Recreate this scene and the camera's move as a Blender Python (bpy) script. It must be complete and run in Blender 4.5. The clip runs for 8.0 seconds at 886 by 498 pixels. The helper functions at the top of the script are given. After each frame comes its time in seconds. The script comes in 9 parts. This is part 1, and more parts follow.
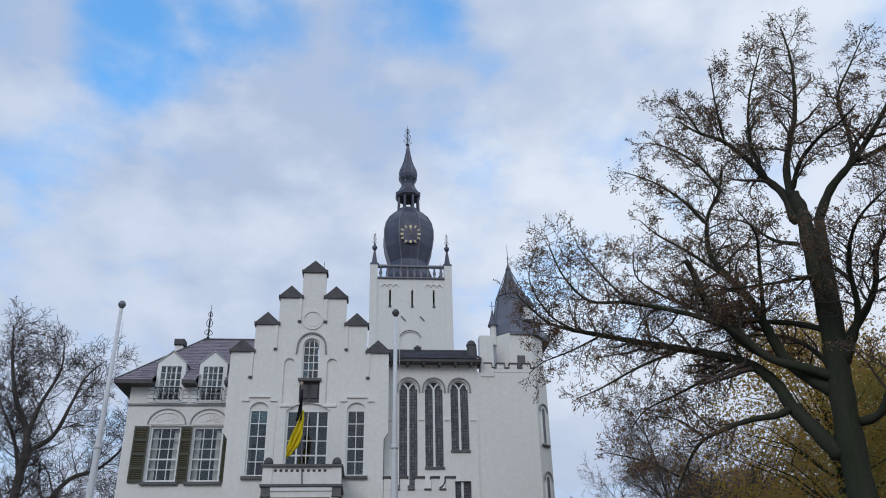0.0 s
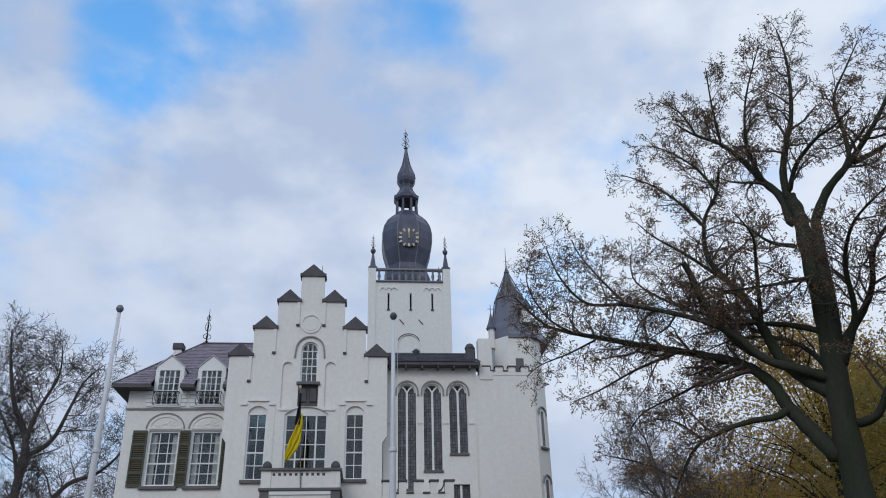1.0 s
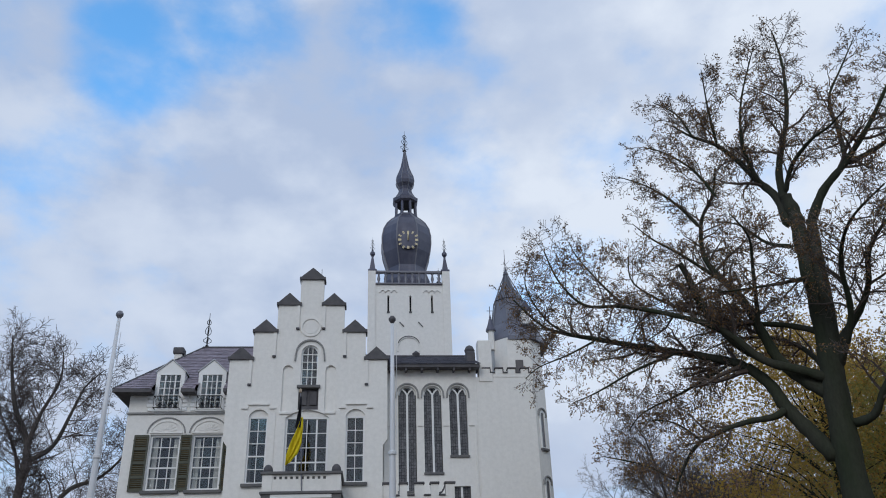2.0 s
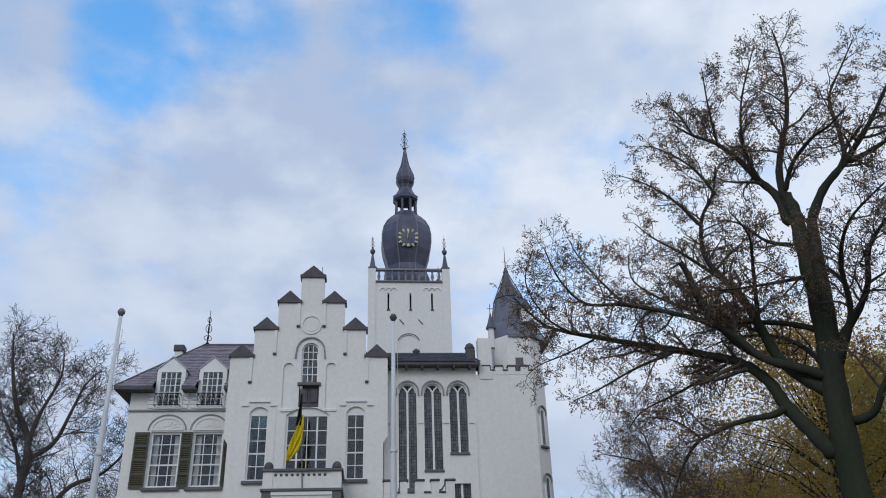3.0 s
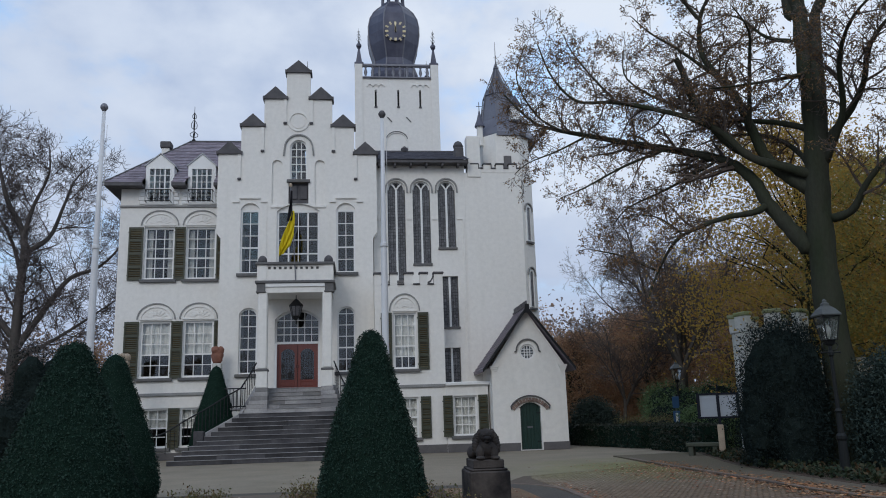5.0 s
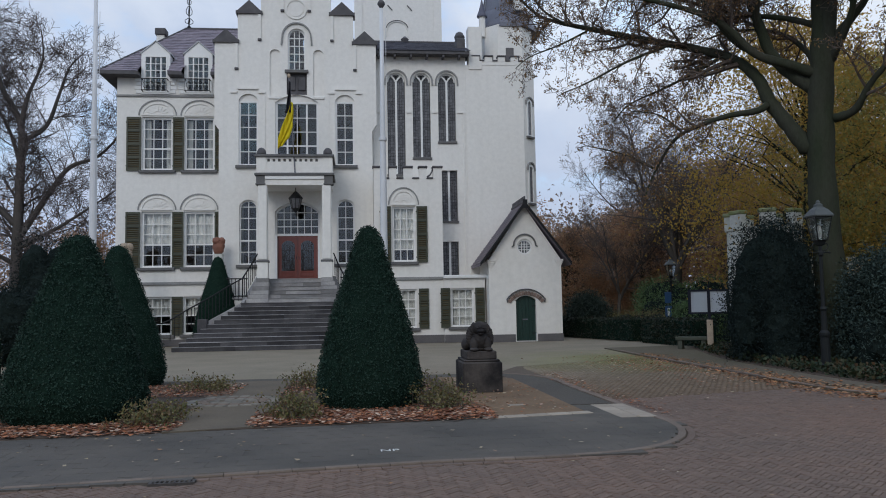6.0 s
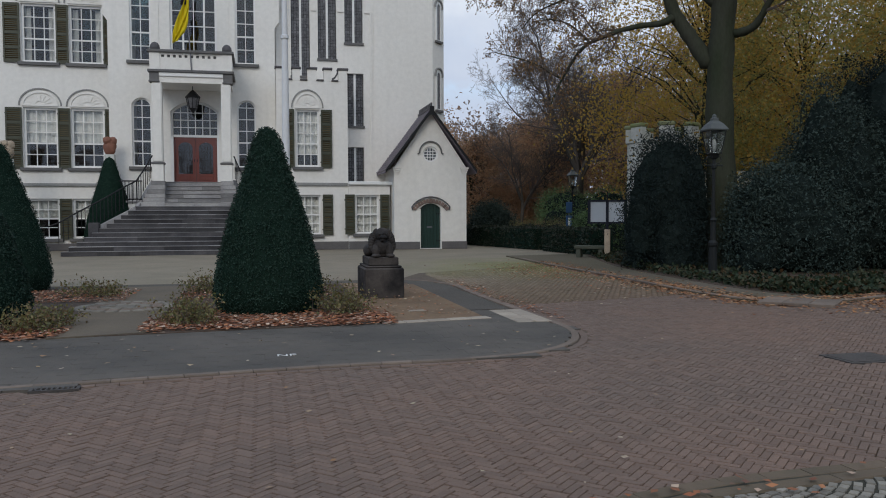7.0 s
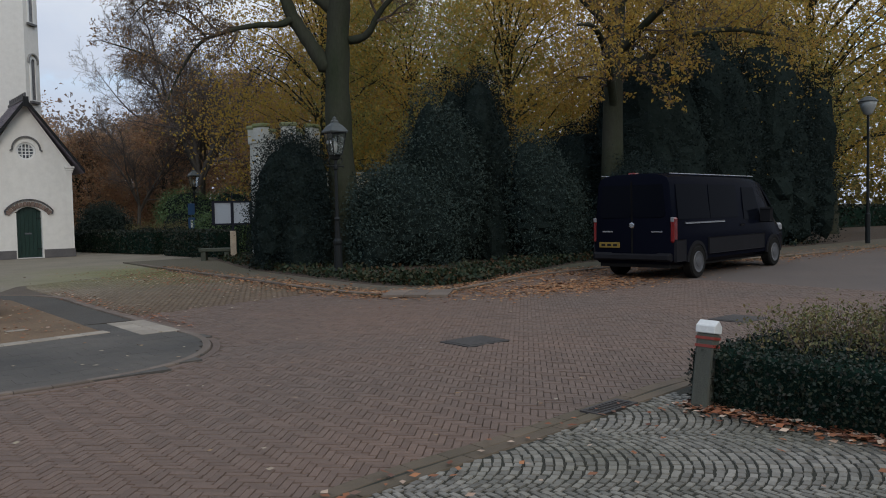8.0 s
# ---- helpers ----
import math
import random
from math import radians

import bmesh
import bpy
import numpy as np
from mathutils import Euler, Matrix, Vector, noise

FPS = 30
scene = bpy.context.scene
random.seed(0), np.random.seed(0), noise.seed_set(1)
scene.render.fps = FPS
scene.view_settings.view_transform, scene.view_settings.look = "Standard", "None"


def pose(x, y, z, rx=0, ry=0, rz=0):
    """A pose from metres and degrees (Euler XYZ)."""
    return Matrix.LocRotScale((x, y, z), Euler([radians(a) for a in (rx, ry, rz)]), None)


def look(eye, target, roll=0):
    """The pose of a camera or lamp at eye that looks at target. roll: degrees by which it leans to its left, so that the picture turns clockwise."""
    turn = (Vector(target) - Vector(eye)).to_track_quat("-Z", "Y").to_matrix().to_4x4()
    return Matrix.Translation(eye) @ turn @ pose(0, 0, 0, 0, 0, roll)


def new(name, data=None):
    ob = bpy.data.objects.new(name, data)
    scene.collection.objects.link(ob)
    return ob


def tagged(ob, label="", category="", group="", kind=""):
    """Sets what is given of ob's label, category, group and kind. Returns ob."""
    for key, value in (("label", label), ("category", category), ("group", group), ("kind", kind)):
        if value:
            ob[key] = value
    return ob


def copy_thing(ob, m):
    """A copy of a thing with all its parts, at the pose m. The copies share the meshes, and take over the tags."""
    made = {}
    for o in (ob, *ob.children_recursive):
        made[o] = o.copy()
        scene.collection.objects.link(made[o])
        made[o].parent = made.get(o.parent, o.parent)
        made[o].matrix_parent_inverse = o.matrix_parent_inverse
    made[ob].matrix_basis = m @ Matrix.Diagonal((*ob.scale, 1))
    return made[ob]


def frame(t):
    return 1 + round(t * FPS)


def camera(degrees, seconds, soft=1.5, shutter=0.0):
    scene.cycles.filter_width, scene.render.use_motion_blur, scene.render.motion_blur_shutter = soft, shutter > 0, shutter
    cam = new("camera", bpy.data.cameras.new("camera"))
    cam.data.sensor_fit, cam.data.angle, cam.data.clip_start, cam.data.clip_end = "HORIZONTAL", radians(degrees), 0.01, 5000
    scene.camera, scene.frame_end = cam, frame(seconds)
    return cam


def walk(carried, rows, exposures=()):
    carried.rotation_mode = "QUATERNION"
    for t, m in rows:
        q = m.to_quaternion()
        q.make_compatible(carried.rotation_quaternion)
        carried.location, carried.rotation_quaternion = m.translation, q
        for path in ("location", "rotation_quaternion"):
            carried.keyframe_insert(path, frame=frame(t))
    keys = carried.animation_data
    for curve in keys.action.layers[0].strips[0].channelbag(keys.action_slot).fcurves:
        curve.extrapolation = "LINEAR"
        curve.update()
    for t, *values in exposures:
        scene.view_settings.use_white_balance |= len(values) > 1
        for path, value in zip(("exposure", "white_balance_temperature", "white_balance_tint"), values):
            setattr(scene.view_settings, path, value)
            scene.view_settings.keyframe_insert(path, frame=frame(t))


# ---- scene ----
cam = camera(58.0, 8.0, soft=1.0)
PATH = [
    # seconds, x, y, z, yaw, pitch, roll
    (0.0, -0.050, 0.356, 1.588, -5.67, 26.14, -1.24),
    (0.5, -0.032, 0.316, 1.576, -5.71, 26.25, -1.26),
    (1.0, 0.002, 0.328, 1.572, -5.74, 26.37, -1.47),
    (1.5, 0.097, 0.269, 1.586, -5.65, 26.52, -1.89),
    (3.0, 0.010, 0.130, 1.580, -5.76, 26.26, -1.90),
    (3.5, 0.045, 0.139, 1.571, -5.87, 26.34, -1.67),
    (4.0, 0.027, 0.167, 1.572, -6.12, 24.98, -1.65),
    (4.5, -0.022, 0.223, 1.576, -6.28, 18.65, -1.77),
    (5.0, -0.060, 0.183, 1.560, -6.25, 11.88, -1.78),
    (5.2, -0.019, 0.161, 1.555, -6.22, 10.55, -1.80),
    (6.3, -0.012, -0.035, 1.623, -6.19, -0.01, -0.49),
    (6.5, -0.000, -0.001, 1.601, -6.93, -2.45, -0.48),
    (7.0, 0.074, 0.130, 1.579, -12.67, -2.46, -0.19),
    (7.5, 0.125, 0.240, 1.572, -24.62, -2.72, 0.11),
    (8.0, 0.120, 0.395, 1.575, -39.12, -2.73, -1.23),
]
EXPOSURES = [(0.0, 0.07, 6540, 10), (4.5, 0.07, 6520, 10), (5.2, 0.09, 6520, 10), (6.5, 0.20, 6760, 10), (8.0, 0.24, 7150, 10)]
walk(cam, [(t, pose(x, y, z, 90 + p, 0, w) @ pose(0, 0, 0, 0, 0, r)) for t, x, y, z, w, p, r in PATH], EXPOSURES)

# ---- sky and light ----
SUN_AZ, SUN_EL = radians(205), radians(32)      # azimuth from +y, clockwise
world = bpy.data.worlds.new("overcast_sky")
scene.world = world
world.use_nodes = True
wt = world.node_tree
wt.nodes.clear()


def wnode(kind, **inputs):
    n = wt.nodes.new(kind)
    for k, v in inputs.items():
        n.inputs[k].default_value = v
    return n


def wmath(op, a, b=None, clamp=False):
    n = wt.nodes.new("ShaderNodeMath")
    n.operation, n.use_clamp = op, clamp
    for i, v in enumerate((a, b)):
        if v is None:
            continue
        if isinstance(v, (int, float)):
            n.inputs[i].default_value = v
        else:
            wt.links.new(v, n.inputs[i])
    return n.outputs[0]


def wramp(value, lo, hi, a=0.0, b=1.0):
    n = wt.nodes.new("ShaderNodeMapRange")
    n.interpolation_type = "SMOOTHSTEP"
    wt.links.new(value, n.inputs["Value"])
    for k, v in (("From Min", lo), ("From Max", hi), ("To Min", a), ("To Max", b)):
        n.inputs[k].default_value = v
    return n.outputs[0]


sky = wnode("ShaderNodeTexSky")
sky.sky_type, sky.sun_disc = "NISHITA", False
sky.sun_elevation, sky.sun_rotation = SUN_EL, SUN_AZ
sky.air_density, sky.dust_density, sky.ozone_density = 1.0, 1.5, 1.5
coord = wnode("ShaderNodeTexCoord")


def cloud_noise(scale, detail, rough, offset, stretch=(1, 1, 1)):
    m = wt.nodes.new("ShaderNodeMapping")
    m.inputs["Location"].default_value = offset
    m.inputs["Scale"].default_value = stretch
    wt.links.new(coord.outputs["Generated"], m.inputs["Vector"])
    n = wnode("ShaderNodeTexNoise", Scale=scale, Detail=detail, Roughness=rough)
    wt.links.new(m.outputs["Vector"], n.inputs["Vector"])
    return n.outputs["Fac"]


def gap_in_cloud(direction, lo, hi):
    """How near a direction of the sky is to a gap between the clouds."""
    d = Vector(direction).normalized()
    n = wt.nodes.new("ShaderNodeVectorMath")
    n.operation = "DOT_PRODUCT"
    n.inputs[1].default_value = d
    wt.links.new(coord.outputs["Generated"], n.inputs[0])
    return wramp(n.outputs["Value"], lo, hi)


billow = cloud_noise(3.2, 8.0, 0.52, (3.1, 0.4, 1.7), (1.0, 1.0, 1.7))
wisps = cloud_noise(9.0, 7.0, 0.55, (0.3, 2.2, 0.1), (1.0, 1.0, 1.5))
gaps = None
for direction, lo, hi in (((-0.272, 0.742, 0.612), 0.9960, 0.9999), ((0.055, 0.735, 0.676), 0.9968, 1.0006), ((0.015, 0.735, 0.678), 0.9965, 1.0008),
                          ((-0.16, 0.72, 0.675), 0.994, 1.0006), ((0.273, 0.802, 0.531), 0.9965, 1.0030), ((0.6, -0.5, 0.62), 0.96, 0.999), ((-0.7, -0.2, 0.68), 0.96, 0.999), ((0.75, 0.1, 0.65), 0.97, 0.999)):
    g = gap_in_cloud(direction, lo, hi)
    gaps = g if gaps is None else wmath("MAXIMUM", gaps, g)
density = wmath("ADD", wmath("MULTIPLY", billow, 0.62), wmath("MULTIPLY", wisps, 0.38))
cover = wramp(wmath("SUBTRACT", density, wmath("MULTIPLY", gaps, 0.185)), 0.22, 0.50)
shade = wramp(wmath("ADD", wmath("MULTIPLY", cloud_noise(2.3, 5.0, 0.5, (7.0, 1.0, 4.0), (1, 1, 1.6)), 0.7), wmath("MULTIPLY", wisps, 0.3)), 0.36, 0.62)
sep = wt.nodes.new("ShaderNodeSeparateXYZ")
wt.links.new(coord.outputs["Generated"], sep.inputs[0])
shade = wmath("ADD", shade, wmath("MULTIPLY", wmath("SUBTRACT", sep.outputs["X"], 0.03), 1.2), True)
tone = wt.nodes.new("ShaderNodeMix")
tone.data_type = "RGBA"
tone.inputs["A"].default_value = (3.95, 4.85, 6.6, 1)      # grey undersides
tone.inputs["B"].default_value = (6.6, 7.3, 8.4, 1)       # bright tops
wt.links.new(shade, tone.inputs["Factor"])
haze = wt.nodes.new("ShaderNodeMix")
haze.data_type = "RGBA"
wt.links.new(wramp(sep.outputs["Z"], 0.0, 0.36, 1.0, 0.0), haze.inputs["Factor"])
wt.links.new(tone.outputs["Result"], haze.inputs["A"])
haze.inputs["B"].default_value = (4.1, 4.9, 6.5, 1)
mixed = wt.nodes.new("ShaderNodeMix")
mixed.data_type = "RGBA"
blue = wt.nodes.new("ShaderNodeMix")
blue.data_type, blue.blend_type = "RGBA", "MULTIPLY"
blue.inputs["Factor"].default_value = 1.0
wt.links.new(sky.outputs["Color"], blue.inputs["A"])
blue.inputs["B"].default_value = (1.5, 2.75, 3.3, 1)
wt.links.new(wmath("MAXIMUM", cover, wramp(sep.outputs["Z"], 0.12, 0.36, 1.0, 0.0)), mixed.inputs["Factor"])
wt.links.new(blue.outputs["Result"], mixed.inputs["A"])
wt.links.new(haze.outputs["Result"], mixed.inputs["B"])
back = wnode("ShaderNodeBackground", Strength=0.105)
wt.links.new(mixed.outputs["Result"], back.inputs["Color"])
wout = wt.nodes.new("ShaderNodeOutputWorld")
wt.links.new(back.outputs["Background"], wout.inputs["Surface"])

sun = new("sun", bpy.data.lights.new("sun", "SUN"))
sun.data.energy, sun.data.angle, sun.data.color = 0.7, radians(25), (1.0, 0.95, 0.88)
sun.matrix_world = look((0, 0, 0), (-math.sin(SUN_AZ) * math.cos(SUN_EL), -math.cos(SUN_AZ) * math.cos(SUN_EL), -math.sin(SUN_EL)))


# ---- materials ----
def material(name, base, rough=0.8, second=None, scale=1.0, grain=8.0, contrast=0.5, bump=0.2, bump_scale=None, metallic=0.0, per=None,
             spread=0.15, stretch=(1, 1, 1), streaks=0.0, streak_colour=(0.12, 0.12, 0.11), specular=0.5, coat=0.0, hues=None, transmit=0.0):
    """A surface with large stains, fine grain, relief and, where pieces repeat, a tone of its own for each ("object" or "island")."""
    m = bpy.data.materials.new(name)
    m.use_nodes = True
    t = m.node_tree
    bsdf = t.nodes["Principled BSDF"]
    second = second or tuple(c * 0.72 for c in base)
    tc = t.nodes.new("ShaderNodeTexCoord")
    mp = t.nodes.new("ShaderNodeMapping")
    mp.inputs["Scale"].default_value = stretch
    geo = t.nodes.new("ShaderNodeNewGeometry")
    t.links.new(geo.outputs["Position"], mp.inputs["Vector"])

    def tex(sc, detail=5.0, roughness=0.55):
        n = t.nodes.new("ShaderNodeTexNoise")
        n.inputs["Scale"].default_value, n.inputs["Detail"].default_value, n.inputs["Roughness"].default_value = sc, detail, roughness
        t.links.new(mp.outputs["Vector"], n.inputs["Vector"])
        return n.outputs["Fac"]

    def ranged(v, lo, hi, a, b):
        n = t.nodes.new("ShaderNodeMapRange")
        t.links.new(v, n.inputs["Value"])
        for k, x in (("From Min", lo), ("From Max", hi), ("To Min", a), ("To Max", b)):
            n.inputs[k].default_value = x
        return n.outputs[0]

    def mix(kind, fac, a, b):
        n = t.nodes.new("ShaderNodeMix")
        n.data_type, n.blend_type = "RGBA", kind
        for k, v in (("Factor", fac), ("A", a), ("B", b)):
            if isinstance(v, (int, float)):
                n.inputs[k].default_value = v
            elif isinstance(v, tuple):
                n.inputs[k].default_value = (*v, 1)
            else:
                t.links.new(v, n.inputs[k])
        return n.outputs["Result"]

    big, fine = tex(scale), tex(grain, 6.0, 0.6)
    if hues:
        ramp = t.nodes.new("ShaderNodeValToRGB")
        ramp.color_ramp.interpolation = "LINEAR"
        while len(ramp.color_ramp.elements) < len(hues):
            ramp.color_ramp.elements.new(0.5)
        for i, (e, c) in enumerate(zip(ramp.color_ramp.elements, hues)):
            e.position, e.color = i / (len(hues) - 1), (*c, 1)
        source = geo.outputs["Random Per Island"]
        if per == "object":
            source = t.nodes.new("ShaderNodeObjectInfo").outputs["Random"]
        t.links.new(source, ramp.inputs["Fac"])
        colour = mix("MULTIPLY", 0.6, ramp.outputs["Color"], ranged_grey(t, mix, ranged(big, 0.3, 0.7, 0.6, 1.15)))
    else:
        colour = mix("MIX", ranged(big, 0.5 - 0.25 / max(contrast, 0.05) * 0.4, 0.5 + 0.25 / max(contrast, 0.05) * 0.4, 0, 1), base, second)
    colour = mix("MULTIPLY", contrast, colour, ranged_grey(t, mix, ranged(fine, 0.3, 0.7, 0.7, 1.2)))
    if per and not hues:
        source = geo.outputs["Random Per Island"] if per == "island" else t.nodes.new("ShaderNodeObjectInfo").outputs["Random"]
        colour = mix("MULTIPLY", 1.0, colour, ranged_grey(t, mix, ranged(source, 0, 1, 1 - spread, 1 + spread)))
    if streaks:
        mp2 = t.nodes.new("ShaderNodeMapping")
        mp2.inputs["Scale"].default_value = (2.2, 2.2, 0.12)
        t.links.new(geo.outputs["Position"], mp2.inputs["Vector"])
        n = t.nodes.new("ShaderNodeTexNoise")
        n.inputs["Scale"].default_value, n.inputs["Detail"].default_value = 1.6, 6.0
        t.links.new(mp2.outputs["Vector"], n.inputs["Vector"])
        colour = mix("MIX", ranged(n.outputs["Fac"], 0.52, 0.78, 0, streaks), colour, streak_colour)
    t.links.new(colour, bsdf.inputs["Base Color"])
    t.links.new(ranged(fine, 0.2, 0.8, max(rough - 0.12, 0.03), min(rough + 0.12, 1)), bsdf.inputs["Roughness"])
    bsdf.inputs["Metallic"].default_value = metallic
    bsdf.inputs["Specular IOR Level"].default_value = specular
    bsdf.inputs["Coat Weight"].default_value = coat
    if bump:
        b = t.nodes.new("ShaderNodeBump")
        b.inputs["Strength"].default_value, b.inputs["Distance"].default_value = bump, 0.02
        t.links.new(tex(bump_scale or grain * 2, 6.0, 0.65), b.inputs["Height"])
        t.links.new(b.outputs["Normal"], bsdf.inputs["Normal"])
    if transmit:
        tr = t.nodes.new("ShaderNodeBsdfTranslucent")
        t.links.new(colour, tr.inputs["Color"])
        ms = t.nodes.new("ShaderNodeMixShader")
        ms.inputs[0].default_value = transmit
        t.links.new(bsdf.outputs[0], ms.inputs[1])
        t.links.new(tr.outputs[0], ms.inputs[2])
        t.links.new(ms.outputs[0], t.nodes["Material Output"].inputs["Surface"])
    return m


def ranged_grey(t, mix, value):
    n = t.nodes.new("ShaderNodeCombineColor")
    for i in range(3):
        t.links.new(value, n.inputs[i])
    return n.outputs[0]


M = {}
M["render"] = material("white_render", (0.80, 0.778, 0.74), 0.85, (0.745, 0.727, 0.69), 0.35, 5, 0.22, 0.12, 30, streaks=0.16, streak_colour=(0.55, 0.54, 0.50))
M["trim"] = material("white_paint", (0.80, 0.80, 0.79), 0.45, (0.74, 0.74, 0.73), 1.5, 20, 0.15, 0.04)
M["stone"] = material("dark_bluestone", (0.10, 0.10, 0.105), 0.75, (0.15, 0.145, 0.14), 1.5, 18, 0.5, 0.25)
M["mould"] = material("grey_moulding_paint", (0.30, 0.30, 0.295), 0.8, (0.22, 0.22, 0.215), 2, 18, 0.5, 0.2)
M["riser"] = material("dark_step_riser", (0.040, 0.039, 0.044), 0.75, (0.085, 0.082, 0.086), 1.1, 14, 0.7, 0.25, per="object", spread=0.5, specular=0.25)
M["cap"] = material("weathered_cap_slate", (0.060, 0.057, 0.064), 0.7, (0.10, 0.095, 0.10), 3, 22, 0.5, 0.3)
M["step"] = material("bluestone_step", (0.20, 0.195, 0.200), 0.65, (0.32, 0.31, 0.305), 1.1, 14, 0.6, 0.25, per="object", spread=0.35)
M["slate"] = material("roof_slate", (0.095, 0.100, 0.130), 0.5, (0.135, 0.14, 0.17), 0.8, 12, 0.5, 0.25, per="island", spread=0.3)
M["tile"] = material("purple_brown_roof", (0.175, 0.148, 0.180), 0.55, (0.235, 0.20, 0.235), 0.7, 10, 0.5, 0.25, per="island", spread=0.22)
M["lead"] = material("weathered_lead", (0.055, 0.056, 0.088), 0.42, (0.095, 0.098, 0.135), 1.2, 14, 0.45, 0.15, metallic=0.25, streaks=0.3, streak_colour=(0.17, 0.17, 0.20))
M["lead_seam"] = material("pale_lead_seam", (0.20, 0.20, 0.23), 0.45, None, 2, 15, 0.3, 0.1, metallic=0.3)
M["pale_lead"] = material("pale_dormer_lead", (0.46, 0.47, 0.49), 0.6, (0.38, 0.39, 0.41), 2, 15, 0.3, 0.1)
M["gold"] = material("gilded_metal", (0.86, 0.76, 0.50), 0.45, (0.78, 0.66, 0.40), 4, 30, 0.2, 0.05, metallic=0.2)
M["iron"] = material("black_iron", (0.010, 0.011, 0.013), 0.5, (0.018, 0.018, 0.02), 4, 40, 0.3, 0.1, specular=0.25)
M["shutter"] = material("dark_olive_paint", (0.035, 0.040, 0.024), 0.5, (0.050, 0.053, 0.030), 2.5, 25, 0.4, 0.1)
M["slat"] = material("ochre_louvre_paint", (0.125, 0.084, 0.028), 0.55, (0.085, 0.064, 0.026), 3, 30, 0.4, 0.1, per="object", spread=0.35)
M["wood_red"] = material("varnished_red_wood", (0.185, 0.040, 0.026), 0.35, (0.130, 0.030, 0.019), 2, 30, 0.45, 0.1, stretch=(6, 6, 0.7), coat=0.3)
M["door_green"] = material("dark_green_paint", (0.006, 0.028, 0.022), 0.4, (0.010, 0.036, 0.028), 2, 30, 0.3, 0.08)
M["brick_red"] = material("old_red_brick", (0.22, 0.155, 0.13), 0.85, (0.17, 0.12, 0.10), 4, 30, 0.5, 0.3, per="object", spread=0.25)
M["plinth"] = material("grey_plinth_paint", (0.10, 0.095, 0.10), 0.8, (0.14, 0.13, 0.13), 2, 16, 0.4, 0.2)
# near-black colour that puts the gloom of unlit rooms into their walls
M["dark"] = material("unlit_room_dark", (0.06, 0.058, 0.055), 0.9, None, 1, 8, 0.3, 0)
M["curtain"] = material("net_curtain", (0.62, 0.62, 0.60), 0.9, (0.50, 0.50, 0.49), 3, 14, 0.3, 0.1, stretch=(14, 14, 0.5))
M["leaded"] = material("leaded_stained_glass", (0.085, 0.085, 0.095), 0.30, (0.13, 0.13, 0.14), 3.0, 14, 0.5, 0.15, per="island", spread=0.35)
M["yellow"] = material("yellow_flag_cloth", (0.85, 0.72, 0.02), 0.8, (0.78, 0.62, 0.02), 3, 40, 0.2, 0.1, transmit=0.3)
M["black_cloth"] = material("black_flag_cloth", (0.012, 0.012, 0.02), 0.85, None, 3, 40, 0.3, 0.1)
M["terracotta"] = material("terracotta_stone", (0.27, 0.115, 0.075), 0.8, (0.19, 0.085, 0.06), 4, 24, 0.5, 0.3)
M["sandstone"] = material("pale_sandstone", (0.45, 0.36, 0.27), 0.85, (0.32, 0.26, 0.2), 4, 24, 0.5, 0.3)
M["statue"] = material("blackened_stone", (0.014, 0.013, 0.014), 0.7, (0.075, 0.065, 0.060), 2.2, 16, 0.7, 0.5, specular=0.2)
M["grey_white"] = material("white_pole_paint", (0.74, 0.75, 0.77), 0.4, None, 2, 20, 0.12, 0.03)

glass = bpy.data.materials.new("window_glass")
glass.use_nodes = True
gb = glass.node_tree.nodes["Principled BSDF"]
gb.inputs["Base Color"].default_value = (0.86, 0.90, 0.92, 1)
gb.inputs["Roughness"].default_value = 0.03
gb.inputs["Transmission Weight"].default_value = 1.0
gb.inputs["IOR"].default_value = 1.52
gb.inputs["Specular IOR Level"].default_value = 0.8
M["glass"] = glass


# ---- mesh helpers ----
def finish(name, bm, mat, smooth=False):
    bmesh.ops.recalc_face_normals(bm, faces=bm.faces)
    me = bpy.data.meshes.new(name)
    bm.to_mesh(me)
    bm.free()
    for m in mat if isinstance(mat, (list, tuple)) else [mat]:
        me.materials.append(m)
    if smooth:
        for p in me.polygons:
            p.use_smooth = True
    return me


def part(name, bm, mat, parent=None, label="", smooth=False):
    ob = new(name, finish(name, bm, mat, smooth))
    if parent:
        ob.parent = parent
    return tagged(ob, label) if label else ob


def thing(name, label, category, group="", at=(0, 0, 0), kind=""):
    ob = new(name)
    ob.matrix_basis = Matrix.Translation(at)
    return tagged(ob, label, category, group, kind)


def from_lists(name, verts, faces, mat, parent=None, smooth=False):
    me = bpy.data.meshes.new(name)
    me.from_pydata(verts, [], faces)
    me.materials.append(mat)
    if smooth:
        me.polygons.foreach_set("use_smooth", [True] * len(me.polygons))
    ob = new(name, me)
    if parent:
        ob.parent = parent
    return ob


def box(bm, x0, y0, z0, x1, y1, z1, bevel=0.0, m=None):
    r = bmesh.ops.create_cube(bm, size=1.0)
    vs = r["verts"]
    for v in vs:
        v.co = Vector(((x0 + x1) / 2 + v.co.x * (x1 - x0), (y0 + y1) / 2 + v.co.y * (y1 - y0), (z0 + z1) / 2 + v.co.z * (z1 - z0)))
    if bevel:
        es = list({e for v in vs for e in v.link_edges})
        r = bmesh.ops.bevel(bm, geom=es, offset=bevel, segments=1, affect="EDGES")
        vs = list({v for f in r["faces"] for v in f.verts} | {v for v in vs if v.is_valid})
    if m is not None:
        bmesh.ops.transform(bm, matrix=m, verts=[v for v in vs if v.is_valid])
    return bm


def boxed(*a, **k):
    return box(bmesh.new(), *a, **k)


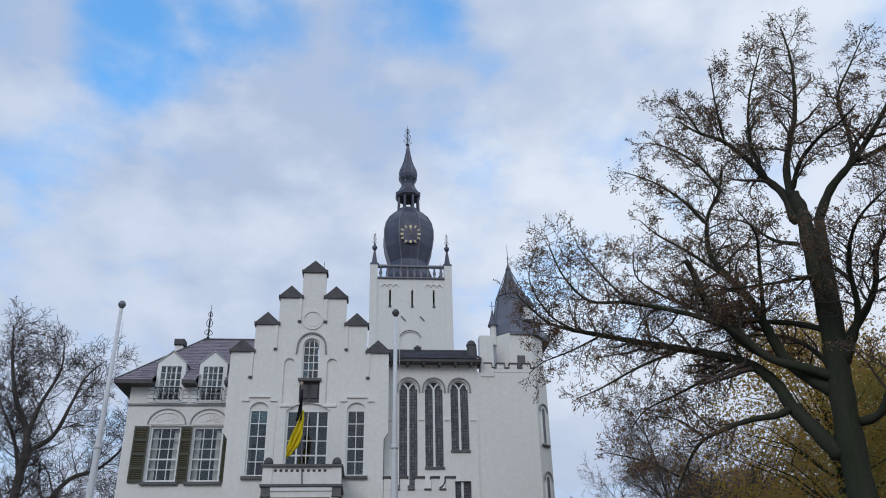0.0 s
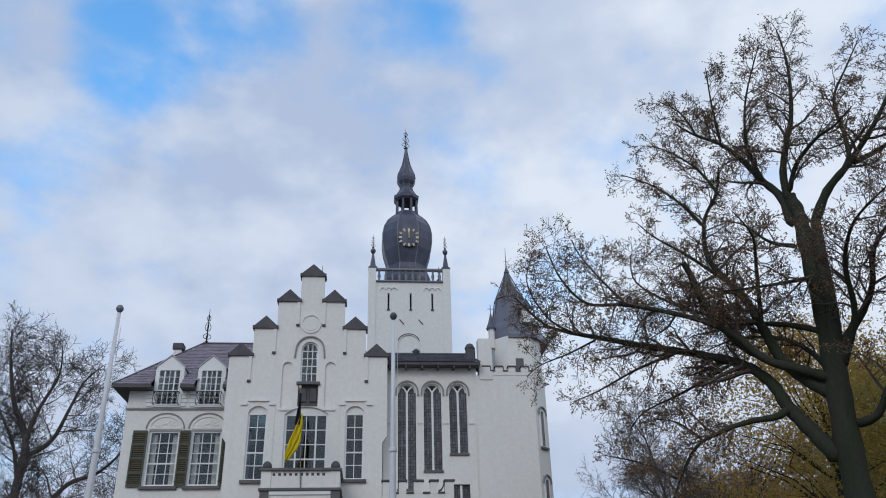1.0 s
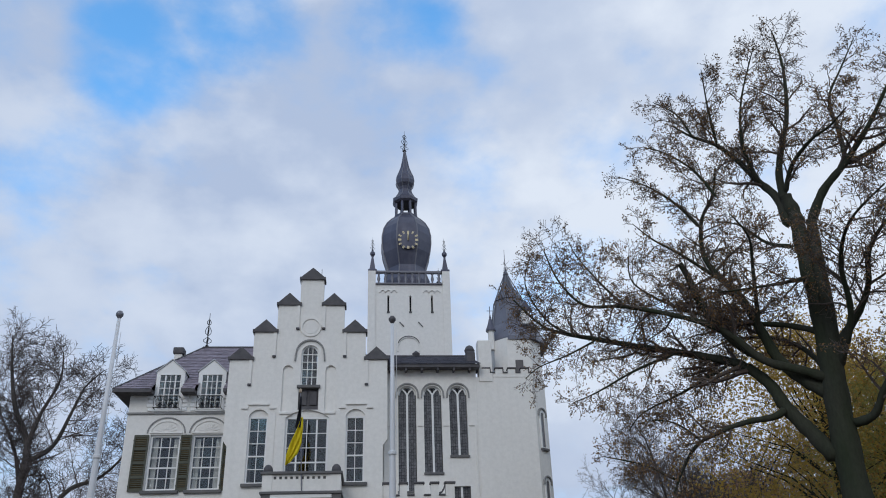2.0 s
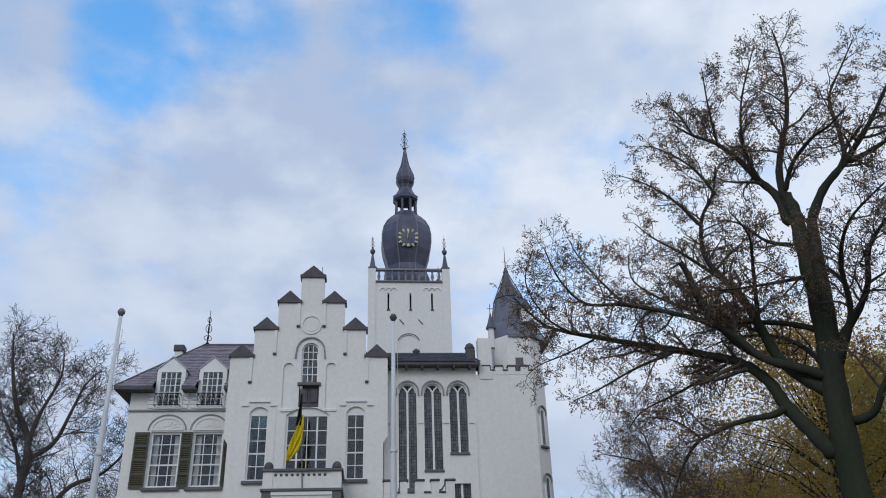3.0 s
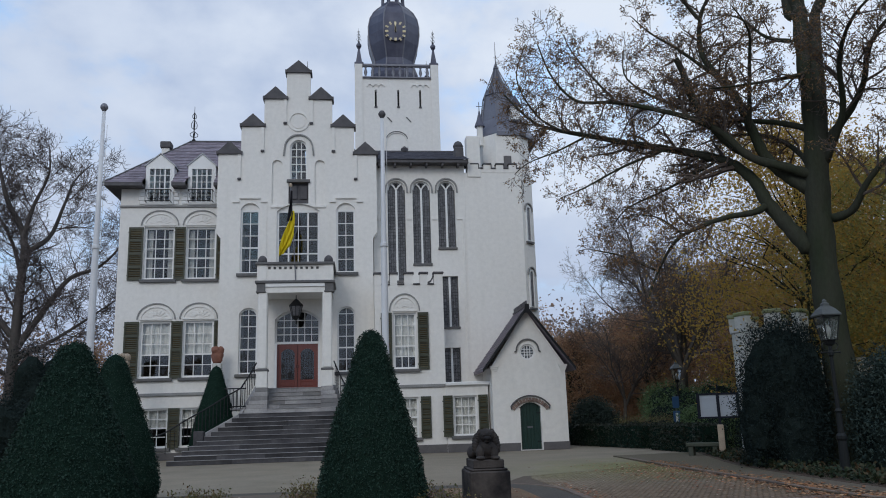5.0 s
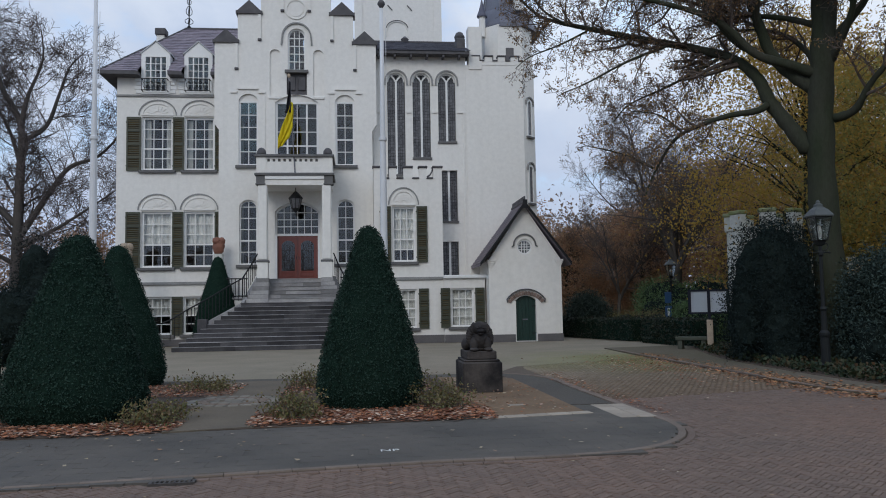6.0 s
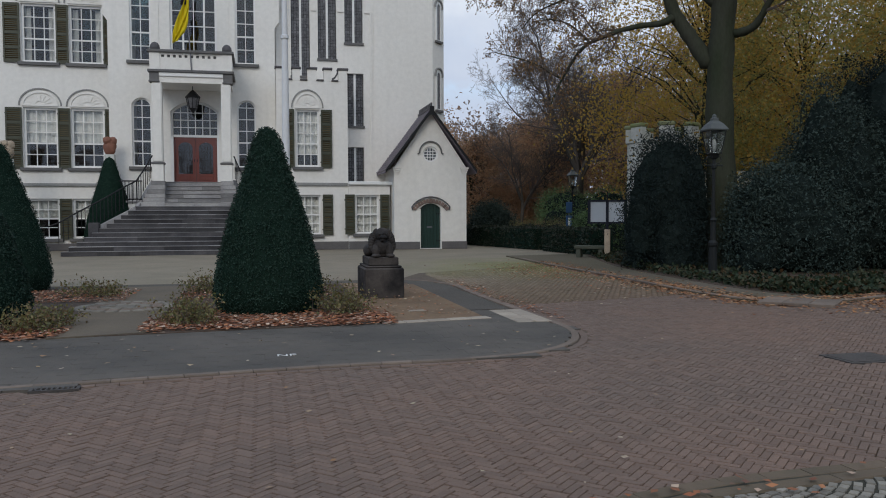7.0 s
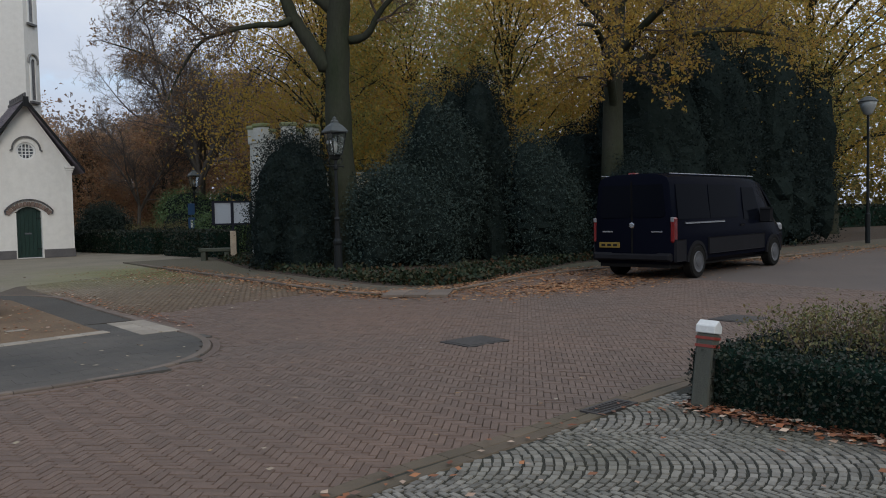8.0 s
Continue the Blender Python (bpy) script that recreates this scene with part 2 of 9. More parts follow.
def rod(bm, a, b, r0, r1=None, sides=8, caps=True):
    """A tapered round bar from a to b."""
    a, b = Vector(a), Vector(b)
    r1 = r0 if r1 is None else r1
    q = (b - a).to_track_quat("Z", "Y").to_matrix()
    rings = []
    for p, r in ((a, r0), (b, r1)):
        rings.append([bm.verts.new(p + q @ Vector((r * math.cos(t), r * math.sin(t), 0))) for t in (math.tau * i / sides for i in range(sides))])
    for i in range(sides):
        j = (i + 1) % sides
        bm.faces.new((rings[0][i], rings[0][j], rings[1][j], rings[1][i]))
    if caps:
        bm.faces.new(rings[0][::-1])
        bm.faces.new(rings[1])
    return bm


def lathe(bm, profile, sides=24, centre=(0, 0), turn=0.0, squash=None):
    """Turns (radius, z) pairs about an upright axis."""
    rings = []
    for r, z in profile:
        rings.append([bm.verts.new((centre[0] + r * math.cos(turn + math.tau * i / sides), centre[1] + r * math.sin(turn + math.tau * i / sides), z)) for i in range(sides)])
    for a, b in zip(rings, rings[1:]):
        for i in range(sides):
            j = (i + 1) % sides
            bm.faces.new((a[i], a[j], b[j], b[i]))
    bm.faces.new(rings[0][::-1])
    bm.faces.new(rings[-1])
    return bm


def prism(bm, poly, y0, y1, m=None):
    """Extrudes a polygon of (x, z) corners from y0 to y1."""
    vs = [[bm.verts.new((x, y, z)) for x, z in poly] for y in (y0, y1)]
    n = len(poly)
    bm.faces.new(vs[0])
    bm.faces.new(vs[1][::-1])
    for i in range(n):
        j = (i + 1) % n
        bm.faces.new((vs[0][j], vs[0][i], vs[1][i], vs[1][j]))
    if m is not None:
        bmesh.ops.transform(bm, matrix=m, verts=vs[0] + vs[1])
    return bm


def holed(bm, outer, holes, y0, y1, m=None):
    """A slab between y0 and y1 with the outline and the holes given in (x, z)."""
    made = []
    for y in (y0, y1):
        edges, loops = [], []
        for poly in (outer, *holes):
            vs = [bm.verts.new((x, y, z)) for x, z in poly]
            loops.append(vs)
            edges += [bm.edges.new((vs[i], vs[(i + 1) % len(vs)])) for i in range(len(vs))]
        bmesh.ops.triangle_fill(bm, use_beauty=True, use_dissolve=False, edges=edges)
        made.append(loops)
    for a, b in zip(*made):
        for i in range(len(a)):
            j = (i + 1) % len(a)
            bm.faces.new((a[i], a[j], b[j], b[i]))
    if m is not None:
        bmesh.ops.transform(bm, matrix=m, verts=[v for loops in made for l in loops for v in l])
    return bm


def rect(x0, z0, x1, z1):
    return [(x0, z0), (x1, z0), (x1, z1), (x0, z1)]


def arched(x0, z0, x1, z1, rise=None, n=10):
    """A rectangle with an arch on top: z1 is the crown, rise the arch's height (half the width: a half circle)."""
    w = (x1 - x0) / 2
    rise = w if rise is None else rise
    c = (x0 + x1) / 2
    rad = (w * w + rise * rise) / (2 * rise)
    half = math.asin(min(1, w / rad))
    if rise > w * 0.999:
        half = math.pi / 2
    return [(x0, z0), (x1, z0)] + [(c + rad * math.sin(half - 2 * half * i / n), z1 - rad + rad * math.cos(half - 2 * half * i / n)) for i in range(n + 1)]


def band(points, width):
    """The outline of an open strip of that width along (x, z) points."""
    left, right = [], []
    for i, p in enumerate(points):
        a, b = Vector(points[max(i - 1, 0)]), Vector(points[min(i + 1, len(points) - 1)])
        d = (b - a).normalized()
        nrm = Vector((-d.y, d.x)) * width / 2
        left.append((p[0] + nrm.x, p[1] + nrm.y))
        right.append((p[0] - nrm.x, p[1] - nrm.y))
    return left + right[::-1]


def strip(bm, points, width, y0, y1):
    """A flat moulding of that width that follows (x, z) points, piece by piece."""
    out = band(points, width)
    n = len(points)
    for i in range(n - 1):
        prism(bm, [out[i], out[i + 1], out[2 * n - 2 - i], out[2 * n - 1 - i]], y0, y1)
    return bm


def arc_points(cx, cz, r, a0=0.0, a1=math.pi, n=14, rz=None):
    rz = r if rz is None else rz
    return [(cx + r * math.cos(a0 + (a1 - a0) * i / n), cz + rz * math.sin(a0 + (a1 - a0) * i / n)) for i in range(n + 1)]


# ---- the town hall ----
YL, YG, YB, YT = 39.4, 38.2, 37.2, 39.0        # fronts of the left wing, the stepped gable, the low bay and the stair hall
hall = thing("town_hall", "white rendered castle-like town hall with stepped gable, clock tower and turret", "town hall")


def window(x0, z0, x1, z1, y, cols, rows, rise=0.0, sill=True, casing=0.09, bar=0.035, heavy=(), curtain=None, depth=0.16, panes=True, parent=None, sill_mat=None,
           pane_mat=None, mid=0.0):
    """A painted timber window in the opening x0..x1, z0..z1 of a wall whose face is at y: casing, glazing bars, panes, sill. z1 is the crown."""
    w = part("window", bmesh.new(), M["trim"], parent or hall)
    bm = bmesh.new()
    yf = y + depth
    outer = arched(x0, z0, x1, z1, rise) if rise else rect(x0, z0, x1, z1)
    c = casing
    inner = arched(x0 + c, z0 + c, x1 - c, z1 - c, max(rise - c * 0.5, 0.05)) if rise else rect(x0 + c, z0 + c, x1 - c, z1 - c)
    holed(bm, outer, [inner], yf - 0.05, yf + 0.06)
    w.data = finish("window", bm, M["trim"])
    ix0, ix1, iz0, iz1 = x0 + c, x1 - c, z0 + c, z1 - c
    top = iz1 - (max(rise - c * 0.5, 0.05) if rise else 0)
    for i in range(1, cols):
        bm = bmesh.new()
        x = ix0 + (ix1 - ix0) * i / cols
        t = bar * (2.2 if mid and i in (1, cols - 1) and cols > 3 else 1)
        ztop = iz1 - 0.02 if not rise else top + (iz1 - top) * math.sqrt(max(0, 1 - ((x - (ix0 + ix1) / 2) / ((ix1 - ix0) / 2)) ** 2)) - 0.01
        box(bm, x - t / 2, yf - 0.03, iz0, x + t / 2, yf + 0.03, ztop)
        part("glazing_bar", bm, M["trim"], w)
    span = top if rise else iz1
    for j in range(1, rows + (1 if rise else 0)):
        z = iz0 + (span - iz0) * j / rows
        t = bar * (1.9 if j in heavy else 1)
        bm = bmesh.new()
        box(bm, ix0, yf - 0.034, z - t / 2, ix1, yf + 0.034, z + t / 2)
        part("glazing_bar", bm, M["trim"], w)
    if panes:
        made = {}
        for i in range(cols):
            for j in range(rows):
                a, b = ix0 + (ix1 - ix0) * i / cols, ix0 + (ix1 - ix0) * (i + 1) / cols
                d, e = iz0 + (span - iz0) * j / rows, iz0 + (span - iz0) * (j + 1) / rows
                if "me" not in made:
                    made["me"] = finish("pane", boxed(-(b - a) / 2, -0.003, -(e - d) / 2, (b - a) / 2, 0.003, (e - d) / 2), pane_mat or M["glass"])
                p = new("pane", made["me"])
                p.parent = w
                p.matrix_basis = pose((a + b) / 2, yf + 0.005, (d + e) / 2, random.uniform(-0.7, 0.7), 0, random.uniform(-0.7, 0.7))
                p.visible_shadow = False
        if rise:
            bm = bmesh.new()
            prism(bm, arched(ix0, top, ix1, iz1, max(rise - c * 0.5, 0.05)), yf + 0.002, yf + 0.008)
            p = part("pane", bm, pane_mat or M["glass"], w)
            p.visible_shadow = False
    if sill:
        part("sill", boxed(x0 - 0.14, y - 0.14, z0 - 0.15, x1 + 0.14, y + 0.2, z0 - 0.003, 0.015), sill_mat or M["stone"], w)
    if curtain:
        bm = bmesh.new()
        for a, b, d, e in curtain:
            xs = np.linspace(x0 + (x1 - x0) * a, x0 + (x1 - x0) * b, 17)
            zz = (z0 + (z1 - z0) * d, z0 + (z1 - z0) * e)
            prev = None
            for k, x in enumerate(xs):
                yy = y + depth + 0.16 + 0.025 * math.sin(k * 1.9)
                cur = [bm.verts.new((x, yy, zz[0])), bm.verts.new((x, yy, zz[1])), bm.verts.new((x, yy + 0.01, zz[1])), bm.verts.new((x, yy + 0.01, zz[0]))]
                if prev:
                    for q in range(4):
                        bm.faces.new((prev[q], cur[q], cur[(q + 1) % 4], prev[(q + 1) % 4]))
                prev = cur
        part("curtain", bm, M["curtain"], w, "pale net curtain behind the glass")
    return w


def shutter(x0, z0, x1, z1, y, rails=(0.36, 0.68)):
    """A louvred shutter folded back on the wall: dark frame, ochre louvres between its rails."""
    s = part("shutter", bmesh.new(), M["shutter"], hall)
    bm = bmesh.new()
    w, t = 0.075, 0.05
    y0 = y - 0.035
    box(bm, x0, y0 - t, z0, x0 + w, y0, z1, 0.006)
    box(bm, x1 - w, y0 - t, z0, x1, y0, z1, 0.006)
    levels = [0.0, *rails, 1.0]
    for f in levels:
        z = min(max(z0 + (z1 - z0) * f, z0 + 0.06), z1 - 0.06)
        box(bm, x0 + w, y0 - t + 0.004, z - 0.06, x1 - w, y0 - 0.004, z + 0.06)
    box(bm, x0 + w, y0 - 0.010, z0 + 0.05, x1 - w, y0 - 0.004, z1 - 0.05)
    for z in (z0 + 0.25, z1 - 0.25):
        box(bm, x0 - 0.03, y - 0.035, z - 0.03, x0 + 0.02, y + 0.002, z + 0.03)
    s.data = finish("shutter", bm, M["shutter"])
    wide = x1 - x0 - 2 * w
    me = finish("slat", boxed(-wide / 2, -0.022, -0.006, wide / 2, 0.022, 0.006, m=pose(0, 0, 0, -38)), M["slat"])
    for a, b in zip(levels, levels[1:]):
        za, zb = z0 + (z1 - z0) * a + 0.07, z0 + (z1 - z0) * b - 0.07
        n = max(3, int((zb - za) / 0.085))
        for i in range(n):
            o = new("slat", me)
            o.parent = s
            o.matrix_basis = pose((x0 + x1) / 2, y0 - 0.028, za + (zb - za) * (i + 0.5) / n)
    return s


def tympanum(cx, z, half, rise, y):
    """A blind arch over a window: a thin dark moulding and a fan of plaster rays."""
    ring = bmesh.new()
    strip(ring, arc_points(cx, z, half, n=18, rz=rise), 0.055, y - 0.05, y + 0.01)
    part("arch_moulding", ring, M["mould"], hall, "thin grey arch moulding over the window")
    bm = bmesh.new()
    strip(bm, arc_points(cx, z, half - 0.16, n=14, rz=rise - 0.16), 0.06, y - 0.04, y + 0.01)
    for k in range(7):
        a = math.pi * (k + 1) / 8
        p = Vector((math.cos(a) * (half - 0.3), math.sin(a) * (rise - 0.28)))
        strip(bm, [(cx + p.x * 0.35, z + p.y * 0.35 + 0.03), (cx + p.x * 0.92, z + p.y * 0.92 + 0.03)], 0.07, y - 0.03, y + 0.01)
    box(bm, cx - half + 0.12, y - 0.05, z - 0.02, cx + half - 0.12, y + 0.01, z + 0.05)
    part("plaster_fan", bm, M["render"], hall, "white plaster fan in the blind arch")


# --- left wing ---
LX0, LX1 = -11.55, -6.3
LW = [(-10.36, -8.92), (-8.38, -6.94)]
DORM = [(-10.29, -9.19), (-8.26, -7.18)]
holes = [rect(a, 8.47, b, 11.08) for a, b in LW] + [rect(a, 3.76, b, 6.46) for a, b in LW] + [rect(a, 0.55, b, 2.36) for a, b in LW]
wall_top = [(LX0, 0), (LX1, 0), (LX1, 13.0)] + [p for a, b in DORM[::-1] for p in ((b, 13.0), (b, 12.28), (a, 12.28), (a, 13.0))] + [(LX0, 13.0)]
wall = bmesh.new()
holed(wall, wall_top, holes, YL, YL + 0.4)
part("wall", wall, M["render"], hall, "white rendered front wall of the left wing")
for x0, y0, x1, y1 in ((LX0, YL + 0.402, LX0 + 0.4, YL + 9.4), (LX0, YL + 9.402, 5.0, YL + 9.8), (LX1 + 0.002, YL, LX1 + 0.3, YL + 9.4)):
    wall = bmesh.new()
    box(wall, x0, y0, 0, x1, y1, 13.0)
    part("side_wall", wall, M["render"], hall)
for k, (a, b) in enumerate(LW):
    window(a, 8.47, b, 11.08, YL, 3, 5, heavy=(2,), casing=0.10, curtain=[(0.08, 0.25, 0.05, 0.95), (0.75, 0.92, 0.05, 0.95)])
    window(a, 3.76, b, 6.46, YL, 3, 5, heavy=(2,), casing=0.10, curtain=[(0.04, 0.96, 0.42, 0.97)])
    window(a, 0.55, b, 2.36, YL, 3, 4, heavy=(2,), casing=0.09, curtain=[(0.04, 0.96, 0.5, 0.97)])
    for z, rise in ((11.16, 0.74), (6.54, 0.76)):
        tympanum((a + b) / 2, z, 0.88, rise, YL)
for a, b in ((-11.08, -10.40), (-8.91, -8.39), (-6.92, -6.32)):
    shutter(a, 8.43, b, 11.06, YL, (0.25, 0.5, 0.75))
    shutter(a, 3.72, b, 6.44, YL, (0.25, 0.5, 0.75))
    shutter(a, 0.5, b, 2.36, YL, (0.25, 0.5, 0.75))
trim = bmesh.new()
box(trim, LX0 - 0.05, YL - 0.07, 12.06, -6.75, YL + 0.01, 12.16, 0.01)
part("string_course", trim, M["mould"], hall, "thin grey string course")
trim = bmesh.new()
box(trim, LX0 - 0.06, YL - 0.09, 2.92, -6.75, YL + 0.01, 3.06, 0.012)
part("string_course", trim, M["mould"], hall, "thin grey string course")
part("plinth", boxed(LX0 - 0.04, YL - 0.05, 0, -6.75, YL + 0.01, 0.32, 0.01), M["plinth"], hall, "dark grey painted plinth")
# rooms behind the windows, coloured dark to stand in for unlit interiors
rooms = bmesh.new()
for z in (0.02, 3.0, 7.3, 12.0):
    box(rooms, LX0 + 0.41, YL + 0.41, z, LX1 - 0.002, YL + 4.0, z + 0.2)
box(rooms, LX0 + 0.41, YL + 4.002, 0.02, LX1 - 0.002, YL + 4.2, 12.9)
part("room", rooms, M["dark"], hall, "dark-coloured walls and floors standing in for unlit rooms")
# hipped roof with its wide dark eaves
EV = 0.66
dx = [x for a, b in DORM for x in (a - 0.14, b + 0.14)]
for a, b in ((LX0 - EV, dx[0]), (dx[1], dx[2]), (dx[3], -6.76)):
    part("eave", boxed(a, YL - EV, 13.0, b, YL - 0.003, 13.16), M["cap"], hall, "dark boarded eave")
part("eave", boxed(LX0 - EV, YL, 13.0, LX0 + 0.38, YL + 9.8, 13.16), M["cap"], hall, "dark boarded eave")


def tiled_slope(bm, a, b, c, d, rows, size, thick=0.03, gap=None):
    """Overlapping tiles on the slope with the eave a-b and the upper edge d-c."""
    a, b, c, d = map(Vector, (a, b, c, d))
    nrm = (b - a).cross(d - a).normalized()
    if nrm.z < 0:
        nrm = -nrm
    for i in range(rows):
        f0, f1 = i / rows, (i + 1.25) / rows
        f1 = min(f1, 1.0)
        p0, q0 = a.lerp(d, f0), b.lerp(c, f0)
        p1, q1 = a.lerp(d, f1), b.lerp(c, f1)
        n = max(1, int((q0 - p0).length / size))
        for k in range(n):
            s = (k + (0.5 if i % 2 else 0.0)) / n
            e = min(s + 0.97 / n, 1.0)
            mid_p = p0.lerp(q0, (s + e) / 2)
            if gap and gap(mid_p):
                continue
            lift = thick * random.uniform(0.8, 1.3)
            lo0, lo1 = p0.lerp(q0, s) + nrm * lift, p0.lerp(q0, e) + nrm * lift
            hi0, hi1 = p1.lerp(q1, s) + nrm * 0.006, p1.lerp(q1, e) + nrm * 0.006
            v = [bm.verts.new(p) for p in (lo0, lo1, hi1, hi0, lo0 - nrm * lift, lo1 - nrm * lift)]
            bm.faces.new((v[0], v[1], v[2], v[3]))
            bm.faces.new((v[4], v[5], v[1], v[0]))
    return bm


RZ, RY, RX = 17.05, 43.9, -9.3
ex0, ey0, ey1, ez = LX0 - EV, YL - EV, YL + 9.8, 13.16
roof = bmesh.new()
tiled_slope(roof, (ex0, ey0, ez), (-3.0, ey0, ez), (-3.0, RY, RZ), (RX, RY, RZ), 26, 0.24, gap=lambda p: p.z < 14.3 and any(a - 0.2 < p.x < b + 0.2 for a, b in DORM))
tiled_slope(roof, (ex0, ey1, ez), (ex0, ey0, ez), (RX, RY, RZ), (RX, RY, RZ), 24, 0.24)
v = [roof.verts.new(p) for p in ((ex0, ey0, ez), (-3.0, ey0, ez), (-3.0, RY, RZ), (RX, RY, RZ), (ex0, ey1, ez), (-3.0, ey1, ez))]
for f in ((4, 0, 3), (4, 3, 2, 5)):
    roof.faces.new([v[i] for i in f])
cut = 14.3
cy_ = ey0 + (RY - ey0) * (cut - ez) / (RZ - ez)
cx_ = ex0 + (RX - ex0) * (cut - ez) / (RZ - ez)
xs = [x for a, b in DORM for x in (a - 0.15, b + 0.15)]
for a, b in ((None, xs[0]), (xs[1], xs[2]), (xs[3], -3.0)):
    lower = [(ex0, ey0, ez), (b, ey0, ez), (b, cy_, cut), (cx_, cy_, cut)] if a is None else [(a, ey0, ez), (b, ey0, ez), (b, cy_, cut), (a, cy_, cut)]
    roof.faces.new([roof.verts.new(p) for p in lower])
roof.faces.new([roof.verts.new(p) for p in ((cx_, cy_, cut), (-3.0, cy_, cut), (-3.0, RY, RZ), (RX, RY, RZ))])
me = bpy.data.meshes.new("roof")
roof.to_mesh(me)
roof.free()
me.materials.append(M["tile"])
roof_l = new("roof", me)
roof_l.parent = hall
tagged(roof_l, "purple-brown tiled hipped roof")
ridge = bmesh.new()
rod(ridge, (RX, RY, RZ), (-3.0, RY, RZ), 0.09)
rod(ridge, (ex0, ey0, ez), (RX, RY, RZ), 0.06)
part("ridge", ridge, M["cap"], roof_l)
chim = bmesh.new()
box(chim, -10.52, 42.6, 14.6, -10.12, 43.1, 16.25)
part("chimney", chim, M["render"], roof_l, "white chimney stump")
part("chimney_cap", boxed(-10.6, 42.52, 16.25, -10.04, 43.18, 16.62, 0.04), M["cap"], roof_l, "dark brick chimney cap")


def finial(x, y, z, h, name="finial", parent=None, spread=0.22):
    """A wrought iron roof finial with scrolls and a lily at its top."""
    bm = bmesh.new()
    rod(bm, (x, y, z), (x, y, z + h), h * 0.018, h * 0.006)
    lathe(bm, [(0.02, z), (spread * 0.5, z + h * 0.05), (0.03, z + h * 0.1)], 8, (x, y))
    for k in range(4):
        a = math.tau * k / 4 + 0.4
        for za, zb, s in ((0.12, 0.30, 1.0), (0.34, 0.62, 0.75), (0.64, 0.82, 0.5)):
            p = [(0, za), (s * 0.9, za + (zb - za) * 0.25), (s, za + (zb - za) * 0.55), (s * 0.35, zb - 0.02), (0.0, zb)]
            for q, r in zip(p, p[1:]):
                rod(bm, (x + math.cos(a) * q[0] * spread, y + math.sin(a) * q[0] * spread, z + h * q[1]), (x + math.cos(a) * r[0] * spread, y + math.sin(a) * r[0] * spread, z + h * r[1]), h * 0.009, sides=5)
    return part(name, bm, M["iron"], parent or hall, "wrought iron finial")


finial(-9.12, RY, RZ, 2.1, parent=roof_l)
for a, b in DORM:
    d = part("dormer", bmesh.new(), M["trim"], hall, "white dormer with pediment and iron balcony rail")
    c = (a + b) / 2
    bm = bmesh.new()
    y = YL - 0.06
    holed(bm, [(a - 0.13, 12.2), (b + 0.13, 12.2), (b + 0.13, 14.2), (c, 14.78), (a - 0.13, 14.2)], [rect(a, 12.28, b, 14.1)], y, y + 0.14)
    for k in range(8):
        z = 12.22 + k * 0.20
        w = 0.30 if k % 2 else 0.24
        if z < 13.0:
            box(bm, a - 0.135 - w, y + 0.01, z, a - 0.135, y + 0.1, z + 0.18, 0.02)
            box(bm, b + 0.135, y + 0.01, z, b + 0.135 + w, y + 0.1, z + 0.18, 0.02)
    prism(bm, [(a - 0.13, 13.01), (a - 0.02, 13.01), (a - 0.02, 14.1), (c, 14.6), (b + 0.02, 14.1), (b + 0.02, 13.01), (b + 0.13, 13.01), (b + 0.13, 14.15), (c, 14.72), (a - 0.13, 14.15)], y + 0.145, y + 2.6)
    d.data = finish("dormer", bm, M["trim"])
    window(a, 12.28, b, 14.1, y - 0.08, 4, 5, sill=False, casing=0.07, bar=0.03, mid=0.001, parent=hall, depth=0.12)
    bm = bmesh.new()
    for s in (-1, 1):
        e = c + s * ((b - a) / 2 + 0.20)
        prism(bm, [(c, 14.86), (e, 14.20), (e, 14.14), (c, 14.80)], y - 0.05, y + 3.0)
    part("dormer_roof", bm, M["pale_lead"], d, "small lead-grey dormer roof")
    bm = bmesh.new()
    for z in (12.3, 12.86):
        box(bm, a - 0.06, y - 0.30, z, b + 0.06, y - 0.27, z + 0.035)
        for x in (a - 0.06, b + 0.03):
            box(bm, x, y - 0.27, z, x + 0.03, y + 0.02, z + 0.035)
    for k in range(9):
        x = a - 0.04 + (b - a + 0.08) * k / 8
        rod(bm, (x, y - 0.285, 12.3), (x, y - 0.285, 12.88), 0.012, sides=6)
    for k in range(4):
        x = a + (b - a) * (k + 0.5) / 4
        pts = arc_points(x, 12.58, 0.11, 0, math.tau, 10, rz=0.17)
        for p, q in zip(pts, pts[1:]):
            rod(bm, (p[0], y - 0.285, p[1]), (q[0], y - 0.285, q[1]), 0.010, sides=4, caps=False)
    part("balcony_rail", bm, M["iron"], d, "black wrought iron balcony rail")

# --- stepped gable ---
GC = -2.92
STEP = [(3.83, 14.42), (2.75, 15.85), (1.66, 17.30), (0.58, 18.72)]
outline = [(GC - 3.62, 0), (GC + 3.62, 0)]
outline += [(GC + 3.62, 10.2), (GC + 3.83, 10.5)]
for k, (h, z) in enumerate(STEP):
    nxt = STEP[k + 1][0] if k < 3 else None
    outline += [(GC + h, z)]
    if nxt:
        outline += [(GC + nxt, z)]
outline += [(2 * GC - x, z) for x, z in outline[2:][::-1]]
SIDE = 2.28
AX = -2.89
uw = [(AX - SIDE - 0.45, AX - SIDE + 0.45), (AX + SIDE - 0.45, AX + SIDE + 0.45)]
lw = [(AX - SIDE - 0.42, AX - SIDE + 0.42), (AX + SIDE - 0.42, AX + SIDE + 0.42)]
holes = [arched(a, 8.5, b, 11.95, 0.3) for a, b in uw] + [arched(a, 3.78, b, 6.86, 0.3) for a, b in lw]
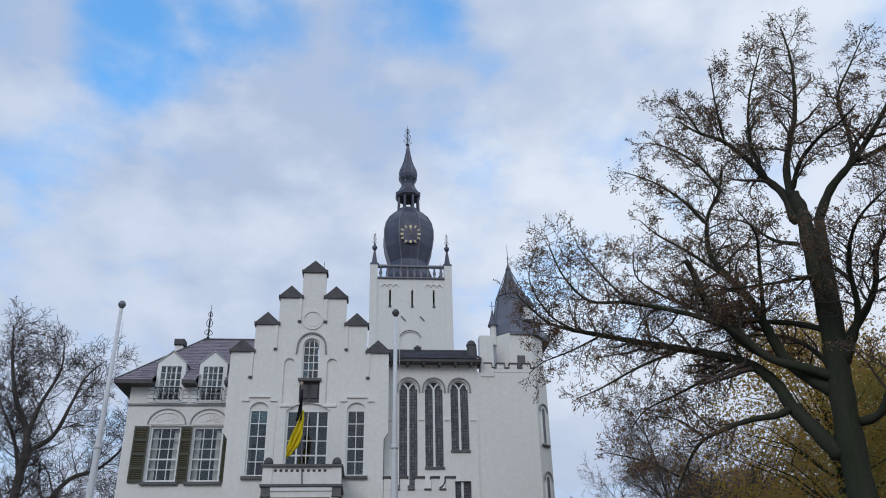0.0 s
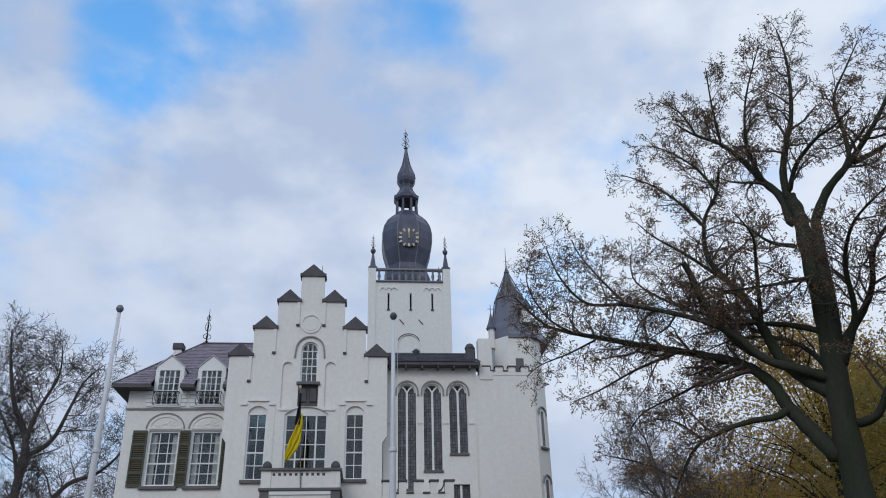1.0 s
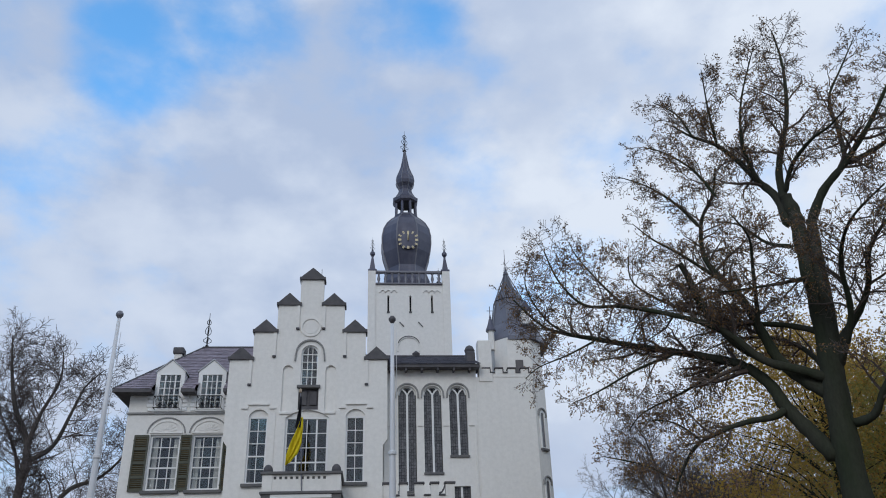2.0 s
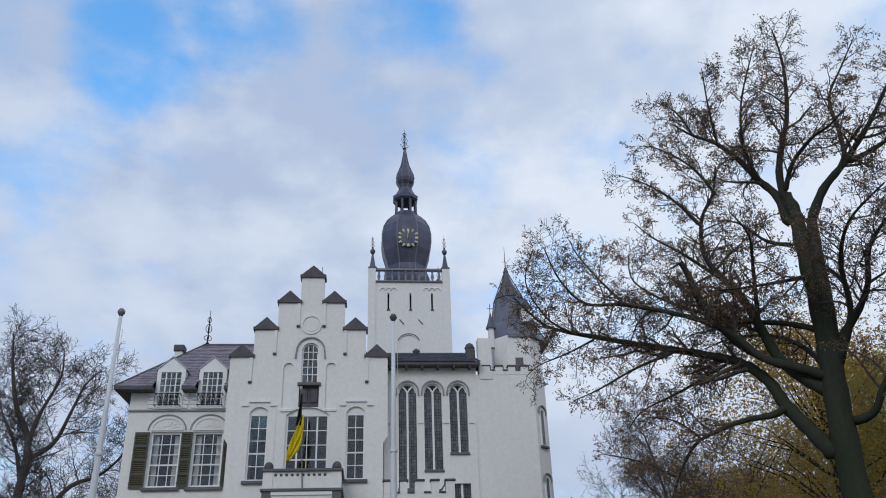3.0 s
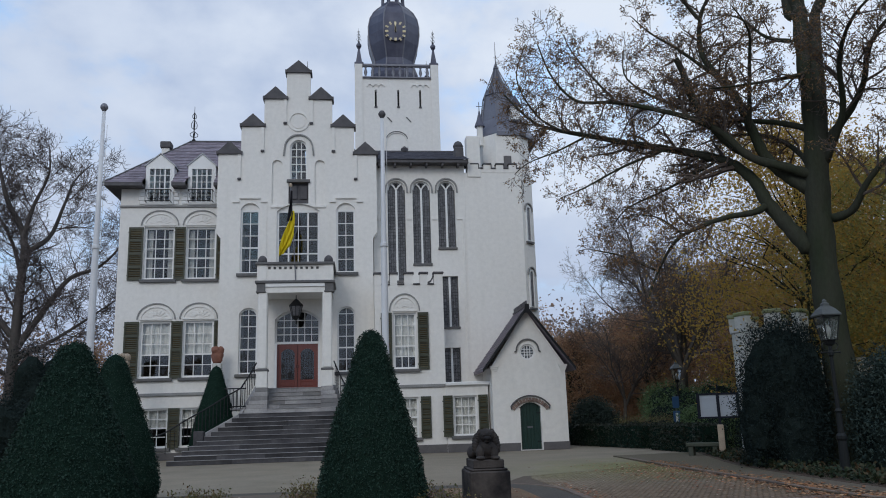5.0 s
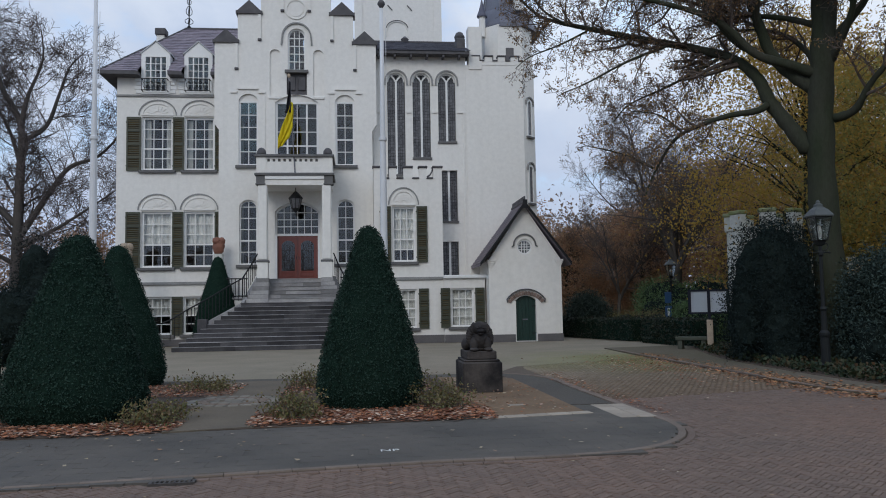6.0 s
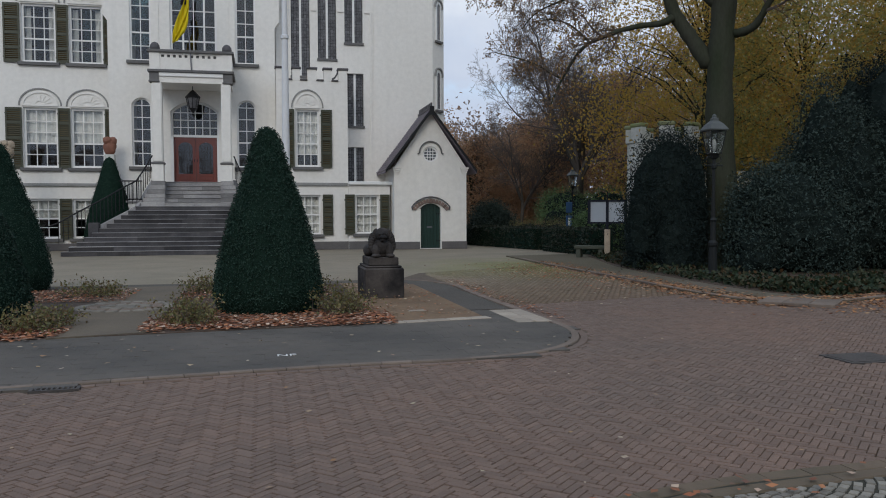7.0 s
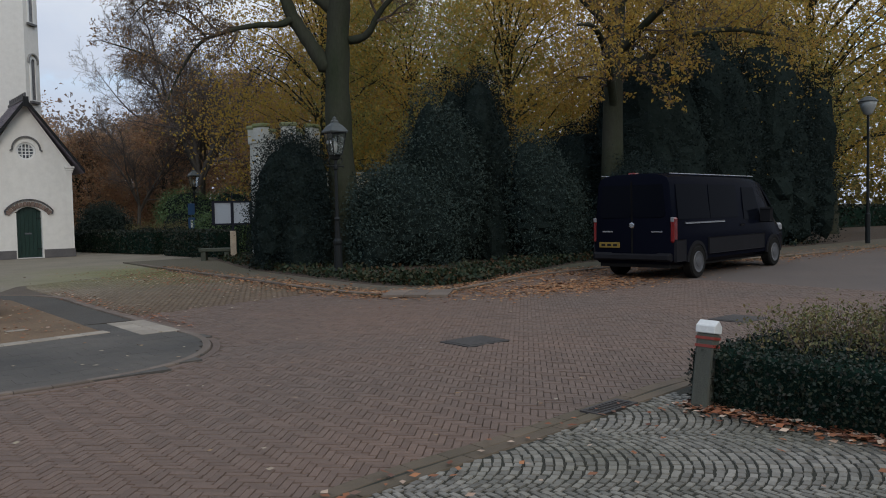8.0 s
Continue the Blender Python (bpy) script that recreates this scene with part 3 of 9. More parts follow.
holes += [arched(AX - 1.02, 8.0, AX + 1.02, 11.92, 0.38), arched(AX - 0.42, 13.12, AX + 0.42, 15.18), rect(AX - 0.48, 11.92, AX + 0.48, 13.05)]
holes += [arched(AX - 1.05, 3.06, AX + 1.05, 6.75, 0.45)]
for s in (-1, 1):
    holes.append(arched(AX + s * 1.03 - 0.25, 11.85, AX + s * 1.03 + 0.25, 14.14))
wall = bmesh.new()
holed(wall, outline, holes, YG, YG + 0.45)
for s in (-1, 1):
    x = AX + s * 1.03
    prism(wall, arched(x - 0.25, 11.85, x + 0.25, 14.14), YG + 0.10, YG + 0.42)
    box(wall, x - 0.30, YG - 0.06, 11.70, x + 0.30, YG + 0.05, 11.84, 0.02)
box(wall, GC - 3.6, YG + 0.452, 0, GC - 3.3, YG + 9, 13.9)
box(wall, GC + 3.3, YG + 0.452, 0, GC + 3.6, YG + 9, 13.9)
gable = part("stepped_gable", wall, M["render"], hall, "white stepped gable front with blind niches")
# rear slopes of the gable's own roof
bm = bmesh.new()
for s in (-1, 1):
    tiled_slope(bm, (GC + s * 3.75, YG + 0.45, 13.8), (GC + s * 3.75, YG + 9, 13.8), (GC, YG + 9, 17.9), (GC, YG + 0.45, 17.9), 22, 0.24)
    v = [bm.verts.new(p) for p in ((GC + s * 3.75, YG + 0.45, 13.8), (GC + s * 3.75, YG + 9, 13.8), (GC, YG + 9, 17.9), (GC, YG + 0.45, 17.9))]
    bm.faces.new(v)
me = bpy.data.meshes.new("roof")
bm.to_mesh(me)
bm.free()
me.materials.append(M["slate"])
gr = new("roof", me)
gr.parent = hall
tagged(gr, "dark slate saddle roof behind the gable")
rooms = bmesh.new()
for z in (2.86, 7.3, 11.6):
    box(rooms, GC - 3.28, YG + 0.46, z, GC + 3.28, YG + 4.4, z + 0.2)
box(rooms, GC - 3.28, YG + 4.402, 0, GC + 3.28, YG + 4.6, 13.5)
part("room", rooms, M["dark"], hall, "dark-coloured walls and floors standing in for unlit rooms")
# caps of the steps, each with a little saddle roof, and the slim pilaster below each
for k, (h, z) in enumerate(STEP):
    inner = STEP[k + 1][0] if k < 3 else None
    spots = [((h + inner) / 2 * s, (h - inner) / 2) for s in (-1, 1)] if inner else [(0, h)]
    for off, half in spots:
        c, w = GC + off, half + 0.05
        bm = bmesh.new()
        prism(bm, [(c - w, z), (c + w, z), (c + w, z + 0.10), (c, z + 0.66), (c - w, z + 0.10)], YG - 0.10, YG + 0.55)
        box(bm, c - w - 0.03, YG - 0.13, z - 0.02, c - w + 0.06, YG + 0.58, z + 0.13)
        box(bm, c + w - 0.06, YG - 0.13, z - 0.02, c + w + 0.03, YG + 0.58, z + 0.13)
        part("gable_cap", bm, M["cap"], gable, "dark stone cap on a gable step")
        if inner:
            s = 1 if off > 0 else -1
            x = GC + s * (inner + 0.06)
            part("pilaster", boxed(x - 0.07, YG - 0.07, z - 1.22, x + 0.07, YG + 0.01, z - 0.03), M["render"], gable)
            part("corbel", boxed(x - 0.085, YG - 0.10, z - 1.32, x + 0.085, YG + 0.01, z - 1.21, 0.02), M["cap"], gable, "small dark corbel")
finial(GC + 0.35, YG + 1.4, 18.1, 1.9, parent=gable, spread=0.14)
bm = bmesh.new()
pts = arc_points(AX - 0.02, 16.13, 0.47, 0, math.tau, 28)
strip(bm, pts, 0.09, YG - 0.05, YG + 0.01)
prism(bm, arc_points(AX - 0.02, 16.13, 0.36, 0, math.tau, 28)[:-1], YG - 0.025, YG + 0.01)
part("medallion", bm, M["render"], gable, "round white plaster medallion")
bm = bmesh.new()
strip(bm, [(AX - 0.72, 14.35), (AX - 0.70, 14.6)] + arc_points(AX, 14.75, 0.68, math.pi, 0, 16) + [(AX + 0.70, 14.6), (AX + 0.72, 14.35)], 0.07, YG - 0.08, YG + 0.01)
part("hood_mould", bm, M["mould"], gable, "thin dark hood mould over the arched window")
for s in (-1, 1):
    bm = bmesh.new()
    c = AX + s * (SIDE + 0.02)
    strip(bm, [(c - 0.82, 12.02), (c - 0.50, 12.02)], 0.09, YG - 0.07, YG + 0.01)
    strip(bm, [(c - 0.50, 12.20), (c + 0.50, 12.20)], 0.08, YG - 0.08, YG + 0.01)
    strip(bm, [(c + 0.50, 12.02), (c + 0.82, 12.02)], 0.09, YG - 0.07, YG + 0.01)
    box(bm, AX + s * 1.52 - 0.03, YG - 0.03, 6.9, AX + s * 1.52 + 0.03, YG + 0.01, 12.0)
    part("label_mould", bm, M["render"], gable)
for a, b in uw:
    window(a, 8.5, b, 11.62, YG, 2, 5, heavy=(2,), casing=0.08)
    bm = bmesh.new()
    prism(bm, arched(a, 11.622, b, 11.95, 0.29), YG + 0.11, YG + 0.3)
    part("arch_panel", bm, M["render"], gable)
for a, b in lw:
    window(a, 3.78, b, 6.86, YG, 2, 5, rise=0.3, heavy=(2,), casing=0.07)
window(AX - 1.02, 8.0, AX + 1.02, 11.60, YG, 4, 5, heavy=(2,), casing=0.10, mid=0.001, sill=False)
bm = bmesh.new()
prism(bm, arched(AX - 1.02, 11.602, AX + 1.02, 11.92, 0.3), YG + 0.11, YG + 0.3)
part("arch_panel", bm, M["render"], gable)
window(AX - 0.42, 13.12, AX + 0.42, 15.18, YG, 3, 4, rise=0.42, casing=0.07, sill=True)
bm = bmesh.new()
box(bm, AX - 0.48, YG + 0.12, 11.92, AX + 0.48, YG + 0.3, 13.05)
for s in (-1, 1):
    box(bm, AX + s * 0.24 - 0.18, YG + 0.06, 12.15, AX + s * 0.24 + 0.18, YG + 0.125, 12.85, 0.03)
box(bm, AX - 0.47, YG + 0.02, 11.93, AX + 0.47, YG + 0.13, 12.05)
part("stone_panel", bm, M["cap"], gable, "dark weathered stone panel with a coat of arms")

# --- entrance: doors, fanlight, porch with balcony ---
doorway = part("entrance_door", bmesh.new(), M["wood_red"], hall, "red-brown varnished double doors with arched glass")
bm = bmesh.new()
dy = YG + 0.22
box(bm, AX - 0.95, dy, 3.08, AX - 0.90, dy + 0.1, 5.12)
box(bm, AX + 0.90, dy, 3.08, AX + 0.95, dy + 0.1, 5.12)
box(bm, AX - 0.95, dy, 5.05, AX + 0.95, dy + 0.1, 5.14)
for s in (-1, 1):
    c = AX + s * 0.45
    holed(bm, rect(c - 0.44, 3.08, c + 0.44, 5.05), [arched(c - 0.31, 3.48, c + 0.31, 4.92, 0.2)], dy + 0.01, dy + 0.07)
    box(bm, c - 0.32, dy - 0.005, 3.18, c + 0.32, dy + 0.02, 3.40, 0.02)
doorway.data = finish("entrance_door", bm, M["wood_red"])
for s in (-1, 1):
    c = AX + s * 0.45
    g = bmesh.new()
    prism(g, arched(c - 0.32, 3.47, c + 0.32, 4.93, 0.2), dy + 0.035, dy + 0.042)
    o = part("pane", g, M["glass"], doorway)
    o.visible_shadow = False
    g = bmesh.new()
    for i in range(1, 5):
        x = c - 0.31 + 0.62 * i / 5
        rod(g, (x, dy + 0.025, 3.49), (x, dy + 0.025, 4.78), 0.009, sides=5)
    for z in (3.75, 4.1, 4.45):
        rod(g, (c - 0.31, dy + 0.025, z), (c + 0.31, dy + 0.025, z), 0.009, sides=5)
    part("grille", g, M["iron"], doorway, "black iron grille in the door glass")
g = bmesh.new()
for s in (-1, 1):
    rod(g, (AX + s * 0.06, dy - 0.03, 4.02), (AX + s * 0.06, dy - 0.03, 4.16), 0.014)
part("handle", g, M["iron"], doorway, "dark door handles")
window(AX - 1.05, 5.16, AX + 1.05, 6.75, YG, 6, 3, rise=0.45, casing=0.09, sill=False, depth=0.26)
bm = bmesh.new()
for s in (-1, 1):
    box(bm, AX + s * 1.0 - 0.05, YG + 0.02, 3.06, AX + s * 1.0 + 0.05, YG + 0.4, 5.15)
box(bm, AX - 1.05, YG + 0.18, 5.14, AX + 1.05, YG + 0.4, 5.24)
part("door_frame", bm, M["trim"], hall)
porch = part("porch", bmesh.new(), M["render"], hall, "white entrance porch with a balcony on top")
PX0, PX1, PY = -4.62, -1.08, 36.02
bm = bmesh.new()
box(bm, PX0 + 0.12, PY + 0.12, 7.24, PX1 - 0.12, YG, 7.50)
box(bm, PX0 + 0.08, PY + 0.08, 7.78, PX0 + 0.5, PY + 0.5, 8.5)
box(bm, PX1 - 0.5, PY + 0.08, 7.78, PX1 - 0.08, PY + 0.5, 8.5)
holed(bm, rect(PX0 + 0.5, 7.78, PX1 - 0.5, 8.5), [rect(PX0 + 0.56 + k * 0.237, 8.30, PX0 + 0.56 + k * 0.237 + 0.12, 8.42) for k in range(10)], PY + 0.12, PY + 0.30)
for s in (PX0 + 0.1, PX1 - 0.28):
    box(bm, s, PY + 0.5, 7.78, s + 0.18, YG, 8.5)
porch.data = finish("porch", bm, M["render"])
bm = bmesh.new()
box(bm, PX0 + 0.55, PY + 0.2, 8.28, PX1 - 0.55, PY + 0.31, 8.44)
box(bm, PX0, PY, 8.5, PX1, PY + 0.40, 8.62, 0.02)
for s in (PX0, PX1 - 0.40):
    box(bm, s, PY + 0.401, 8.5, s + 0.40, YG, 8.62, 0.02)
part("coping", bm, M["stone"], porch, "dark stone balcony coping")
bm = bmesh.new()
box(bm, PX0, PY, 7.66, PX1, YG, 7.78, 0.02)
part("cornice", bm, M["stone"], porch, "dark stone cornice")
bm = bmesh.new()
box(bm, PX0 + 0.04, PY + 0.04, 7.24, PX0 + 0.48, PY + 0.5, 7.32, 0.02)
box(bm, PX0 + 0.07, PY + 0.07, 7.323, PX0 + 0.45, PY + 0.45, 7.655)
part("capital", bm, M["stone"], porch, "dark stone capital")
bm = bmesh.new()
box(bm, PX1 - 0.48, PY + 0.04, 7.24, PX1 - 0.04, PY + 0.5, 7.32, 0.02)
box(bm, PX1 - 0.45, PY + 0.07, 7.323, PX1 - 0.07, PY + 0.45, 7.655)
part("capital", bm, M["stone"], porch, "dark stone capital")
bm = bmesh.new()
box(bm, PX0 + 0.46, PY + 0.06, 7.503, PX1 - 0.46, PY + 0.3, 7.655)
part("fascia", bm, M["trim"], porch)
for x in (PX0 + 0.14, PX1 - 0.56):
    c = part("column", boxed(x, PY + 0.08, 3.86, x + 0.42, PY + 0.5, 7.24, 0.05), M["render"], porch, "square white column with chamfered edges")
    part("column_base", boxed(x - 0.06, PY + 0.02, 3.76, x + 0.48, PY + 0.56, 3.86, 0.02), M["stone"], c)
    part("pedestal", boxed(x - 0.02, PY + 0.05, 3.065, x + 0.44, PY + 0.54, 3.76), M["render"], c)
    for k in range(6):
        out = 0.085 * (5 - k)
        part("plinth_course", boxed(x - 0.06 - (out if x < -3 else 0), PY - 0.02 + 0.012 * k, 1.98 + 0.18 * k, x + 0.48 + (0 if x < -3 else out), PY + 0.56, 2.154 + 0.18 * k, 0.008), M["step"], c)
for x in (PX0 + 0.29, PX1 - 0.29):
    bm = bmesh.new()
    lathe(bm, [(0.20, 8.62), (0.21, 8.70), (0.19, 8.82), (0.12, 8.92), (0.03, 8.96)], 14, (x, PY + 0.28))
    part("knob", bm, M["cap"], porch, "rounded dark stone knob", smooth=True)
lant = thing("porch_lantern", "black iron lantern hanging under the entrance porch", "lantern", at=(AX + 0.02, 37.0, 0.46))
bm = bmesh.new()
rod(bm, (0, 0, 6.62), (0, 0, 6.78), 0.018)
lathe(bm, [(0.02, 6.62), (0.10, 6.56), (0.30, 6.34), (0.33, 6.28), (0.30, 6.26)], 8)
lathe(bm, [(0.20, 5.82), (0.12, 5.74), (0.04, 5.62)], 8)
for k in range(8):
    a = math.tau * k / 8
    rod(bm, (0.29 * math.cos(a), 0.29 * math.sin(a), 6.28), (0.19 * math.cos(a), 0.19 * math.sin(a), 5.80), 0.016, sides=5)
part("frame", bm, M["iron"], lant)
bm = bmesh.new()
lathe(bm, [(0.185, 5.83), (0.275, 6.26)], 8)
o = part("glass", bm, M["leaded"], lant)

# --- low bay with battlements, and the annex at its foot ---
bay = bmesh.new()
BX0, BX1 = 0.71, 3.93
holes = [rect(1.56, 3.78, 2.64, 6.38), rect(1.56, 0.70, 2.66, 2.5)]
holed(bay, rect(BX0, 0, BX1, 7.68), holes, YB, YB + 0.4)
box(bay, BX1 - 0.4, YB + 0.402, 0, BX1, YT, 7.68)
box(bay, BX0, YB + 0.402, 0, BX0 + 0.3, YT, 7.68)
box(bay, BX0 + 0.302, YB + 0.402, 7.3, BX1 - 0.402, YT, 7.5)
bay_o = part("bay", bay, M["render"], hall, "white low bay with battlements")
for a, b in ((0.71, 1.02), (1.45, 1.78), (2.12, 2.52), (2.86, 3.20), (3.52, 3.93)):
    m = part("merlon", boxed(a, YB, 7.683, b, YB + 0.32, 8.20), M["render"], bay_o)
    part("merlon_cap", boxed(a - 0.05, YB - 0.06, 8.203, b + 0.05, YB + 0.38, 8.30, 0.02), M["cap"], m, "dark stone coping")
for a, b in ((1.03, 1.44), (1.79, 2.11), (2.53, 2.85), (3.21, 3.51)):
    part("crenel_cap", boxed(a, YB - 0.06, 7.683, b, YB + 0.36, 7.76, 0.015), M["cap"], bay_o)
bm = bmesh.new()
strip(bm, [(3.24, 7.80), (3.36, 7.86), (3.46, 8.02), (3.52, 8.2)], 0.07, YB + 0.02, YB + 0.2)
part("volute", bm, M["cap"], bay_o, "dark curved iron bracket")
window(1.56, 3.78, 2.64, 6.38, YB, 3, 5, heavy=(2,), casing=0.09, curtain=[(0.04, 0.96, 0.22, 0.97)])
window(1.56, 0.70, 2.66, 2.5, YB, 3, 4, heavy=(2,), casing=0.08, curtain=[(0.04, 0.96, 0.05, 0.97)])
tympanum(2.10, 6.46, 0.70, 0.80, YB)
shutter(1.0, 3.74, 1.5, 6.38, YB, (0.25, 0.5, 0.75))
shutter(2.70, 3.74, 3.20, 6.38, YB, (0.25, 0.5, 0.75))
shutter(2.76, 0.66, 3.22, 2.52, YB, (0.25, 0.5, 0.75))
shutter(1.06, 0.66, 1.50, 2.52, YB, (0.25, 0.5, 0.75))
annex = bmesh.new()
holed(annex, rect(BX1 + 0.003, 0, 5.86, 2.95), [rect(4.25, 0.72, 5.33, 2.5)], YB - 0.15, YB + 0.25)
box(annex, BX1 + 0.003, YB + 0.252, 2.6, 5.86, YT, 2.94)
ann = part("annex", annex, M["render"], hall, "low white annex")
part("gutter", boxed(BX1 - 0.02, YB - 0.30, 2.96, 5.95, YB + 0.3, 3.12, 0.03), M["trim"], ann, "white painted gutter board")
window(4.25, 0.72, 5.33, 2.5, YB - 0.15, 3, 4, heavy=(2,), casing=0.08, curtain=[(0.04, 0.96, 0.05, 0.97)], parent=hall)
shutter(3.76, 0.68, 4.20, 2.52, YB - 0.16, (0.25, 0.5, 0.75))
shutter(5.38, 0.68, 5.82, 2.52, YB - 0.16, (0.25, 0.5, 0.75))
bm = bmesh.new()
box(bm, BX0, YB - 0.08, 2.92, BX1 - 0.03, YB + 0.01, 3.06, 0.012)
part("string_course", bm, M["mould"], hall, "thin grey string course")
bm = bmesh.new()
box(bm, 1.0, YB - 0.05, 0, BX1, YB + 0.005, 0.36)
box(bm, BX1 + 0.003, YB - 0.20, 0, 5.86, YB - 0.148, 0.36)
part("plinth", bm, M["plinth"], hall, "dark grey painted plinth")
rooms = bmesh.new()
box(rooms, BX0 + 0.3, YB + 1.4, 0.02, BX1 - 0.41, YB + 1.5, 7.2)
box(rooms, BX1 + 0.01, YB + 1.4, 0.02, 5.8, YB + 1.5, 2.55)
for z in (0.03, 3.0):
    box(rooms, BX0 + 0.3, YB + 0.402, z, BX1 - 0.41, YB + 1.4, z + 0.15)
part("room", rooms, M["dark"], hall, "dark-coloured walls and floors standing in for unlit rooms")

# --- stair hall with tall windows, turret wall ---
TALL = [(1.47, 8.2), (2.73, 9.05), (4.00, 9.85)]
TW = 0.88
wall = bmesh.new()
holes = [arched(x, z, x + TW, 13.32) for x, z in TALL] + [rect(4.06, 5.88, 4.90, 8.4), rect(4.06, 3.16, 4.90, 4.86)]
holed(wall, [(0.75, 0), (5.40, 0), (5.40, 14.12), (0.75, 14.12)], holes, YT, YT + 0.5)
stair_hall = part("wall", wall, M["render"], hall, "white stair hall wall with tall leaded windows")


def leaded_window(x0, z0, x1, z1, y, arch=True, lights=2):
    """A tall two-light window with leaded glass and a pale stone mullion."""
    w = part("leaded_window", bmesh.new(), M["trim"], hall, "tall leaded window with a pale stone mullion")
    bm = bmesh.new()
    c, hw = (x0 + x1) / 2, (x1 - x0) / 2
    yy = y + 0.20
    box(bm, c - 0.05, yy - 0.10, z0, c + 0.05, yy + 0.05, z1 - (hw * 0.9 if arch else 0.0))
    if arch:
        for s in (-1, 1):
            strip(bm, [(c, z1 - hw * 1.0), (c + s * hw * 0.25, z1 - hw * 0.62), (c + s * hw * 0.58, z1 - hw * 0.30)], 0.07, yy - 0.08, yy + 0.05)
        strip(bm, arc_points(c, z1 - hw, hw - 0.03, 0, math.pi, 14), 0.07, yy - 0.06, yy + 0.05)
    w.data = finish("leaded_window", bm, M["trim"])
    glassy = bmesh.new()
    rows = int((z1 - z0) / 0.155)
    for s in (0, 1):
        a = x0 + 0.02 if s == 0 else c + 0.05
        b = c - 0.05 if s == 0 else x1 - 0.02
        for i in range(3):
            for j in range(rows):
                xa, xb = a + (b - a) * i / 3, a + (b - a) * (i + 1) / 3
                za, zb = z0 + (z1 - z0) * j / rows, z0 + (z1 - z0) * (j + 1) / rows
                if arch and zb > z1 - hw and math.hypot((xa + xb) / 2 - c, (za + zb) / 2 - (z1 - hw)) > hw:
                    continue
                ry, rx = random.uniform(-2.5, 2.5), random.uniform(-2.5, 2.5)
                box(glassy, -(xb - xa) / 2 + 0.008, -0.004, -(zb - za) / 2 + 0.008, (xb - xa) / 2 - 0.008, 0.004, (zb - za) / 2 - 0.008,
                    m=pose((xa + xb) / 2, yy + 0.02, (za + zb) / 2, rx, 0, ry))
    o = part("leaded_panes", glassy, M["leaded"], w, "small grey leaded panes")
    tagged(o, kind="stuff")
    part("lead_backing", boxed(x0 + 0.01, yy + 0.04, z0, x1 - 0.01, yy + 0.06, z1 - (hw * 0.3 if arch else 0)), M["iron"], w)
    if arch:
        bm = bmesh.new()
        strip(bm, [(c - hw - 0.11, z1 - hw - 0.2)] + arc_points(c, z1 - hw, hw + 0.10, math.pi, 0, 16) + [(c + hw + 0.11, z1 - hw - 0.2)], 0.07, y - 0.07, y + 0.01)
        part("hood_mould", bm, M["mould"], w)
    part("sill", boxed(x0 - 0.04, y - 0.08, z0 - 0.11, x1 + 0.04, y + 0.2, z0 - 0.003, 0.01), M["stone"], w)
    return w


for x, z in TALL:
    leaded_window(x, z, x + TW, 13.32, YT)
leaded_window(4.06, 5.88, 4.90, 8.4, YT, arch=False)
leaded_window(4.06, 3.16, 4.90, 4.86, YT, arch=False)
bm = bmesh.new()
for a, b in ((0.95, 1.38), (2.42, 2.66), (3.68, 3.94), (4.95, 5.30)):
    box(bm, a, YT - 0.05, 11.28, b, YT + 0.01, 11.36)
box(bm, 5.22, YT - 0.05, 3.2, 5.30, YT + 0.01, 11.28)
part("moulding", bm, M["render"], stair_hall)
# roof over the stair hall
bm = bmesh.new()
prism(bm, rect(0.6, 14.12, 5.55, 14.28), YT - 0.55, YT + 0.6)
eave = part("eave", bm, M["cap"], hall, "dark boarded eave on brackets")
for k in range(6):
    part("bracket", boxed(1.0 + k * 0.8, YT - 0.5, 13.98, 1.1 + k * 0.8, YT - 0.002, 14.119), M["cap"], eave)
bm = bmesh.new()
tiled_slope(bm, (0.4, YT - 0.6, 14.28), (5.6, YT - 0.6, 14.28), (5.5, YT + 3.6, 16.05), (0.4, YT + 3.6, 16.05), 22, 0.22)
v = [bm.verts.new(p) for p in ((0.4, YT - 0.6, 14.28), (5.6, YT - 0.6, 14.28), (5.5, YT + 3.6, 16.05), (0.4, YT + 3.6, 16.05), (0.4, YT + 9, 14.3), (5.5, YT + 9, 14.3))]
bm.faces.new(v[:4])
bm.faces.new((v[3], v[2], v[5], v[4]))
me = bpy.data.meshes.new("roof")
bm.to_mesh(me)
bm.free()
me.materials.append(M["slate"])
r2 = new("roof", me)
r2.parent = hall
tagged(r2, "dark grey slate roof over the stair hall")
bm = bmesh.new()
rod(bm, (0.9, YT + 3.6, 16.07), (5.5, YT + 3.6, 16.07), 0.09)
lathe(bm, [(0.16, 16.05), (0.22, 16.25), (0.05, 16.4)], 8, (2.6, YT + 3.6))
part("ridge", bm, M["cap"], r2)
bm = bmesh.new()
box(bm, 5.02, YT + 0.6, 14.3, 5.50, YT + 1.3, 15.35, 0.06)
lathe(bm, [(0.24, 15.35), (0.28, 15.5), (0.18, 15.7), (0.04, 15.78)], 10, (5.26, YT + 0.95))
part("stone_stub", bm, M["cap"], r2, "dark weathered stone ridge stub")

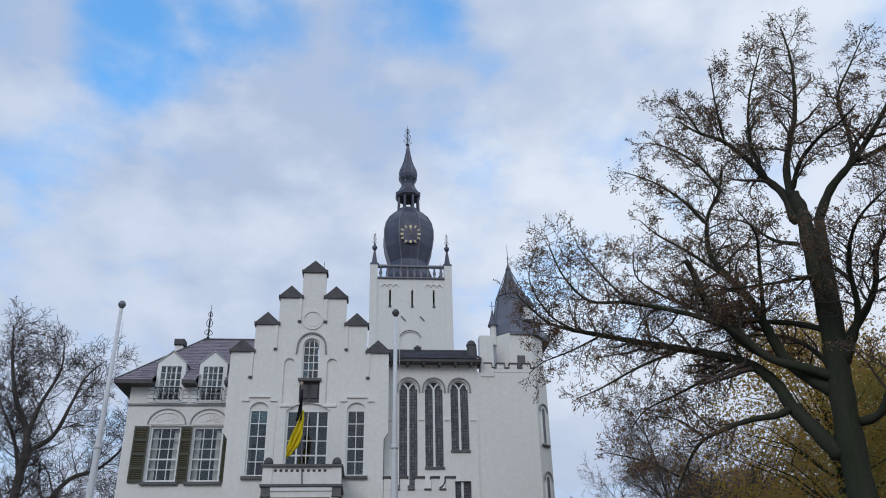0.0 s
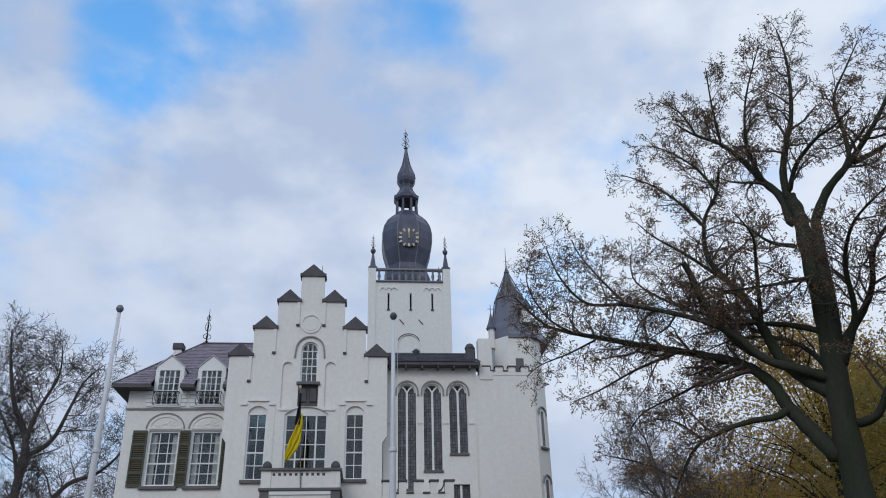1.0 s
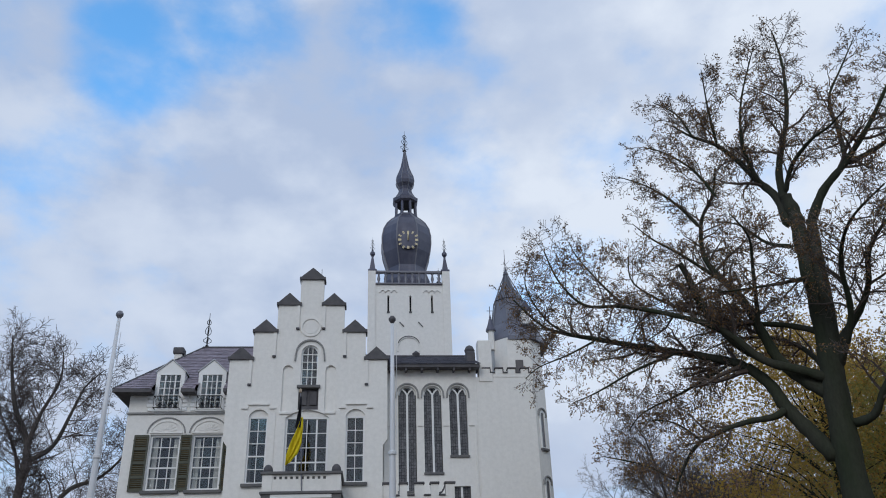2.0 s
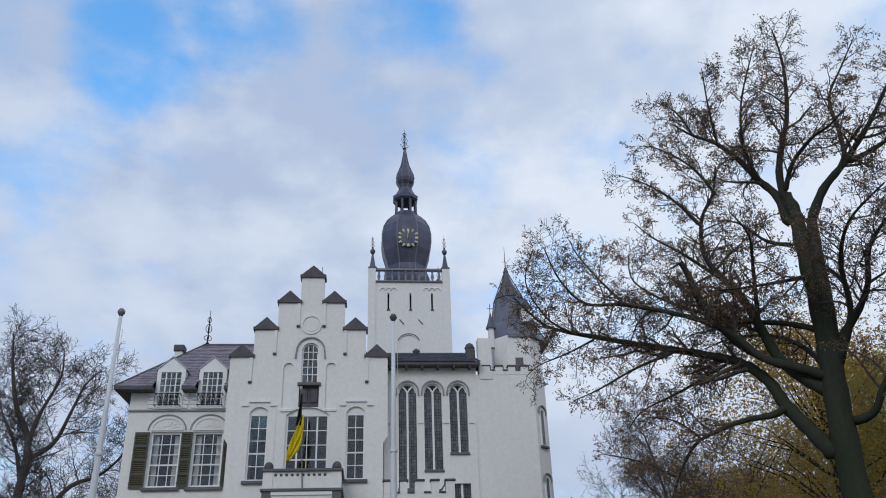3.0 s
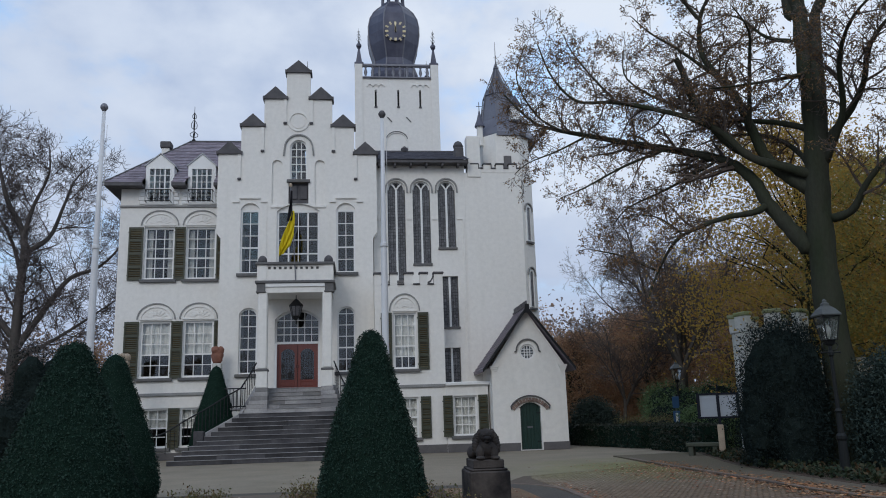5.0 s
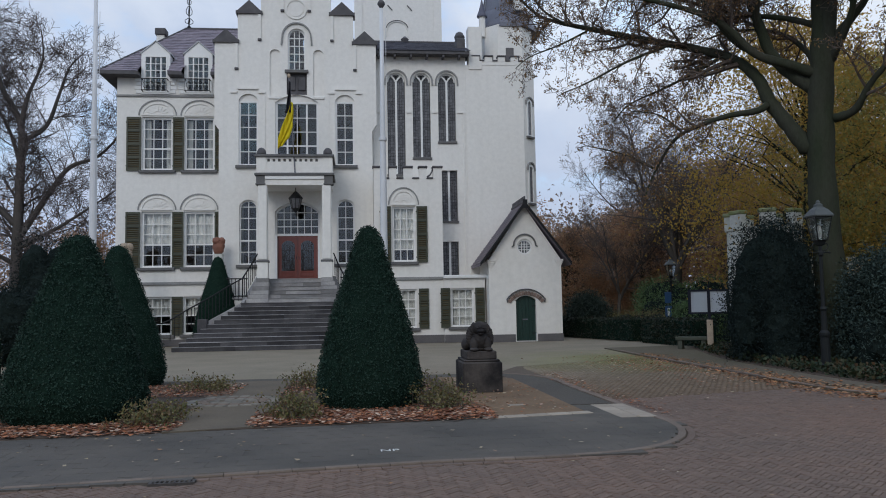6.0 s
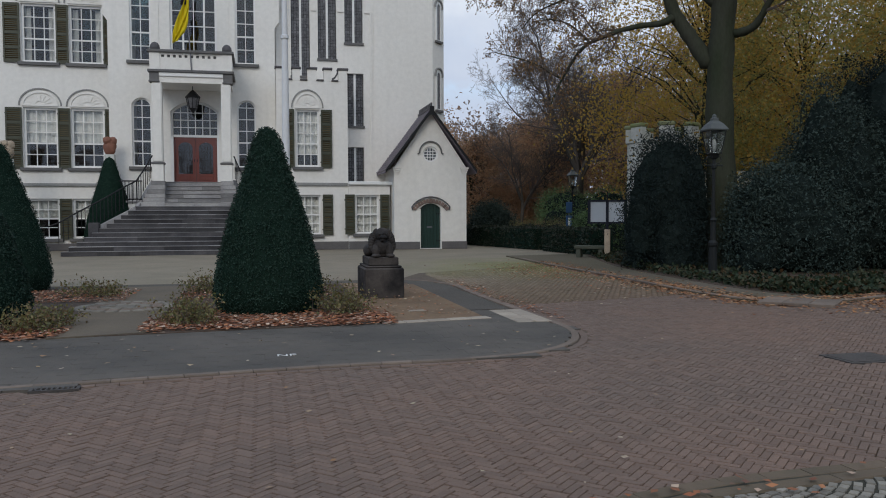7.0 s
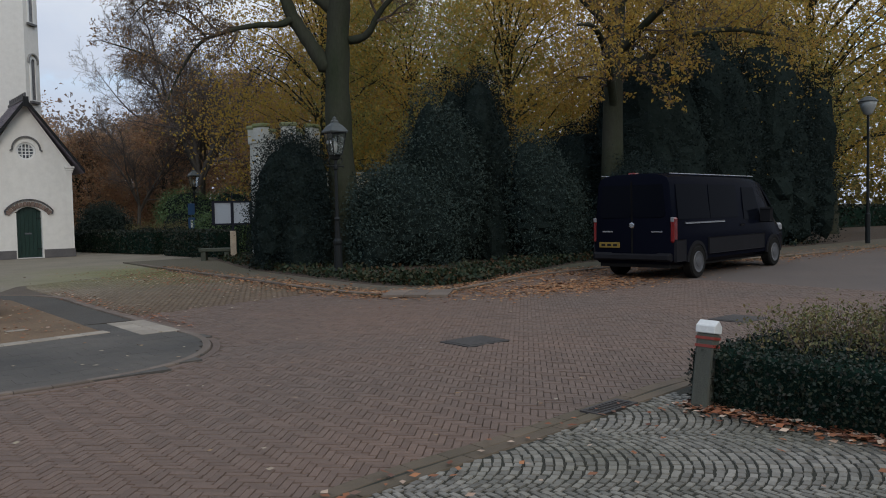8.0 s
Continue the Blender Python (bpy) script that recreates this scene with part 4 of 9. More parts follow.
# octagonal turret block
TX0, TX1 = 5.403, 8.32
wall = bmesh.new()
plan = [(TX0, YT), (TX1, YT), (9.04, YT + 0.72), (9.04, YT + 4.2), (TX1 - 0.4, YT + 5.2), (TX0, YT + 5.2)]
lo = [wall.verts.new((x, y, 0)) for x, y in plan]
hi = [wall.verts.new((x, y, 13.75)) for x, y in plan]
wall.faces.new(lo[::-1])
wall.faces.new(hi)
for i in range(len(plan)):
    j = (i + 1) % len(plan)
    wall.faces.new((lo[i], lo[j], hi[j], hi[i]))
turret = part("turret_wall", wall, M["render"], hall, "tall white turret with small arched windows")
bm = bmesh.new()
box(bm, TX0 + 0.2, YT - 0.02, 13.752, TX1, YT + 0.3, 13.95)
for k in range(4):
    box(bm, 5.75 + k * 0.66, YT - 0.02, 13.952, 6.12 + k * 0.66, YT + 0.3, 14.18)
box(bm, 5.56, YT - 0.05, 13.5, 6.26, YT + 0.6, 15.72, 0.03)
part("parapet", bm, M["render"], turret, "white battlemented parapet with a square pier")
for k in range(4):
    x = 5.75 + k * 0.66
    part("merlon_coping", boxed(x - 0.04, YT - 0.07, 14.182, x + 0.41, YT + 0.34, 14.26, 0.015), M["cap"], turret, "dark stone coping")
    bm = bmesh.new()
    box(bm, x + 0.37, YT - 0.07, 13.952, x + 0.66 - 0.04, YT + 0.34, 14.02, 0.01)
    box(bm, x + 0.375, YT - 0.07, 14.02, x + 0.42, YT + 0.02, 14.18)
    part("crenel_coping", bm, M["cap"], turret, "dark stone coping")
bm = bmesh.new()
plan = [(6.62, YT + 1.2), (7.2, YT + 0.6), (8.45, YT + 0.6), (9.1, YT + 1.25), (9.1, YT + 4.2), (6.62, YT + 4.4)]
lo = [bm.verts.new((x, y, 13.7)) for x, y in plan]
hi = [bm.verts.new((x, y, 16.1)) for x, y in plan]
for i in range(len(plan)):
    j = (i + 1) % len(plan)
    bm.faces.new((lo[i], lo[j], hi[j], hi[i]))
bm.faces.new(hi)
drum = part("turret_drum", bm, M["render"], turret, "white upper drum of the turret")
part("louvre", boxed(7.6, YT + 0.55, 14.1, 8.0, YT + 0.62, 14.85), M["plinth"], drum, "small grey louvre")
bm = bmesh.new()


def frustum(bm, lower, upper):
    a = [bm.verts.new(p) for p in lower]
    b = [bm.verts.new(p) for p in upper]
    n = len(a)
    for i in range(n):
        j = (i + 1) % n
        bm.faces.new((a[i], a[j], b[j], b[i]))
    bm.faces.new(a[::-1])
    bm.faces.new(b)


def ring8(cx, cy, rx, ry, z, turn=math.pi / 8):
    return [(cx + rx * math.cos(turn + math.tau * k / 8), cy + ry * math.sin(turn + math.tau * k / 8), z) for k in range(8)]


TCY = YT + 2.6
frustum(bm, ring8(8.02, TCY, 1.80, 2.25, 16.0), ring8(8.02, TCY, 1.74, 2.2, 16.22))
frustum(bm, ring8(8.02, TCY, 1.72, 2.15, 16.22), ring8(7.92, TCY, 1.20, 1.35, 17.3))
frustum(bm, ring8(7.92, TCY, 1.20, 1.35, 17.3), ring8(7.82, TCY, 0.80, 0.84, 18.95))
frustum(bm, ring8(7.82, TCY, 0.88, 0.92, 18.90), ring8(7.80, TCY, 0.40, 0.43, 19.75))
frustum(bm, ring8(7.80, TCY, 0.40, 0.43, 19.75), ring8(7.78, TCY, 0.08, 0.08, 20.7))
frustum(bm, ring8(7.78, TCY, 0.17, 0.17, 20.66), ring8(7.78, TCY, 0.05, 0.05, 20.98))
spire = part("turret_roof", bm, M["slate"], turret, "dark slate spire with a kinked outline")
bm = bmesh.new()
for k in range(8):
    a, b, c, d = (ring8(8.02, TCY, 1.73, 2.16, 16.22)[k], ring8(7.92, TCY, 1.21, 1.36, 17.3)[k], ring8(7.82, TCY, 0.85, 0.88, 18.95)[k], ring8(7.78, TCY, 0.08, 0.08, 20.7)[k])
    for p, q in ((a, b), (b, c), (c, d)):
        rod(bm, p, q, 0.03, sides=5)
rod(bm, (7.78, TCY, 20.9), (7.78, TCY, 22.3), 0.035, 0.01)
part("spire_ribs", bm, M["lead_seam"], spire)
bm = bmesh.new()
box(bm, 8.15, TCY - 1.75, 17.0, 8.65, TCY - 0.5, 17.75)
part("dormer", bm, M["trim"], spire, "tiny white dormer on the spire")
bm = bmesh.new()
prism(bm, [(8.06, 17.75), (8.74, 17.75), (8.4, 18.35)], TCY - 1.83, TCY - 0.4)
part("dormer_roof", bm, M["lead"], spire)
bm = bmesh.new()
lathe(bm, [(0.17, 15.6), (0.17, 16.62), (0.20, 16.66)], 8, (6.50, YT + 1.2))
pin = part("pinnacle", bm, M["render"], turret, "small white pinnacle with a lead cap")
bm = bmesh.new()
lathe(bm, [(0.27, 16.66), (0.28, 16.72), (0.17, 17.0), (0.08, 17.35), (0.03, 17.6)], 8, (6.50, YT + 1.2))
rod(bm, (6.50, YT + 1.2, 17.55), (6.50, YT + 1.2, 18.1), 0.02)
rod(bm, (6.34, YT + 1.2, 17.85), (6.66, YT + 1.2, 17.85), 0.018)
part("cap", bm, M["lead"], pin, "dark lead cap")
facet = Matrix.Translation((8.68, YT + 0.36, 0)) @ Matrix.Rotation(radians(45), 4, "Z")
for z0, z1 in ((10.25, 12.0), (6.85, 8.65)):
    bm = bmesh.new()
    holed(bm, arched(-0.24, z0 - 0.05, 0.24, z1 + 0.1), [arched(-0.15, z0, 0.15, z1)], -0.05, 0.03, m=facet)
    w = part("slit_window", bm, M["trim"], turret, "narrow arched turret window")
    bm = bmesh.new()
    prism(bm, arched(-0.15, z0, 0.15, z1), -0.004, 0.02, m=facet)
    part("pane", bm, M["leaded"], w)
    bm = bmesh.new()
    strip(bm, arc_points(0, z1 - 0.12, 0.33, math.pi * 1.08, -0.08 * math.pi, 12), 0.06, -0.09, 0.02)
    bmesh.ops.transform(bm, matrix=facet, verts=bm.verts)
    part("hood_mould", bm, M["mould"], w)
    bm = bmesh.new()
    box(bm, -0.30, -0.12, z0 - 0.16, 0.30, 0.02, z0 - 0.06, m=facet)
    part("sill", bm, M["stone"], w)

# --- clock tower ---
WX0, WX1, WY0, WY1, WZ = -0.07, 5.05, 47.0, 52.1, 22.4
WC, WCY = 2.45, 49.6
slits = [(1.16, 20.55), (2.56, 20.55), (3.93, 20.55)]
wall = bmesh.new()
holed(wall, rect(WX0, 0, WX1, WZ), [rect(x - 0.06, z, x + 0.06, z + 1.1) for x, z in slits], WY0, WY0 + 0.6)
tower = part("clock_tower", wall, M["render"], hall, "square white clock tower")
for x0, y0, z0, x1, y1, z1 in ((WX0, WY0 + 0.602, 0, WX0 + 0.6, WY1, WZ), (WX1 - 0.6, WY0 + 0.602, 0, WX1, WY1, WZ), (WX0 + 0.6, WY1 - 0.6, 0, WX1 - 0.6, WY1, WZ), (WX0 + 0.6, WY0 + 0.9, WZ - 0.5, WX1 - 0.6, WY1 - 0.602, WZ - 0.1)):
    wall = bmesh.new()
    box(wall, x0, y0, z0, x1, y1, z1)
    part("side_wall" if z0 == 0 else "tower_floor", wall, M["render"], tower)
for s in (0, 1):
    wall = bmesh.new()
    a = WX0 if s == 0 else WX1 - 0.42
    box(wall, a - (0.06 if s == 0 else 0), WY0 - 0.06, 0, a + 0.42 + (0.06 if s else 0), WY0 - 0.002, 23.35)
    for y in (WY0, WY1 - 0.48):
        box(wall, a, y, WZ + 0.002, a + 0.42, y + 0.48, 23.35)
    part("corner_pilaster", wall, M["render"], tower)
bm = bmesh.new()
for c in (1.16, 3.93):
    for k in (-1, 0, 1):
        strip(bm, arc_points(c + k * 0.36, 21.85, 0.17, math.pi, 0, 8), 0.06, WY0 - 0.06, WY0 + 0.01)
strip(bm, [(1.75, 17.9), (1.75, 18.3)] + arc_points(2.42, 18.35, 0.62, math.pi, 0, 16, rz=0.5) + [(3.09, 18.3), (3.09, 17.9)], 0.08, WY0 - 0.06, WY0 + 0.01)
part("moulding", bm, M["render"], tower)
bm = bmesh.new()
strip(bm, arc_points(2.42, 18.35, 0.66, math.pi * 0.95, 0.05 * math.pi, 12, rz=0.54), 0.05, WY0 - 0.08, WY0 - 0.055)
part("hood_mould", bm, M["cap"], tower)
for x, z, s in ((2.0, 19.65, -1), (3.18, 19.65, -1)):
    bm = bmesh.new()
    strip(bm, [(x - 0.14, z + 0.20), (x + 0.14, z - 0.12)], 0.05, WY0 - 0.05, WY0 + 0.01)
    part("wall_anchor", bm, M["cap"], tower, "dark iron wall anchor")
for x, z in slits:
    bm = bmesh.new()
    box(bm, x - 0.09, WY0 - 0.05, z - 0.1, x + 0.09, WY0 + 0.01, z - 0.002)
    sl = part("slit_sill", bm, M["cap"], tower)
    # black sheet inside the slit stands in for the dark tower interior
    bm = bmesh.new()
    box(bm, x - 0.058, WY0 + 0.3, z, x + 0.058, WY0 + 0.35, z + 1.1)
    part("slit_shutter", bm, M["iron"], sl)
bm = bmesh.new()
box(bm, WX0 + 0.42, WY0 - 0.12, WZ, WX1 - 0.42, WY0 + 0.3, WZ + 0.10, 0.02)
box(bm, WX0 + 0.42, WY0 + 0.0, 23.25, WX1 - 0.42, WY0 + 0.25, 23.40, 0.02)
for y in (WY1 - 0.3,):
    box(bm, WX0 + 0.42, y, 23.25, WX1 - 0.42, y + 0.25, 23.40)
for x in (WX0 + 0.1, WX1 - 0.3):
    box(bm, x, WY0 + 0.49, 23.25, x + 0.22, WY1 - 0.49, 23.40)
rail = part("balustrade_rail", bm, M["lead_seam"], tower, "grey lead-clad balustrade rail")
bal = bmesh.new()
lathe(bal, [(0.09, 0.0), (0.09, 0.06), (0.05, 0.12), (0.11, 0.34), (0.05, 0.62), (0.09, 0.70), (0.09, 0.75)], 8)
bal_me = finish("baluster", bal, M["lead_seam"], True)
for k in range(10):
    o = new("baluster", bal_me)
    o.parent = rail
    o.matrix_basis = pose(WX0 + 0.62 + (WX1 - WX0 - 1.24) * k / 9, WY0 + 0.12, WZ + 0.10)
for x in (WX0 + 0.21, WX1 - 0.21):
    for k in range(8):
        o = new("baluster", bal_me)
        o.parent = rail
        o.matrix_basis = pose(x, WY0 + 0.75 + (WY1 - WY0 - 1.4) * k / 7, WZ + 0.10)
    for y in (WY0 + 0.22, WY1 - 0.24):
        bm = bmesh.new()
        lathe(bm, [(0.40, 23.35), (0.40, 23.45), (0.26, 23.55), (0.18, 23.95), (0.10, 24.35), (0.08, 24.5)], 4, (x, y), math.pi / 4)
        lathe(bm, [(0.06, 24.45), (0.16, 24.62), (0.17, 24.75), (0.06, 24.9), (0.03, 25.0)], 8, (x, y))
        p = part("pinnacle", bm, M["lead"], tower, "dark stone corner pinnacle")
        finial(x, y, 24.9, 1.0, parent=p, spread=0.16)
prof = [(1.55, 23.0), (1.62, 23.5), (1.40, 24.1), (1.36, 24.5), (1.52, 25.0), (1.70, 25.6), (1.80, 26.3), (1.80, 26.9), (1.68, 27.5), (1.42, 28.0), (1.10, 28.35), (0.86, 28.55), (0.82, 28.65)]
bm = bmesh.new()
lathe(bm, prof, 8, (WC, WCY), math.pi / 8)
dome = part("onion_dome", bm, M["lead"], tower, "dark lead onion dome of the clock tower")
bm = bmesh.new()
for k in range(8):
    a = math.pi / 8 + math.tau * k / 8
    bm = bmesh.new()
    for (r0, z0), (r1, z1) in zip(prof, prof[1:]):
        rod(bm, (WC + r0 * math.cos(a), WCY + r0 * math.sin(a), z0), (WC + r1 * math.cos(a), WCY + r1 * math.sin(a), z1), 0.045, sides=6)
    part("dome_rib", bm, M["lead_seam"], dome, "pale rolled lead seam")
for k in range(8):
    a = math.pi / 8 + math.tau * k / 8
    bm = bmesh.new()
    rod(bm, (WC + 0.74 * math.cos(a), WCY + 0.74 * math.sin(a), 28.6), (WC + 0.70 * math.cos(a), WCY + 0.70 * math.sin(a), 29.95), 0.10, sides=8)
    part("lantern_post", bm, M["lead"], tower)
bm = bmesh.new()
lathe(bm, [(0.85, 28.6), (0.85, 28.72)], 8, (WC, WCY), math.pi / 8)
part("lantern_sill", bm, M["lead"], tower)
prof2 = [(0.80, 29.70), (0.92, 29.85), (0.94, 30.05), (0.72, 30.25), (0.52, 30.6), (0.44, 30.9), (0.50, 31.1), (0.64, 31.35), (0.70, 31.6), (0.64, 31.95), (0.48, 32.35), (0.32, 32.8), (0.20, 33.4), (0.10, 34.0), (0.05, 34.4)]
bm = bmesh.new()
lathe(bm, prof2, 8, (WC - 0.03, WCY), math.pi / 8)
top = part("spire", bm, M["lead"], tower, "slender dark bulbous spire")
for k in range(8):
    a = math.pi / 8 + math.tau * k / 8
    bm = bmesh.new()
    for (r0, z0), (r1, z1) in zip(prof2[2:], prof2[3:]):
        rod(bm, (WC - 0.03 + r0 * math.cos(a), WCY + r0 * math.sin(a), z0), (WC - 0.03 + r1 * math.cos(a), WCY + r1 * math.sin(a), z1), 0.025, sides=5)
    part("spire_rib", bm, M["lead_seam"], top)
finial(WC - 0.05, WCY, 34.2, 1.85, parent=top, spread=0.32)
# clock: gilded numerals and pointers on the front of the dome
clock = part("clock", bmesh.new(), M["lead"], tower, "clock with gilded numerals standing at twelve")
cy = WCY - 1.70
bm = bmesh.new()
prism(bm, arc_points(WC + 0.06, 26.10, 0.64, 0, math.tau, 32)[:-1], cy + 0.005, cy + 0.12)
clock.data = finish("clock", bm, M["lead"])
for k in range(12):
    a = math.pi / 2 - math.tau * k / 12
    r = 0.56 * min(1.12, 1 / max(abs(math.cos(a)), abs(math.sin(a))))
    bm = bmesh.new()
    for off in ((-0.035, 0.035) if k % 3 else (-0.05, 0.0, 0.05)):
        box(bm, -0.10, -0.02, off - 0.017, 0.11, 0.004, off + 0.017)
    o = part("numeral", bm, M["gold"], clock, "gilded numeral")
    o.matrix_basis = Matrix.Translation((WC + 0.06 + r * math.cos(a), cy, 26.10 + r * math.sin(a))) @ Matrix.Rotation(-a, 4, "Y")
for length, w in ((0.52, 0.06), (0.34, 0.09)):
    bm = bmesh.new()
    box(bm, WC + 0.06 - w / 2, cy - 0.05, 26.04, WC + 0.06 + w / 2, cy - 0.03, 26.10 + length)
    part("pointer", bm, M["gold"], clock, "gilded clock pointer")

# --- gatehouse beside the turret ---
YC = 36.3
CX, CW = 7.63, 1.70
lodge = thing("gatehouse", "small white gabled porch lodge with green door and tiled roof", "lodge")
wall = bmesh.new()
holes = [arc_points(CX, 4.36, 0.36, 0, math.tau, 24)[:-1], arched(CX - 0.47, 0.0 + 0.02, CX + 0.47, 2.10, 0.20)]
holed(wall, [(CX - CW, 0), (CX + CW, 0), (CX + CW, 3.75), (CX, 6.28), (CX - CW, 3.75)], holes, YC, YC + 0.35)
box(wall, CX - CW, YC + 0.352, 0, CX - CW + 0.3, YC + 6.2, 3.72)
box(wall, CX + CW - 0.3, YC + 0.352, 0, CX + CW, YC + 6.2, 3.72)
for s in (-1, 1):
    x = CX + s * (CW - 0.10)
    for k in range(4):
        w = 0.10 + 0.03 * k
        box(wall, x - w, YC - 0.02 - 0.025 * k, 3.42 + 0.09 * k, x + w, YC - 0.002, 3.50 + 0.09 * k)
part("wall", wall, M["render"], lodge)
bm = bmesh.new()
box(bm, CX - CW - 0.02, YC - 0.04, 0, CX - 0.52, YC - 0.002, 0.34)
box(bm, CX + 0.52, YC - 0.04, 0, CX + CW + 0.02, YC - 0.002, 0.34)
box(bm, CX - CW - 0.04, YC - 0.04, 0, CX - CW - 0.002, YC + 6, 0.34)
part("plinth", bm, M["plinth"], lodge, "dark grey painted plinth")
RP = 6.42
SL = (RP - 3.60) / (CW + 0.40)
bm = bmesh.new()
for s in (-1, 1):
    e = CX + s * (CW + 0.42)
    tiled_slope(bm, (e, YC - 0.32, 3.60), (e, YC + 5.6, 3.60), (CX, YC + 5.6, RP), (CX, YC - 0.32, RP), 20, 0.20, 0.035)
    a = [bm.verts.new(p) for p in ((e, YC - 0.30, 3.60), (e, YC + 5.6, 3.60), (CX, YC + 5.6, RP), (CX, YC - 0.30, RP), (e, YC - 0.30, 3.48), (e, YC + 5.6, 3.48), (CX, YC + 5.6, RP - 0.14), (CX, YC - 0.30, RP - 0.14))]
    for f in ((0, 1, 2, 3), (4, 5, 6, 7), (0, 3, 7, 4), (0, 1, 5, 4)):
        bm.faces.new([a[i] for i in f])
me = bpy.data.meshes.new("roof")
bm.to_mesh(me)
bm.free()
me.materials.append(M["tile"])
lr = new("roof", me)
lr.parent = lodge
tagged(lr, "steep dark tiled saddle roof")
bm = bmesh.new()
box(bm, CX - 0.07, YC - 0.34, RP - 0.02, CX + 0.07, YC + 5.6, RP + 0.07)
part("ridge", bm, M["cap"], lr)
me = finish("ridge_tile", boxed(-0.035, -0.07, 0, 0.035, 0.07, 0.22), M["cap"])
for k in range(17):
    o = new("ridge_tile", me)
    o.parent = lr
    o.matrix_basis = pose(CX, YC - 0.2 + k * 0.34, RP + 0.05)
bm = bmesh.new()
for s in (-1, 1):
    e = CX + s * (CW + 0.44)
    prism(bm, [(CX, RP + 0.03), (e, 3.62), (e, 3.46), (CX, RP - 0.16)], YC - 0.36, YC - 0.325)
box(bm, CX - 0.10, YC - 0.40, RP - 0.30, CX + 0.10, YC - 0.327, RP + 0.10)
part("bargeboard", bm, M["iron"], lr, "black painted bargeboards")
win = bmesh.new()
strip(win, arc_points(CX, 4.36, 0.33, 0, math.tau, 24), 0.08, YC + 0.06, YC + 0.16)
for o in (-0.13, 0.0, 0.13):
    h = math.sqrt(0.33 ** 2 - o * o)
    box(win, CX + o - 0.016, YC + 0.08, 4.36 - h, CX + o + 0.016, YC + 0.13, 4.36 + h)
    box(win, CX - h, YC + 0.082, 4.36 + o - 0.016, CX + h, YC + 0.128, 4.36 + o + 0.016)
rw = part("round_window", win, M["trim"], lodge, "round white-barred window")
bm = bmesh.new()
prism(bm, arc_points(CX, 4.36, 0.35, 0, math.tau, 24)[:-1], YC + 0.104, YC + 0.110)
part("pane", bm, M["glass"], rw).visible_shadow = False
# dark sheet close behind the pane in place of an unlit room
part("back_panel", boxed(CX - 0.5, YC + 0.42, 3.9, CX + 0.5, YC + 0.44, 4.85), M["dark"], rw, "dark sheet standing in for the unlit room behind the round window")
bm = bmesh.new()
strip(bm, [(CX - 0.60, 4.36)] + arc_points(CX, 4.42, 0.52, math.pi, 0, 16) + [(CX + 0.60, 4.36)], 0.06, YC - 0.07, YC - 0.001)
part("hood_mould", bm, M["stone"], rw)
gd = part("door", boxed(CX - 0.47, YC + 0.225, 0.02, CX + 0.47, YC + 0.26, 2.2), M["door_green"], lodge, "dark green arched plank door")
for k in range(6):
    a = CX - 0.46 + 0.92 * k / 6
    bm = bmesh.new()
    box(bm, a + 0.004, YC + 0.16, 0.04, a + 0.92 / 6 - 0.004, YC + 0.22, 2.10 - 0.2 * (abs(k - 2.5) / 2.5) ** 2)
    part("plank", bm, M["door_green"], gd)
part("threshold", boxed(CX - 0.47, YC + 0.02, 0.0, CX + 0.47, YC + 0.34, 0.035), M["step"], gd, "grey stone threshold")
part("letterbox", boxed(CX - 0.16, YC + 0.145, 0.98, CX + 0.10, YC + 0.162, 1.04), M["lead_seam"], gd, "grey metal letterbox")
bm = bmesh.new()
for z in (0.35, 1.6):
    box(bm, CX + 0.30, YC + 0.14, z, CX + 0.52, YC + 0.162, z + 0.05)
part("hinge", bm, M["iron"], gd)
me = None
arch = part("door_arch", boxed(CX - 0.52, YC - 0.02, 1.86, CX - 0.47, YC - 0.001, 1.9), M["brick_red"], lodge, "red brick segmental arch over the door")
pts = arc_points(CX, 1.28, 1.0, math.pi * 0.80, math.pi * 0.20, 13)
for (xa, za), (xb, zb) in zip(pts, pts[1:]):
    bm = bmesh.new()
    ang = math.atan2((za + zb) / 2 - 1.28, (xa + xb) / 2 - CX)
    o = part("brick", boxed(-0.09, -0.06, -0.062, 0.09, 0.0, 0.062, 0.006), M["brick_red"], arch)
    o.matrix_basis = pose((xa + xb) / 2, YC - 0.003, (za + zb) / 2 - 0.06, 0, -math.degrees(ang), 0)
bm = bmesh.new()
strip(bm, [(CX - 0.86, 1.80)] + arc_points(CX, 1.30, 1.10, math.pi * 0.80, math.pi * 0.20, 13) + [(CX + 0.86, 1.80)], 0.05, YC - 0.09, YC - 0.001)
part("drip_mould", bm, M["cap"], arch)

# --- entrance stairs ---
stairs = thing("entrance_stairs", "wide flight of grey bluestone steps up to the entrance", "stairs")
SC = -2.88
N1, N2 = 11, 6
RISE = 3.06 / (N1 + N2)
rng = random.Random(4)


